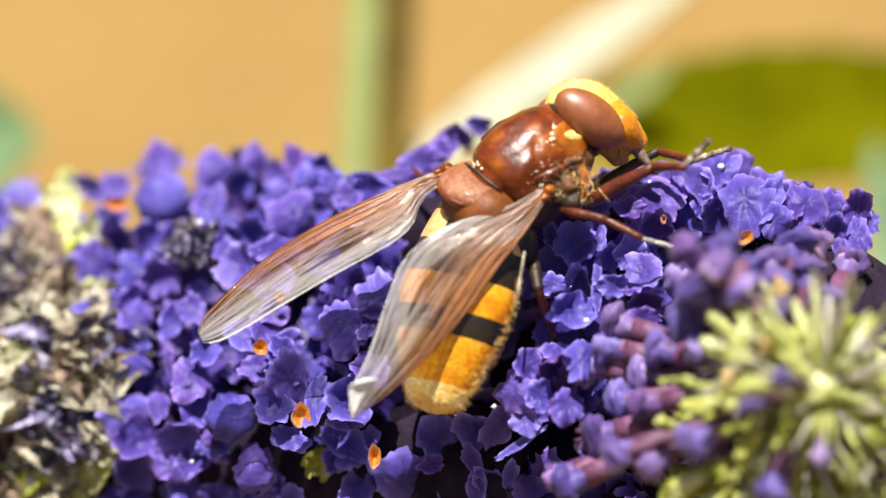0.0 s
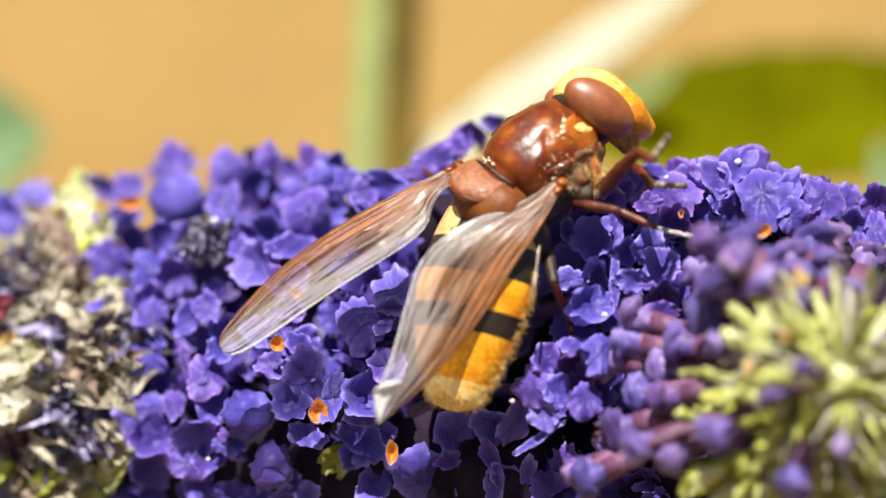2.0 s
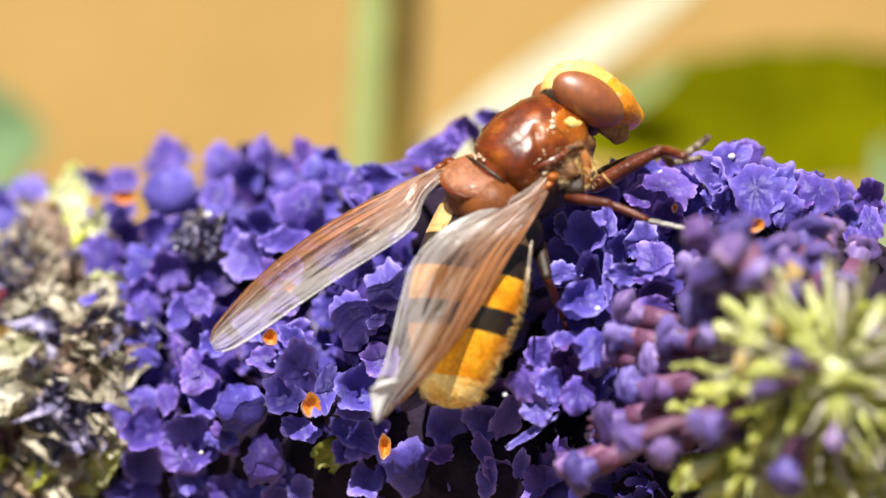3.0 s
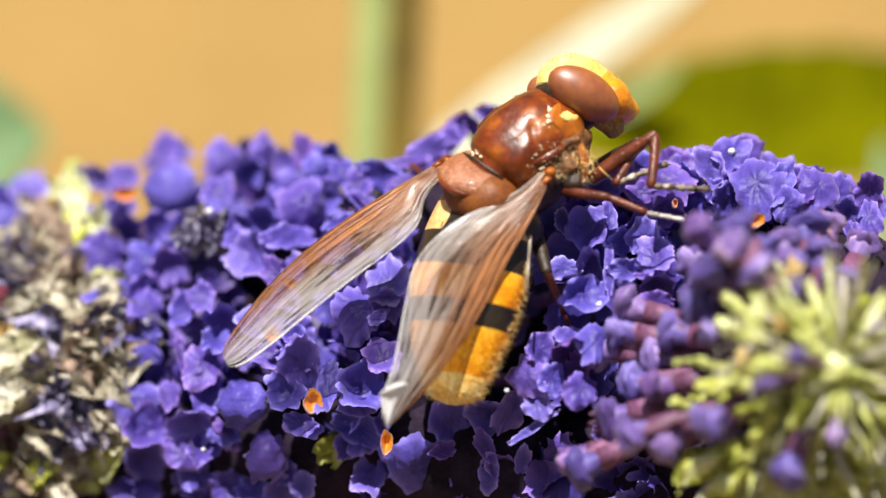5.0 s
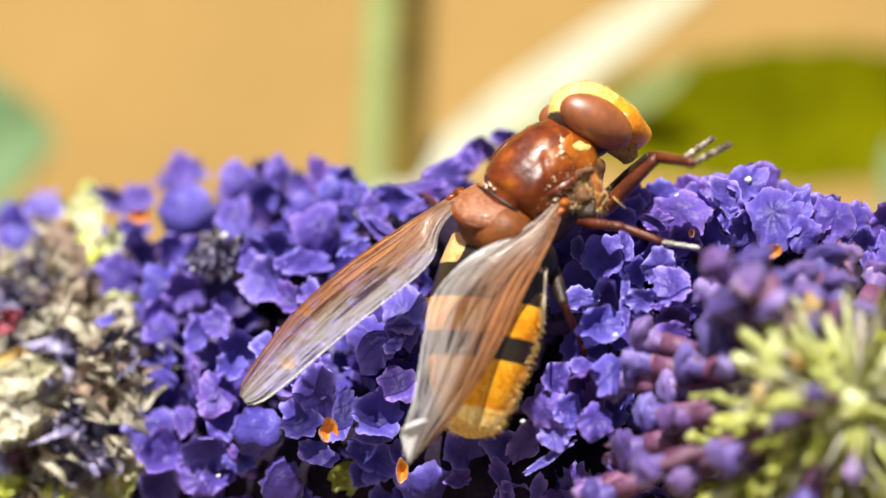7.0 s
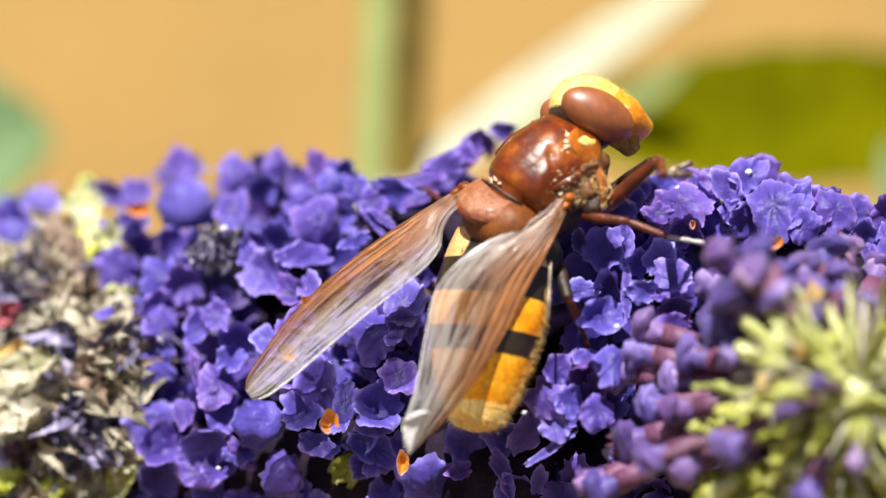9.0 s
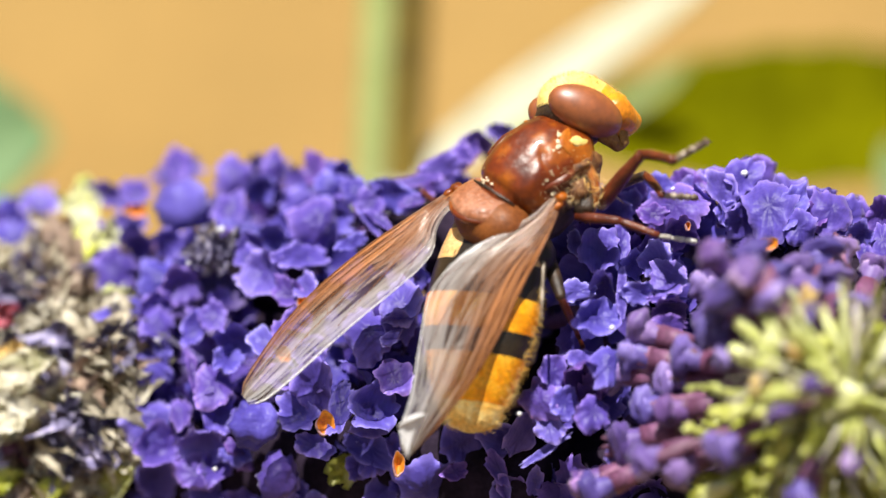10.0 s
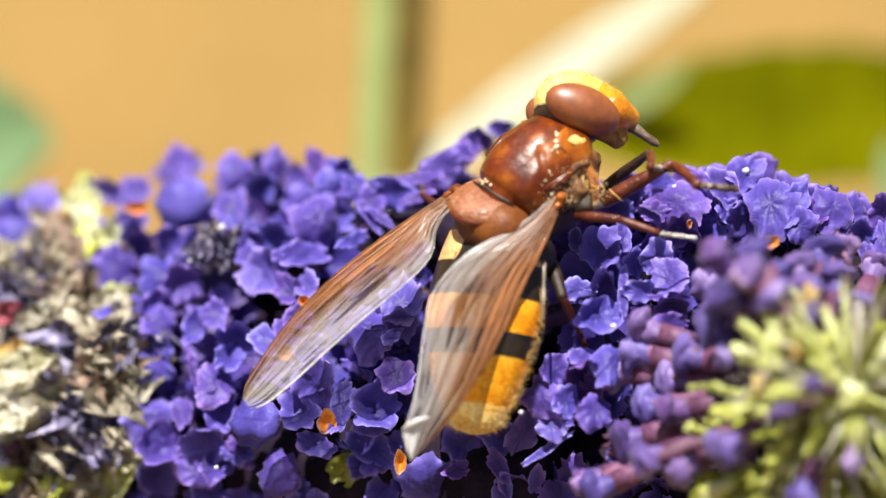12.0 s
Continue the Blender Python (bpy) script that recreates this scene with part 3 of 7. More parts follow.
lower_right_florets = [
    (-22.05, 12.00, 1.33, -0.2, 0.4, 1.2),
    (-20.73, 12.00, 1.50, 0.2, 0.6, 1),
    (-22.40, 11.00, 0.00, -0.3, 0.1, 1),
    (-19.61, 8.70, -1.16, 0, 0.3, 0.8),
    (4.56, -5.86, -6.88, -0.1, 0.3, 1.25),
    (6.34, -6.41, -5.22, 0, -0.2, 1.4),
    (7.19, -7.82, -7.10, 0.2, 0.2, 1.1),
    (2.37, -3.41, -8.74, -0.2, -0.2, 1.1),
    (3.48, -3.62, -9.29, 0.1, -0.2, 0.9),
    (5.00, -4.23, -10.24, 0.2, -0.1, 1.3),
    (6.34, -6.51, -11.39, 0.1, 0.3, 1.2),
    (1.40, -2.58, -8.91, -0.1, 0.4, 1),
    (5.25, -5.94, -11.97, 0, 0.4, 1.1),
    (7.74, -5.35, -10.20, 0.1, 0.3, 1),
]
lower_edge_florets = [
    (-12.80, 3.05, -13.36, 0, 0.3, 1.3),
    (9.67, -5.48, -11.71, 0, 0.3, 1.1),
    (11.31, -5.78, -12.38, 0, 0.3, 1.1),
    (-9.61, 1.30, -13.28, 0, 0.3, 1.3),
    (-6.75, -0.01, -13.35, 0.1, 0.3, 1.2),
    (-0.55, -2.31, -13.52, 0, 0.2, 1.3),
    (2.24, -3.30, -13.33, 0, 0.3, 1.2),
    (-3.92, -0.71, -14.02, 0, 0.2, 1.3),
    (5.01, -3.60, -13.87, 0, 0.3, 1.2),
    (7.75, -5.03, -12.69, 0, 0.2, 1.2),
    (10.23, -5.25, -12.96, 0, 0.2, 1.2),
    (-16.68, 6.06, -14.36, 0, 0.2, 1.3),
]
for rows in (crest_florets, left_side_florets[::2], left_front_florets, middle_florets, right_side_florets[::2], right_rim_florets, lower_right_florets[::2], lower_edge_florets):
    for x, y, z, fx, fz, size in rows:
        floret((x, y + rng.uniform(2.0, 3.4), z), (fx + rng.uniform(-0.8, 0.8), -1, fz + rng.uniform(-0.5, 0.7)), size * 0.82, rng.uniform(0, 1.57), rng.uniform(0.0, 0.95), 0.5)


def lobe_geo(at, a, b, angle, up, cup, seed):
    """One rounded petal with a scalloped, curled rim; a: half its length along angle, b: half its width."""
    r = random.Random(seed)
    ph = [r.uniform(0, 6.3) for _ in range(8)]
    teeth, fine = r.randint(8, 14), r.randint(15, 23)
    fx, up = r.uniform(-0.6, 0.6), 1.45 * up + r.uniform(-0.3, 0.3)
    face_to = Vector((fx, -1, up))
    c, si = math.cos(radians(angle)), math.sin(radians(angle))
    u = Vector((c, fx * c + up * si, si))
    v = Vector((-si, -fx * si + up * c, c))
    out_way = face_to.normalized()
    size = min(a, b)
    n, k = 10, 84
    verts, faces, uvs = [vec(at) - out_way * cup * size * 0.5], [], [(0.3, 0.5)]
    for j in range(1, n + 1):
        f = (j / n) ** 0.75
        rim = f ** 7
        for i in range(k):
            w = 2 * math.pi * i / k
            tooth = 0.5 + 0.5 * math.sin(2 * w + ph[6])
            edge = 1 + 0.06 * math.sin(3 * w + ph[0]) + rim * (0.07 * tooth * math.sin(teeth * w + ph[1]) + 0.06 * (0.35 + tooth) * abs(math.sin(0.5 * fine * w + ph[2])) + 0.08 * math.sin(5 * w + ph[3]))
            x = a * f * edge * math.cos(w)
            y = b * f * edge * math.sin(w) * (0.86 + 0.14 * math.cos(w))
            h = 1.9 * cup * size * (f * f - 0.5) + 0.20 * size * f * f * math.sin(2 * w + ph[4])
            h += size * rim * (0.13 * math.sin(5 * w + ph[5]) + 0.09 * math.sin(9 * w + ph[3]) + 0.05 * math.sin(teeth * w + ph[1])) - 0.14 * size * f ** 12
            h += 0.075 * size * math.sin(4.2 * x / size + ph[6]) * math.sin(3.7 * y / size + ph[7]) + 0.03 * size * f * math.sin(8 * w + ph[0])
            verts.append(vec(at) + u * x + v * y + out_way * h)
            uvs.append((0.28 + 0.72 * f, 0.5 + 0.5 * f * math.sin(w)))
    for i in range(k):
        faces.append((0, 1 + i, 1 + (i + 1) % k))
    for j in range(n - 1):
        for i in range(k):
            faces.append((1 + j * k + i, 1 + (j + 1) * k + i, 1 + (j + 1) * k + (i + 1) % k, 1 + j * k + (i + 1) % k))
    return verts, faces, uvs


bloom_seed = itertools.count(50)


def bloom(at, petals, throat=None):
    """An open floret at the front of the spike: floret > petal, throat."""
    ob = new("floret", TUBE)
    ob.parent = spike
    ob.matrix_basis = Matrix.Translation((vec(at) + Vector((0, 1.6, 0)) - spike_base) * MM) @ frame_of((0, -1, 0.2))
    ORIGIN[ob.name] = vec(at)
    back = ob.matrix_basis.inverted() @ Matrix.Translation((vec(at) - spike_base) * MM)
    for x, y, z, a, b, angle, up, cup in petals:
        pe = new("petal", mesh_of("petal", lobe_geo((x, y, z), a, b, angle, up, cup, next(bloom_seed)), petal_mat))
        pe.parent = ob
        pe.matrix_basis = back
    if throat:
        rx, rz = throat
        n = 24
        wob = [1 + 0.08 * math.sin(3 * 2 * math.pi * i / n + rx * 50) + 0.06 * math.sin(5 * 2 * math.pi * i / n + rz * 30) for i in range(n)]
        ring = [[(rx * k * wob[i] * math.cos(2 * math.pi * i / n), y - 0.25 * k * rz * math.sin(2 * math.pi * i / n), rz * k * wob[i] * math.sin(2 * math.pi * i / n)) for i in range(n)] for k, y in ((1.04, -1.14), (0.8, -1.12), (0.5, -1.02), (0.3, -0.9))]
        bowl = [v for r in ring for v in r] + [(0, -0.86, 0)]
        bf = [(q * n + i, q * n + (i + 1) % n, q * n + n + (i + 1) % n, q * n + n + i) for q in range(3) for i in range(n)] + [(3 * n + i, 3 * n + (i + 1) % n, 4 * n) for i in range(n)]
        lip = tube([(rx * 1.04 * wob[i % n] * math.cos(2 * math.pi * i / n), -1.15 - 0.25 * rz * math.sin(2 * math.pi * i / n), rz * 1.04 * wob[i % n] * math.sin(2 * math.pi * i / n)) for i in range(n + 1)], [0.012 + 0.06 * max(0.0, -math.sin(2 * math.pi * i / n + 0.6)) for i in range(n + 1)], 7)
        for nm, geo, tm in (("throat", (bowl, bf), throat_mat), ("throat_rim", lip, rim_mat)):
            th = new(nm, mesh_of(nm, geo, tm))
            th.parent = ob
            th.matrix_basis = back
    return ob


bloom((-17.04, 7.03, -0.28), [(0.97, 0.61, 1.01, 1.16, 0.80, 90, -0.5, 0.3), (0.02, -0.38, -0.40, 1.22, 1.28, -90, 0.15, -0.15), (0.87, -2.46, -2.34, 1.83, 0.49, 190, 0.5, 0.1)])
bloom((-14.71, 4.03, -1.99), [(0.29, -0.14, -0.34, 0.73, 1.38, -90, -0.2, 0.2), (1.16, -0.32, 0.57, 0.98, 1.16, 60, 0, 0.2), (0.05, 0.62, 0.85, 1.16, 1.28, 90, 0.35, -0.2)])
bloom((-14.35, 2.75, -3.69), [(-0.14, -0.05, -0.71, 0.80, 0.46, -60, 0.2, 0.1), (-0.30, 0.34, 0.28, 0.86, 0.98, 170, 0.6, -0.1), (1.61, -0.93, 0.15, 0.98, 0.73, 60, 0.4, 0.2)])
bloom((-14.90, 2.40, -5.39), [(-0.50, 0.32, -0.01, 1.47, 0.98, 180, 0.25, -0.25)])
bloom((-11.43, 0.90, -3.81), [(0.71, -0.21, -0.19, 1.10, 0.92, -20, -0.35, 0.4), (-0.40, 0.68, 0.84, 0.73, 0.80, 100, 0.5, 0.1), (0.40, -0.72, -1.20, 0.73, 0.73, 0, 0.5, 0.2)])
bloom((-11.67, -0.02, -6.47), [(0.29, -0.08, -1.18, 1.10, 1.04, 90, 0.1, 0.2), (-0.00, 0.04, 0.22, 1.10, 1.10, -90, 0.45, -0.1), (-1.14, 0.84, 0.77, 0.98, 0.28, -80, 0.4, 0.3)])
bloom((-14.72, 1.66, -9.05), [(2.46, -1.07, -0.11, 0.92, 1.41, -90, -0.65, 0.5), (-0.35, 0.16, 0.79, 1.41, 1.47, 120, 0.3, -0.2), (1.32, -0.88, 1.30, 0.73, 0.61, 90, 0.5, -0.2), (0.08, -0.36, -0.44, 1.10, 1.22, -90, 0.25, 0.5)])
bloom((-10.44, -0.41, -9.71), [(0.00, 0.00, 0.00, 1.04, 0.49, -52, 0.25, -0.3)])
bloom((-8.14, -1.49, -4.70), [(-0.98, 0.71, 0.49, 0.92, 0.80, 150, 0.3, 0.2), (0.07, 0.38, 1.00, 0.80, 0.86, 80, 0.4, 0.1), (0.94, -0.55, -0.21, 0.80, 0.86, -10, 0.1, 0.2), (-0.24, -0.19, -1.06, 0.67, 0.98, -100, 0.4, 0.1)], (0.33, 0.39))
bloom((-7.27, -0.45, -2.16), [(-0.75, 0.72, 0.47, 0.86, 0.80, 150, 0.2, 0.2), (0.07, 0.50, 0.76, 0.67, 0.73, 80, 0.4, 0.1), (-0.24, -0.37, -0.81, 0.67, 0.86, -100, 0.3, 0.1)], (0.25, 0.28))
bloom((-12.13, 0.85, -10.86), [(-0.02, 0.52, -0.78, 0.98, 0.92, -90, 0, 0.2), (-0.43, 0.20, 0.13, 1.10, 0.98, 160, 0.3, -0.1), (0.47, -0.41, 0.44, 0.92, 0.86, 30, 0.4, 0.2)])
bloom((-14.92, 2.80, -11.64), [(0.20, 0.06, 0.51, 1.04, 1.22, 90, -0.5, 0.3), (-0.32, 0.66, -0.94, 0.98, 1.59, 90, 0.45, -0.2)])
bloom((-18.83, 5.96, -12.92), [(0.00, 0.00, 0.00, 1.22, 0.67, 90, -0.4, 0.2)])
bloom((-21.34, 10.40, 1.32), [(0.92, 0.19, -0.73, 1.47, 0.92, -70, -0.1, 0.2), (-0.93, 0.00, -0.50, 1.38, 1.22, 180, 0.4, 0.1), (0.23, 0.00, 0.96, 1.16, 1.04, 100, 0.3, 0.1), (1.96, -2.15, -2.12, 0.92, 0.98, -90, 0.4, 0.1)])
bloom((-6.97, -2.22, -5.86), [(0.04, 0.62, 1.19, 0.80, 0.92, 100, 0.4, 0.2), (0.14, -0.07, 0.00, 0.92, 1.10, 100, 0, 0.2)])
bloom((-8.22, -0.90, -10.90), [(0.0, 0.0, 0.0, 0.95, 0.85, 90, 0.3, -0.2), (0.55, 0.5, -0.6, 0.8, 0.75, -60, 0.2, 0.2)])
bloom((-10.60, -0.40, -9.74), [(0.0, 0.0, 0.0, 0.5, 0.95, 80, 0.25, -0.2)])
bloom((-3.71, -2.20, -9.89), [(0.0, 0.0, 0.0, 0.85, 0.8, 60, 0.35, -0.25), (-0.7, 0.3, -0.4, 0.7, 0.75, 170, 0.2, 0.15)])
bloom((-9.87, 0.70, -12.54), [(-0.63, 0.29, 0.07, 0.92, 1.04, 90, 0, 0.2), (0.71, -0.25, -0.19, 0.92, 0.92, 90, 0.2, 0.1), (2.06, -0.96, -0.10, 0.86, 0.92, 60, -0.2, 0.1), (3.20, -1.70, 0.27, 0.73, 0.73, 90, -0.1, 0.1)])
bloom((2.23, -1.97, -12.33), [(-0.78, 0.12, 0.19, 0.86, 0.98, 90, -0.3, 0.1), (1.05, -0.28, -0.01, 0.86, 0.92, 90, -0.3, 0.2), (2.77, -0.38, -0.54, 0.86, 0.92, 90, 0, 0.1)])
bloom((-3.87, -3.82, -7.21), [(1.17, -0.12, 1.45, 0.86, 1.10, 60, 0.35, 0.2), (0.14, -0.06, 0.00, 1.28, 1.35, -100, 0.05, 0.45), (-0.01, 0.33, -1.06, 0.49, 1.04, -90, -0.2, 0.1)])
bloom((-15.00, 6.70, 0.52), [(-0.84, 0.51, -0.06, 0.86, 0.92, 90, -0.3, 0.2), (0.77, -0.40, 0.11, 0.86, 0.92, 60, -0.2, 0.2), (2.13, -1.19, 0.20, 0.67, 0.80, 90, -0.4, 0.2), (6.16, -3.31, 0.48, 0.73, 0.92, 90, -0.3, 0.2), (5.01, -3.04, 0.11, 0.67, 0.80, 100, -0.1, 0.2)])
bloom((-16.01, 9.14, 2.33), [(-1.39, 1.26, 0.71, 1.35, 0.67, 155, 0.05, 0.2), (-0.22, 1.26, 0.89, 0.73, 0.92, 80, 0.3, 0.1), (-0.33, -0.34, -0.47, 0.49, 0.98, -90, -0.2, 0.2)], (0.61, 0.33))
bloom((-14.06, 10.70, 4.39), [(-0.00, 0.00, 0.29, 0.86, 0.73, 90, 0.5, 0.3)])
bloom((-10.52, 6.25, 2.88), [(0.87, 0.53, 0.58, 0.80, 0.80, 20, -0.55, 0.3), (-0.46, 1.95, 1.24, 1.22, 1.04, 80, 0.3, -0.3), (-0.57, -0.20, -0.43, 0.98, 0.86, -110, 0.35, 0.1)])
bloom((-8.82, 6.89, 3.75), [(-0.17, 0.85, 0.53, 1.16, 0.64, 80, 0.2, -0.2), (-1.51, -1.92, -2.26, 1.47, 0.28, -15, 0.4, 0.1)])
bloom((-6.67, 2.21, 1.28), [(-0.75, -0.64, -1.13, 0.61, 1.59, -90, 0.6, 0.1), (-0.01, 0.54, 0.49, 1.35, 1.41, 100, 0.3, -0.4)])
bloom((-9.35, 1.77, -0.70), [(0.06, -0.11, -0.08, 1.16, 1.47, -60, 0.1, 0.3), (-0.89, 1.14, 0.71, 0.61, 0.67, 120, 0.5, 0.1)])
bloom((-6.78, 6.15, 4.17), [(1.30, -0.21, 0.20, 0.55, 0.49, 60, -0.5, 0.1), (-0.16, 0.64, 0.38, 0.86, 0.64, 90, 0.4, 0.1), (0.84, -1.30, -0.62, 0.86, 0.98, -40, 0.2, -0.3), (0.20, -2.11, -1.52, 0.37, 0.86, -60, 0.6, 0.1)])
bloom((-4.00, 3.33, 3.14), [(-0.72, 0.66, 0.24, 0.73, 0.73, 130, 0.35, 0.1), (0.01, -0.44, -0.35, 0.80, 0.80, -90, 0.2, 0.1), (1.20, -0.58, -0.01, 0.73, 1.41, 60, -0.2, 0.2), (1.42, 0.15, 0.63, 1.28, 0.21, 8, 0.6, 0.1), (2.29, -1.29, -0.18, 0.92, 0.31, 20, 0.4, 0.1)])
bloom((1.98, 4.95, 5.96), [(-0.40, -0.02, -0.12, 0.73, 0.55, 140, -0.5, 0.1), (0.63, 0.42, 0.41, 0.49, 0.73, 80, -0.3, 0.1), (-1.43, -0.77, -0.87, 0.61, 0.80, 110, -0.1, 0.1)])
bloom((-0.87, 3.12, 4.13), [(0.42, 0.43, 0.43, 1.22, 0.73, 20, 0.05, -0.1), (-0.63, 0.04, -0.17, 1.22, 0.31, 10, 0.5, 0.1), (1.76, 1.24, 1.36, 0.73, 0.67, 60, 0.2, 0.2)])
bloom((-4.25, 1.29, 1.56), [(0.28, 0.12, 0.23, 0.92, 0.24, 130, 0.3, 0.1), (0.76, 0.05, 0.37, 0.92, 0.24, 145, 0.5, 0.1), (-0.67, -0.48, -0.76, 0.86, 0.40, 20, 0.3, 0.1)])
bloom((-6.04, -3.64, -7.99), [(-0.63, 0.70, 1.73, 1.41, 1.16, 100, -0.05, 0.2), (-1.32, 0.63, 0.32, 1.04, 0.98, 165, 0.4, 0.4), (0.67, -0.32, 0.62, 1.28, 0.67, 75, 0.35, 0.2), (-0.57, 0.40, -1.18, 0.55, 1.22, -110, 0.55, 0.1)], (0.44, 0.58))
bloom((-3.19, -3.08, -3.34), [(0.75, 0.05, 0.14, 0.86, 0.92, 0, -0.6, 0.3), (0.75, 0.37, 1.22, 1.16, 1.22, 70, 0.4, 0.1), (-0.75, 0.20, -0.28, 1.22, 1.53, 190, 0.3, -0.2), (0.26, -0.34, -0.50, 0.31, 0.67, -60, 0.5, 0.1)])
bloom((-2.47, -2.61, -10.01), [(-1.39, 0.39, 0.65, 1.35, 0.98, 150, 0.35, 0.1), (-0.22, -0.13, 0.83, 0.61, 0.49, 90, 0.3, 0.1), (-0.79, 0.86, -1.42, 1.41, 0.92, -115, 0.4, 0.2), (1.33, -0.04, -1.19, 1.41, 1.59, 0, -0.5, -0.2), (2.77, -0.86, -0.41, 0.67, 0.49, 20, 0.1, 0.1)], (0.28, 0.58))
bloom((0.57, -2.79, -9.39), [(0.06, -0.09, 0.33, 1.04, 1.22, 90, -0.3, 0.1)])
bloom((3.46, -3.89, -10.79), [(-0.41, 0.54, -0.30, 0.73, 0.73, 180, -0.45, 0.3), (-1.07, 0.09, 0.55, 0.98, 0.49, 115, -0.25, 0.3), (-0.90, 0.66, -0.85, 0.49, 1.10, 180, -0.1, 0.1), (0.74, -0.13, -0.16, 0.92, 0.43, 80, -0.35, 0.2)])
bloom((2.91, -3.85, -8.81), [(-0.47, 0.12, 0.13, 1.16, 0.98, 160, -0.3, 0.2), (0.58, -0.19, 0.14, 1.16, 0.80, 60, -0.2, -0.1)])
bloom((4.55, -6.76, -7.41), [(0.47, 0.25, 1.97, 0.92, 0.73, 90, 0.1, 0.2), (0.30, -0.04, -0.60, 0.80, 0.80, -80, 0.2, 0.1), (-0.14, 0.05, 0.71, 0.98, 1.10, 120, 0.45, -0.2), (0.09, 0.23, -1.82, 1.41, 0.24, 35, 0.3, 0.1)])
bloom((6.60, -7.07, -5.20), [(-0.10, 0.56, -0.34, 1.10, 1.10, -90, -0.8, 0.6), (-0.16, 0.17, 0.52, 0.34, 0.98, 90, 0.6, 0.2), (-0.96, 0.03, -1.65, 0.67, 0.92, 180, 0.2, 0.1)])
bloom((7.73, -8.04, -5.73), [(0.00, 0.15, 0.76, 0.98, 0.92, 90, 0.4, -0.3), (-0.74, 0.07, -1.53, 0.86, 0.92, -120, 0.35, -0.1), (0.30, 0.07, -3.22, 0.86, 0.46, 62, 0.3, 0.1)])
bloom((7.31, -5.82, -1.37), [(0.21, 0.62, -0.06, 1.16, 0.86, -90, -0.8, 0.5), (0.03, 1.48, 1.88, 1.10, 1.16, 85, 0.3, 0.2), (-1.15, 2.10, 2.21, 0.67, 0.43, 100, 0.5, 0.1), (-1.07, 0.24, -0.06, 0.92, 0.61, 180, 0.3, 0.1), (1.06, -0.43, -0.27, 1.35, 0.28, 90, 0.3, 0.1), (-0.15, -0.75, -1.31, 0.86, 1.35, -90, 0.35, 0.4), (1.77, -0.52, -0.16, 0.80, 0.67, 0, 0, 0.1)])
bloom((8.47, -3.72, 0.84), [(-0.03, -0.04, -0.06, 1.16, 0.40, 90, 0.1, 0.2), (0.50, -0.99, -1.00, 0.55, 0.80, 0, -0.4, 0.1)])
bloom((7.83, -1.65, 2.66), [(0.16, -0.27, -0.20, 0.67, 1.16, 90, 0.4, -0.1)])
bloom((10.35, -1.29, 3.31), [(-1.45, 0.34, 0.00, 0.73, 0.98, 100, 0.25, 0.1), (-0.13, 0.27, 0.20, 0.73, 1.04, 90, 0.35, 0.1), (1.41, 0.20, 0.40, 0.73, 1.04, 80, 0.3, 0.1), (2.53, 0.28, 0.62, 0.61, 0.80, 100, 0.4, 0.1)])
bloom((11.64, -4.13, 1.73), [(-0.35, 0.29, -0.28, 0.80, 1.04, -90, -0.7, 0.4), (-0.51, 1.13, 0.95, 1.04, 1.77, 100, 0.45, -0.2), (-1.63, 0.93, 0.56, 0.73, 0.61, 180, 0.4, 0.1)], (0.12, 0.2))
bloom((10.21, -5.58, -0.54), [(0.53, -0.72, -1.70, 0.67, 0.98, -90, -0.75, 0.3), (-0.09, 0.50, 0.61, 0.86, 0.98, 130, -0.1, 0.1), (0.35, -0.31, -0.33, 0.86, 1.16, -30, 0.3, 0.2), (0.38, -0.96, -1.29, 0.18, 1.16, 90, 0.4, 0.1), (0.44, -1.62, -2.52, 0.55, 0.98, -90, 0.3, 0.1)])
bloom((15.35, -2.02, 3.08), [(-1.49, 0.89, 0.57, 1.04, 1.16, 100, 0.3, 0.1), (-0.08, 1.12, 0.91, 1.22, 1.28, 90, 0.35, 0.1), (1.45, -0.10, 0.06, 1.16, 1.22, 70, 0.3, 0.1), (2.80, -0.75, -0.43, 1.04, 1.16, 80, 0.3, 0.1), (4.15, -1.34, -0.90, 1.04, 1.10, 70, 0.2, 0.1), (-2.90, 0.71, 0.23, 0.98, 1.04, 110, 0.2, 0.1), (-0.89, -1.12, -1.13, 0.92, 1.10, -90, -0.2, 0.1)])
bloom((15.41, -6.20, 0.89), [(1.35, 1.60, 1.72, 1.28, 0.73, 60, 0.3, 0.1), (-0.92, 3.79, 3.30, 0.86, 1.22, 110, 0.35, 0.1), (0.23, 1.75, 1.75, 1.59, 1.41, 85, 0.5, -0.15), (-2.01, 3.06, 2.60, 1.10, 0.80, 120, 0.2, 0.2)], (0.50, 0.33))
bloom((17.14, -4.92, 1.67), [(-0.06, -0.05, -0.06, 0.92, 0.98, 90, 0.1, -0.1), (1.57, 0.76, 0.84, 1.04, 1.35, 60, 0.45, -0.2), (0.80, 0.51, 0.56, 0.61, 0.61, 90, 0.35, 0.2)])
bloom((20.42, -5.32, 1.11), [(-0.37, 0.16, 0.17, 0.61, 0.80, 150, -0.45, 0.2), (0.77, 1.07, 1.11, 1.04, 0.80, 80, -0.1, 0.2), (0.71, -0.06, -0.06, 0.92, 0.67, -90, 0.5, -0.1), (-0.21, -0.62, -0.72, 0.37, 0.61, 180, 0.4, 0.1)])
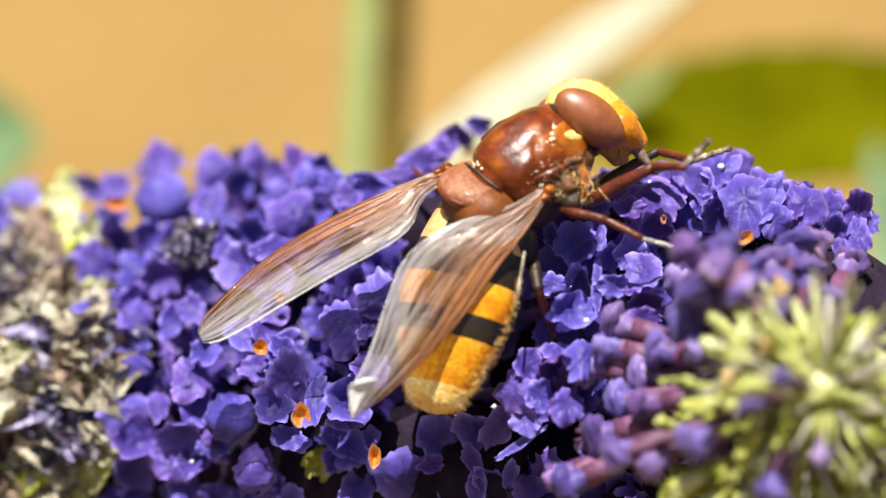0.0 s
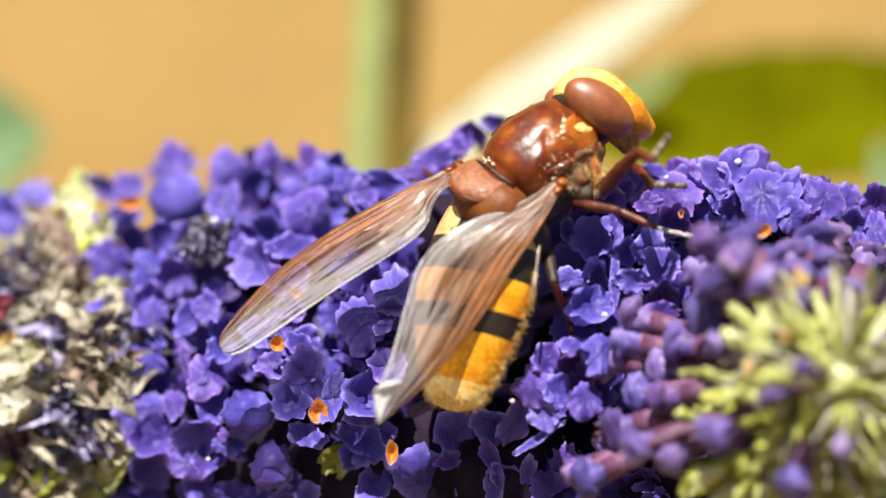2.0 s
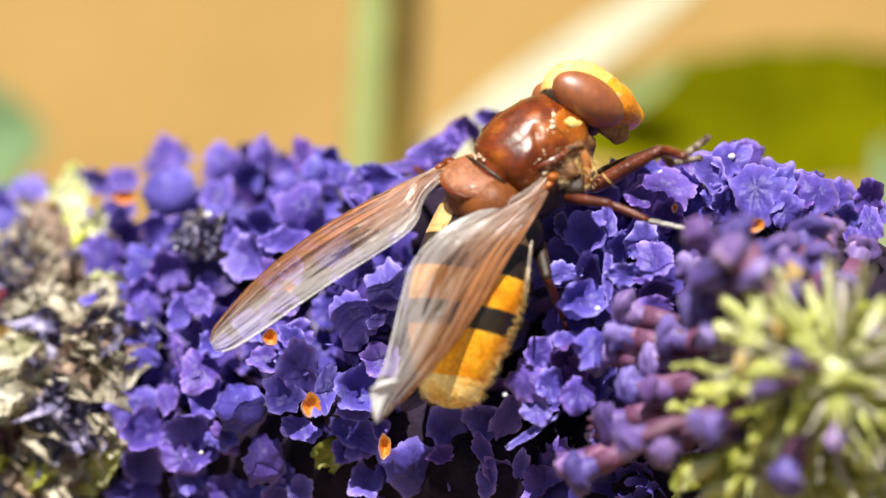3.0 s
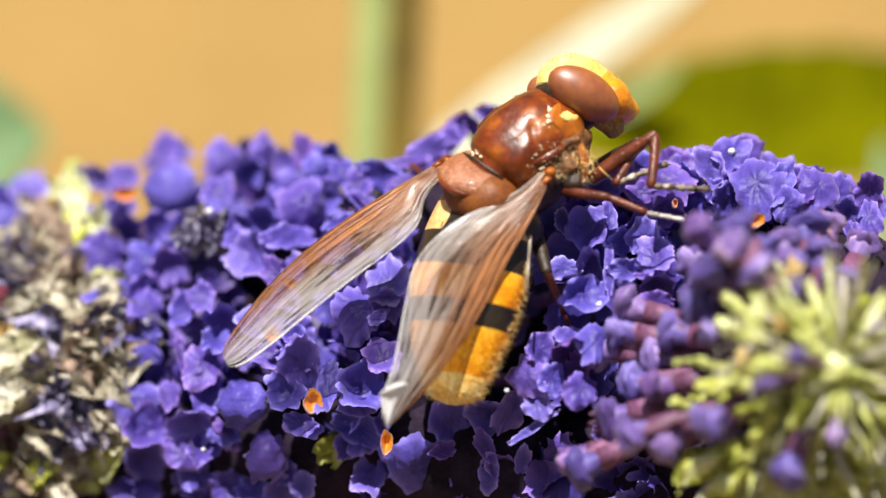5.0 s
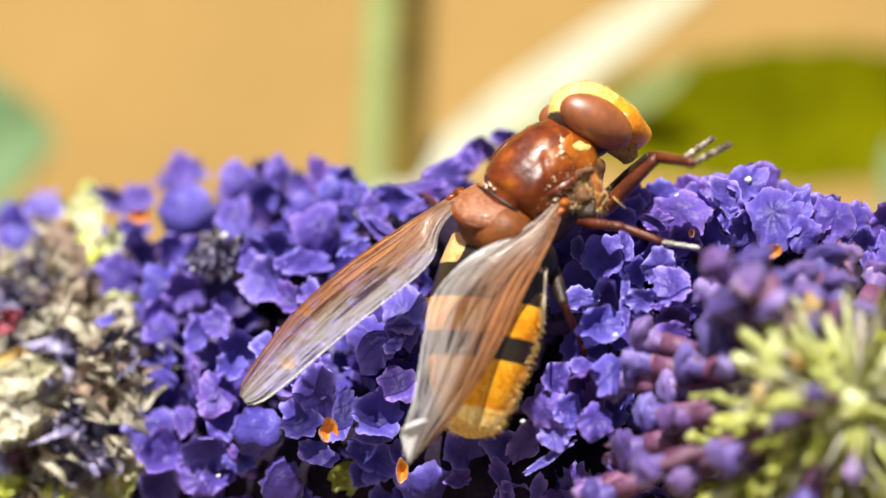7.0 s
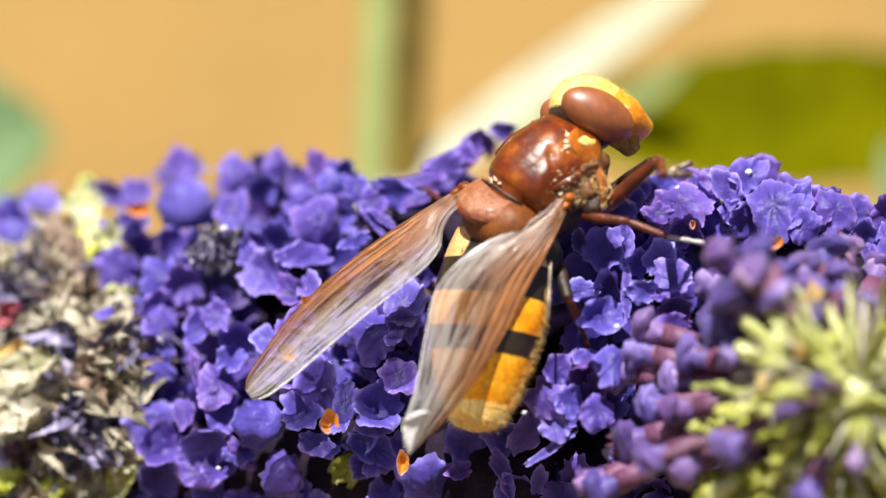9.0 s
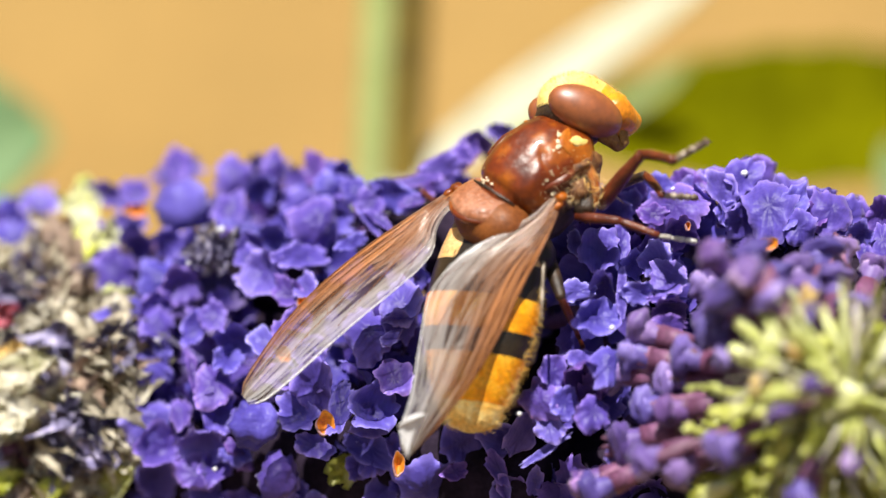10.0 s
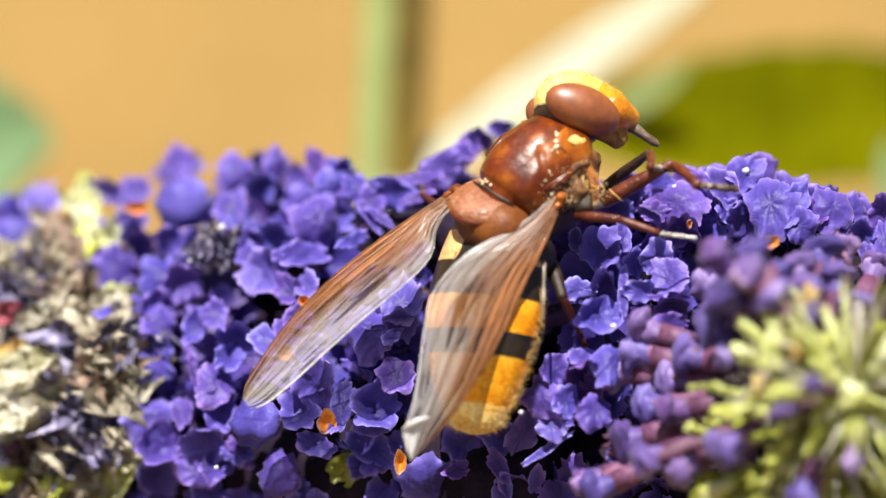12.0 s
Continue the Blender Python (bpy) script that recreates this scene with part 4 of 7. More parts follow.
bloom((12.68, -2.55, 2.80), [(-0.08, 0.01, 0.00, 1.04, 0.43, -60, -0.3, 0.2), (-3.73, 0.95, 0.15, 0.61, 0.61, 60, 0.2, 0.1), (0.95, -0.63, -0.42, 0.61, 0.67, -90, 0.1, 0.1)])
part("closed_bud", blob((-13.66, 7.51, 2.60), (1.45, 0.2, 0), (-0.2, 1.3, 0.2), (0.1, 0, 1.35), 28, 18, 0.12, 3.0, lambda x, y, z: (x * (1 + 0.06 * math.cos(9 * z)), y, z)), petal_mat, spike, "swollen violet bud")
part("closed_bud", blob((-9.59, -1.47, -8.17), (1.2, 0.2, 0), (-0.2, 1.0, 0.2), (0.1, 0, 1.1), 28, 18, 0.3, 5.0, lambda x, y, z: (x * (1 + 0.08 * math.cos(14 * z)), y, z * (1 + 0.06 * math.cos(11 * x)))), petal_mat, spike, "crinkled violet bud")
part("closed_bud", blob((-8.44, -1.52, -10.77), (0.95, 0.2, 0), (-0.2, 0.9, 0.2), (0.1, 0, 1.25), 28, 18, 0.3, 9.0, lambda x, y, z: (x * (1 + 0.08 * math.cos(14 * z)), y, z * (1 + 0.06 * math.cos(11 * x)))), petal_mat, spike, "crinkled violet bud")

# florets deeper in the spike, too crowded to tell apart
deep = []
for i in range(170):
    s = rng.uniform(0.14, 0.76)
    c, rad, d = on_axis(s)
    a, b = side_of(d)
    w = rng.uniform(0, 2 * math.pi)
    out = a * math.cos(w) + b * math.sin(w)
    p = c + out * (rad + rng.uniform(-1.8, 0.1))
    m = Matrix.Translation(p) @ frame_of(out + Vector((0, -0.25, 0.15)) + d * rng.uniform(-0.3, 0.3), rng.uniform(0, 1.57)) @ Matrix.Scale(rng.uniform(0.8, 1.25), 4)
    for q in range(4):
        g = petal_geo(rng.randrange(9999), 1.7, 1.0, 0.12, 0.3, 0.25, 2, 12)
        m2 = m @ Matrix.Rotation(q * math.pi / 2, 4, "Z") @ Matrix.Translation((0.36, 0, 0)) @ Matrix.Rotation(-rng.uniform(0, 0.8), 4, "Y")
        deep.append(([m2 @ vec(v) for v in g[0]], g[1], g[2]))
    deep.append(tube([c + out * rad * 0.6, p], [0.3, 0.42], 5))


def gather(geos):
    verts, faces, uvs = [], [], []
    for g in geos:
        n = len(verts)
        verts.extend(g[0])
        faces.extend(tuple(i + n for i in f) for f in g[1])
        uvs.extend(g[2])
    return verts, faces, uvs


tagged(part("inner_floret", gather(deep), shaded_petal_mat, spike, "crowded inner florets, shade put into their colour"), kind="stuff")
# Added bodies that close the gaps, coloured as the shade between florets.
part("core", rough(tube(AXIS[:6], [r * 0.72 for r in RADII[:6]], 16), 0.6, 1.0), gap_shade_mat, spike, "filler among the florets, shade of the gaps put into its colour")
part("core", blob((9.68, 4.00, -0.27), (6, 0, 0), (0, 4, 0), (0, 0, 4), 16, 10, 0.1), gap_shade_mat, spike, "filler among the florets, shade of the gaps put into its colour")
part("core", blob((13, 2, -15), (6, 0, 0), (0, 5, 0), (0, 0, 6), 16, 10, 0.1), gap_shade_mat, spike, "filler under the spike, shade of the gaps put into its colour")
part("core", tube([(-24, 13, -14), (-8, 8.5, -14), (6, 4, -14), (14, 0, -14), (21, -7, -14), (24, -7, -9), (20, -3, -4), (16, 2, 0)], [5, 6, 6, 5.5, 5, 4.5, 4.5, 3.5], 16), gap_shade_mat, spike, "filler under the spike, shade of the gaps put into its colour")

part("core", tube([(-24.99, 15.50, -2.66), (-18.56, 12.52, -1.61), (-14.01, 9.83, -0.92), (-8.68, 7.13, -0.42), (-4.04, 5.32, 0.15), (0.26, 4.31, 1.01), (5.08, 1.52, 0.86)], [1.9] * 7, 14), gap_shade_mat, spike, "filler among the florets, shade of the gaps put into its colour")
part("core", tube([(-21.21, 12.63, -12.63), (-15.37, 8.25, -11.29), (-8.00, 3.94, -10.26), (-0.57, 0.94, -10.43), (5.06, -0.26, -11.51)], [3.4] * 5, 14), gap_shade_mat, spike, "filler under the spike, shade of the gaps put into its colour")

# buds and calyces at the tip of the spike
CALYX = []
for s in range(5):
    teeth = [tube([(0.16 * math.cos(w), 0.16 * math.sin(w), 1.7 + 0.25 * s), (0.2 * math.cos(w), 0.2 * math.sin(w), 2.0 + 0.3 * s), (0.24 * math.cos(w), 0.24 * math.sin(w), 2.2 + 0.3 * s)], [0.14, 0.1, 0.04], 5) for w in (0.4, 2.0, 3.5, 5.1)]
    CALYX.append(mesh_of("bud", rough(join(tube([(0, 0, 0), (0, 0, 0.7), (0.1, 0.05, 1.5 + 0.2 * s), (0.1, 0.1, 1.9 + 0.3 * s)], [0.14, 0.24, 0.30, 0.26], 9), *teeth), 0.16, s * 3.1), calyx_mat))
PALE_CALYX = []
for me in CALYX:
    pale = me.copy()
    pale.materials.clear()
    pale.materials.append(bract_mat)
    PALE_CALYX.append(pale)
MAUVE_CALYX = []
for me in CALYX:
    dusk = me.copy()
    dusk.materials.clear()
    dusk.materials.append(maroon_mat)
    MAUVE_CALYX.append(dusk)
CLUB = []
for s in range(5):
    neck = tube([(0, 0, 0), (0, 0.05, 0.9), (0, 0.1, 1.9), (0, 0.12, 2.6), (0, 0.12, 3.0)], [0.22, 0.25, 0.30, 0.40, 0.45], 10)
    bulb = blob((0, 0.12, 3.1), (0.56 + 0.04 * s, 0, 0), (0, 0.54, 0), (0.05, 0, 0.62), 22, 14, 0.35, s * 5.0)
    CLUB.append(mesh_of("corolla", rough(join(neck, bulb), 0.14, 20 + s), lilac_mat))
STALK = [mesh_of("corolla_tube", tube([(0, 0, 0.2), (0, 0.03, 0.9), (0, 0.1, 1.95)], [0.30, 0.335, 0.39], 10), mauve_mat)]


def bud(base, head, club=True, size=1.0, pale=False, mauve=False):
    base, head = vec(base), vec(head)
    d = head - base
    ln = d.length
    ob = new("bud", rng.choice(MAUVE_CALYX if mauve else PALE_CALYX if pale else CALYX))
    ob.parent = spike
    m = frame_of(d, rng.uniform(0, 6.3))
    ob.matrix_basis = Matrix.Translation((base - spike_base) * MM) @ m @ Matrix.Scale(size, 4)
    if club:
        co = new("corolla", rng.choice(CLUB))
        co.parent = ob
        k = (ln / size - 1.2) / 3.4
        co.matrix_basis = Matrix.Translation((0.05 * MM, 0, 1.2 * MM)) @ Matrix.Diagonal((1, 1, max(0.35, k), 1))
        st = new("corolla_tube", STALK[0])
        st.parent = ob
        st.matrix_basis = co.matrix_basis.copy()


upper_bud_heads = [
    (12.29, -15.00, 0.80),
    (13.44, -16.00, -0.27),
    (14.63, -16.00, -1.33),
    (16.65, -11.00, 0.14),
    (13.93, -14.00, 0.80),
    (16.53, -13.00, -1.07),
    (18.54, -11.00, -0.26),
    (19.08, -13.00, -1.60),
    (12.69, -15.00, -1.06),
    (20.79, -6.00, -0.26),
    (8.90, -8.00, -3.00),
    (8.49, -8.00, -4.64),
    (7.70, -7.00, -5.48),
    (11.91, -8.00, -1.09),
    (12.10, -10.00, -2.44),
    (10.88, -10.00, -4.33),
    (10.03, -11.00, -7.02),
    (9.01, -9.00, -7.07),
    (12.38, -16.00, -8.75),
    (10.37, -13.00, -9.92),
]
lower_bud_heads = [
    (6.53, -9.50, -11.13),
    (6.29, -9.00, -11.16),
    (10.10, -9.00, -5.71),
    (19.96, -10.00, -3.52),
    (20.70, -11.00, -4.58),
    (14.87, -19.00, -6.82),
    (16.47, -20.00, -5.38),
    (18.74, -18.00, -9.47),
    (16.44, -17.00, -11.49),
    (8.06, -9.00, -8.71),
    (11.97, -13.00, -3.08),
    (12.74, -14.00, -4.41),
    (8.90, -13.00, -9.65),
    (13.31, -13.00, -2.41),
    (18.87, -8.00, 0.96),
    (17.99, -9.00, 0.82),
    (15.38, -12.00, -0.27),
]
TIP = vec(AXIS[-1])
TIP_WAY = (vec(AXIS[-1]) - vec(AXIS[-2])).normalized()
part("tip_axis", rough(tube([TIP - TIP_WAY * 9, TIP - TIP_WAY * 5, TIP - TIP_WAY * 2, TIP], [3.4, 2.6, 1.6, 0.6], 20), 0.5, 3.0), bract_mat, spike, "pale green tip of the spike")
for h in upper_bud_heads + lower_bud_heads:
    back = max(0.5, min(11.0, (vec(h) - TIP).length * 0.45))
    root = TIP - TIP_WAY * back
    way = (vec(h) - root).normalized()
    start = root + way * max(0.3, (vec(h) - root).length - 5.2)
    bud(start, h, True, rng.uniform(1.4, 1.8) if (vec(h) - TIP).length > 5.5 else 0.7, False, (vec(h) - TIP).length > 4.5)
part("tip_axis", rough(blob(TIP + Vector((0.8, 9.2, -3.4)), (5.2, 0, 0), (0, 4.2, 0), (0, 0, 5.6), 30, 20, 0.3, 2.0), 0.6, 8.0), bract_mat, spike, "olive heart of the bud cluster")


def calyx(base, tip, r, material):
    """A broad soft calyx lying outwards from the tip of the spike."""
    base, tip = vec(base), vec(tip)
    ln = (tip - base).length
    d = (tip - base).normalized()
    s = d.cross(Vector((0, -1, 0.2))).normalized()
    geo = blob(base.lerp(tip, 0.5), d * (ln * 0.5 + r * 0.6), s * r * 0.8, Vector((0, -0.7 * r, 0)), 18, 12, 0.4, base.x * 3, lambda x, y, z: (x, y * (0.8 + 0.25 * x), z))
    part("calyx", rough(geo, 0.35, base.z), material, spike)


calyx((15.12, -16.81, -4.18), (13.48, -15.29, -2.60), 0.47, bract_mat)
calyx((14.91, -16.74, -4.23), (13.85, -15.71, -3.13), 0.33, bract_mat)
calyx((15.34, -16.68, -3.75), (14.61, -15.35, -1.86), 0.47, bract_mat)
calyx((15.53, -16.57, -3.44), (15.05, -15.56, -1.99), 0.33, bract_mat)
calyx((16.08, -16.69, -3.44), (16.10, -15.37, -1.38), 0.42, bract_mat)
calyx((16.51, -16.48, -3.04), (16.51, -15.62, -1.72), 0.22, dead_mats[0])
calyx((16.81, -16.83, -3.57), (17.13, -15.05, -0.85), 0.36, lilac_mat)
calyx((15.16, -17.02, -4.59), (13.06, -15.59, -3.93), 0.36, bract_mat)
calyx((14.98, -16.98, -4.75), (13.57, -16.06, -4.51), 0.28, bract_mat)
calyx((14.35, -16.45, -4.29), (13.84, -16.10, -4.11), 0.31, dead_mats[0])
calyx((14.98, -17.03, -4.89), (14.13, -16.61, -5.87), 0.39, dead_mats[0])
calyx((15.00, -16.55, -3.76), (15.01, -16.39, -3.44), 0.56, bract_mat)
calyx((16.03, -17.05, -4.01), (15.70, -16.77, -3.70), 0.39, dead_mats[0])
calyx((17.33, -17.34, -4.48), (17.67, -16.71, -8.06), 0.47, bract_mat)
calyx((17.72, -17.44, -5.01), (18.29, -16.84, -7.40), 0.33, bract_mat)
calyx((17.71, -17.59, -5.53), (19.10, -16.64, -6.74), 0.42, bract_mat)
calyx((18.95, -16.82, -5.55), (20.10, -15.60, -3.34), 0.39, calyx_mat)
calyx((19.15, -16.70, -6.08), (19.93, -16.00, -4.29), 0.31, bract_mat)
calyx((16.50, -15.88, -9.55), (15.19, -15.64, -9.61), 0.31, bract_mat)
calyx((16.28, -15.04, -10.85), (15.61, -15.17, -10.53), 0.39, bract_mat)
calyx((17.90, -15.62, -9.82), (17.95, -16.06, -9.06), 0.28, bract_mat)
calyx((18.56, -16.82, -4.49), (17.93, -16.25, -2.91), 0.56, calyx_mat)
calyx((17.48, -17.14, -4.22), (17.79, -16.36, -3.04), 0.44, calyx_mat)
calyx((15.61, -17.59, -5.53), (15.23, -17.32, -6.20), 0.50, bract_mat)
calyx((17.11, -16.73, -3.44), (17.45, -17.57, -5.01), 0.44, bract_mat)
calyx((17.99, -17.34, -5.14), (18.26, -17.27, -5.80), 0.42, bract_mat)
calyx((19.65, -16.28, -6.88), (20.76, -15.57, -7.16), 0.44, calyx_mat)
calyx((19.12, -16.33, -7.68), (20.99, -15.37, -7.49), 0.36, calyx_mat)
calyx((19.19, -15.28, -9.83), (20.59, -14.37, -10.66), 0.61, calyx_mat)
calyx((18.97, -14.59, -11.19), (19.83, -13.75, -12.29), 0.50, bract_mat)
calyx((16.94, -17.42, -7.12), (16.89, -16.06, -9.27), 0.39, calyx_mat)
calyx((15.92, -16.66, -8.20), (14.92, -15.60, -9.56), 0.50, calyx_mat)
calyx((17.04, -15.71, -9.82), (17.24, -14.67, -11.45), 0.50, calyx_mat)
calyx((15.01, -16.52, -7.94), (12.04, -14.79, -8.39), 0.28, calyx_mat)
calyx((14.60, -16.76, -6.87), (12.54, -15.46, -6.91), 0.56, calyx_mat)
calyx((14.84, -17.08, -6.07), (11.50, -14.85, -5.86), 0.25, bract_mat)
calyx((13.89, -15.09, -9.84), (11.69, -13.49, -11.24), 0.61, calyx_mat)
calyx((14.70, -14.75, -10.92), (13.16, -13.63, -12.09), 0.61, calyx_mat)
calyx((15.46, -15.57, -9.82), (13.91, -14.66, -10.66), 0.44, calyx_mat)
calyx((16.14, -17.53, -6.85), (15.16, -16.14, -8.74), 0.44, calyx_mat)
calyx((17.51, -16.66, -8.20), (17.39, -14.32, -12.00), 0.44, bract_mat)
calyx((18.28, -16.95, -7.13), (19.13, -16.11, -8.21), 0.56, calyx_mat)
calyx((20.24, -15.47, -8.50), (21.05, -14.54, -9.86), 0.44, bract_mat)
calyx((19.11, -16.53, -7.14), (20.23, -15.67, -7.96), 0.39, bract_mat)
calyx((18.34, -16.14, -8.74), (18.57, -16.59, -7.67), 0.22, bract_mat)
calyx((20.01, -14.99, -9.84), (21.04, -14.77, -9.32), 0.39, bract_mat)
calyx((17.13, -14.33, -12.00), (16.81, -15.20, -10.63), 0.33, bract_mat)
calyx((19.80, -14.21, -11.47), (20.88, -13.99, -11.21), 0.39, bract_mat)
calyx((15.43, -16.06, -9.01), (14.67, -15.37, -9.83), 0.33, bract_mat)
calyx((13.92, -14.37, -11.20), (12.89, -13.71, -11.76), 0.28, bract_mat)
calyx((16.32, -16.64, -8.33), (16.51, -15.71, -9.82), 0.28, bract_mat)
calyx((20.47, -15.88, -5.57), (20.98, -15.44, -4.51), 0.39, bract_mat)
calyx((20.20, -16.00, -6.62), (20.98, -15.57, -6.10), 0.33, bract_mat)
calyx((12.16, -14.95, -8.12), (11.25, -14.47, -7.79), 0.33, calyx_mat)
fan = random.Random(12)
for angle in (172, 158, 146, 133, 124, 114, 104, 96, 86, 74, 62, 50, 38, 24, 8, -20, -75, -96, -110):
    # broad whitish sepals fanning out above the tip
    w, ln = radians(angle + fan.uniform(-4, 4)), fan.uniform(3.0, 4.4) if angle > 0 else fan.uniform(2.0, 3.0)
    out = Vector((math.cos(w), 0, math.sin(w)))
    start = TIP + out * fan.uniform(0.5, 1.1) + Vector((0, 0.3, 0.2))
    broad = fan.uniform(0.2, 0.36)
    ray = tube([start, start + out * ln * 0.45 + Vector((0, -0.1, 0)), start + out * ln * 0.85 + Vector((0, 0.5, 0)), start + out * ln + Vector((0, 0.9, 0))], [broad * 0.5, broad, broad * 0.85, broad * 0.25], 9, 0.5)
    part("sepal", rough(ray, 0.18, angle), fan.choice((bract_mat, bract_mat, paper_mat)), spike, "broad whitish sepal")
for at, r in (((16.07, -17.60, -3.97), 0.42), ((14.55, -16.80, -5.65), 0.46), ((16.74, -15.80, -1.43), 0.36), ((17.27, -15.50, -9.98), 0.3)):
    part("calyx", rough(blob(at, (r * 1.2, 0, 0.3 * r), (0, r * 0.7, 0), (-0.2 * r, 0, r), 16, 10, 0.4, r * 40), 0.3, r), yellow_husk_mat, spike, "orange-yellow faded calyx")
for _ in range(110):
    # short crowded sepals below the tip
    p = TIP + Vector((fan.uniform(-4.5, 6.0), 0, fan.uniform(-8.5, -0.8)))
    out = p - TIP
    if out.length > 8.6 or (out.x < -2.5 and out.z > -3.0):
        continue
    p.y = TIP.y + 1.2 + 0.55 * out.length + fan.uniform(-0.5, 0.8)
    way = (out.normalized() * 0.8 + Vector((fan.uniform(-0.8, 0.8), -0.7, fan.uniform(-0.5, 0.9)))).normalized()
    ln, broad = fan.uniform(0.9, 1.9), fan.uniform(0.12, 0.27)
    part("sepal", rough(tube([p, p + way * ln * 0.5, p + way * ln], [broad * 0.7, broad, broad * 0.3], 7, 0.6), 0.2, ln * 20), fan.choice((calyx_mat, calyx_mat, bract_mat, paper_mat)), spike)
a_tip, b_tip = side_of(TIP_WAY)
for i in range(330):
    # slender sepals standing out round the tip like rays
    w = i * 2.39996
    out = a_tip * math.cos(w) + b_tip * math.sin(w)
    r0 = 0.3 + 8.2 * (i / 330) ** 0.8
    ln = rng.uniform(1.6, 3.4) * (1.35 if out.z > 0.1 else 1.0)
    lean = rng.uniform(0.45, 1.0)
    side = TIP_WAY.cross(out) * rng.uniform(-0.35, 0.35)
    start = TIP - TIP_WAY * (0.72 * r0 + rng.uniform(-0.2, 0.7)) + out * r0
    way = (out * lean + TIP_WAY * 0.55 + side).normalized()
    if r0 > 3.2 and (out.z > 0.1 or out.x < -0.75):
        continue
    fat = rng.uniform(0.07, 0.16)
    ray = tube([start, start + way * ln * 0.4, start + way * ln * 0.8 + side * 0.2, start + way * ln + side * 0.5], [fat * 0.8, fat, fat * 0.6, 0.04], 7, 0.6)
    part("sepal", rough(ray, 0.25, i), rng.choice((bract_mat, paper_mat, paper_mat, calyx_mat)) if r0 < 4.0 else rng.choice((bract_mat, paper_mat, calyx_mat)), spike)
for i in range(70):
    back = 2.5 + 9.5 * (i / 70) ** 0.85
    w = i * 2.39996
    a, b = side_of(TIP_WAY)
    out = a * math.cos(w) + b * math.sin(w)
    if back > 4 and out.z > -0.3:
        continue
    lean = 0.5 + 0.1 * back + rng.uniform(-0.3, 0.3)
    way = TIP_WAY * math.cos(lean) + out * math.sin(lean)
    start = TIP - TIP_WAY * back + out * (0.5 + 0.16 * back)
    bud(start, start + way * (2.0 + 0.2 * back), False, rng.uniform(0.9, 1.6), i % 4 == 0)
for i in range(150):
    p = Vector((rng.uniform(11.0, 26.0), 0, rng.uniform(-16.0, -2.0)))
    out = Vector((p.x - TIP.x, 0, p.z - TIP.z))
    if out.length < 1.5 or out.length > 9.5 or out.z > 0.5 or (out.x < -3.5 and out.z > -3.2) or out.x < -6.0:
        continue
    p.y = TIP.y + 3.4 + 0.75 * out.length + rng.uniform(-1.0, 1.5)
    way = (out.normalized() * 0.6 + Vector((rng.uniform(-0.5, 0.5), -0.5, rng.uniform(-0.5, 0.5)))).normalized()
    bud(p - way, p + way * 3.0, i % 11 == 0, rng.uniform(0.9, 1.6), i % 5 == 1)

# withered florets and pale bracts at the old end
DEAD = []
for s in range(8):
    r = random.Random(100 + s)
    bits = [rough(tube([(0, 0, -1.6), (0.1, 0, -0.8), (0, 0.1, 0)], [0.22, 0.36, 0.42], 8), 0.2, s)]
    for q in range(2):
        bits.append(rough(blob((r.uniform(-0.4, 0.4), r.uniform(-0.4, 0.4), r.uniform(-0.2, 0.2)), (r.uniform(0.25, 0.5), 0, 0), (0, r.uniform(0.2, 0.4), 0.1), (0, 0.1, r.uniform(0.3, 0.6)), 14, 9, 0.7, s * 2 + q), 0.3, s * 3 + q))
    for q in range(4 + s % 2):
        g = petal_geo(300 + s * 7 + q, r.uniform(0.9, 1.5), r.uniform(0.3, 0.6), 0.3, r.uniform(0.3, 0.9), r.uniform(0.4, 1.1), 5, 24)
        m = Matrix.Rotation(q * 1.5 + r.uniform(-0.5, 0.5), 4, "Z") @ Matrix.Translation((0.25, 0, -0.1)) @ Matrix.Rotation(-r.uniform(0.0, 1.4), 4, "Y") @ Matrix.Rotation(r.uniform(-1.0, 1.0), 4, "X")
        bits.append(rough(([m @ vec(v) for v in g[0]], g[1], g[2]), 0.2, s * 5 + q))
    DEAD.append([mesh_of("withered_floret", gather(bits), dm) for dm in dead_mats])


def withered(x0, x1, z0, z1, count):
    for _ in range(count):
        x, z = rng.uniform(x0, x1), rng.uniform(z0, z1)
        y = 7.6 - 0.20 * (x + 18) + 0.28 * (z + 5) + rng.uniform(-1.2, 2.5)
        ob = new("withered_floret", rng.choice(DEAD)[rng.choice((0, 1, 1, 2))])
        ob.parent = spike
        ob.matrix_basis = Matrix.Translation((vec((x, y, z)) - spike_base) * MM) @ frame_of((rng.uniform(-0.9, 0.9), -1, rng.uniform(-0.6, 0.9)), rng.uniform(0, 6)) @ Matrix.Scale(rng.uniform(1.2, 2.0), 4)


withered(-23.5, -17.0, -13.5, -0.4, 32)
withered(-17.0, -15.4, -11.0, -2.5, 8)
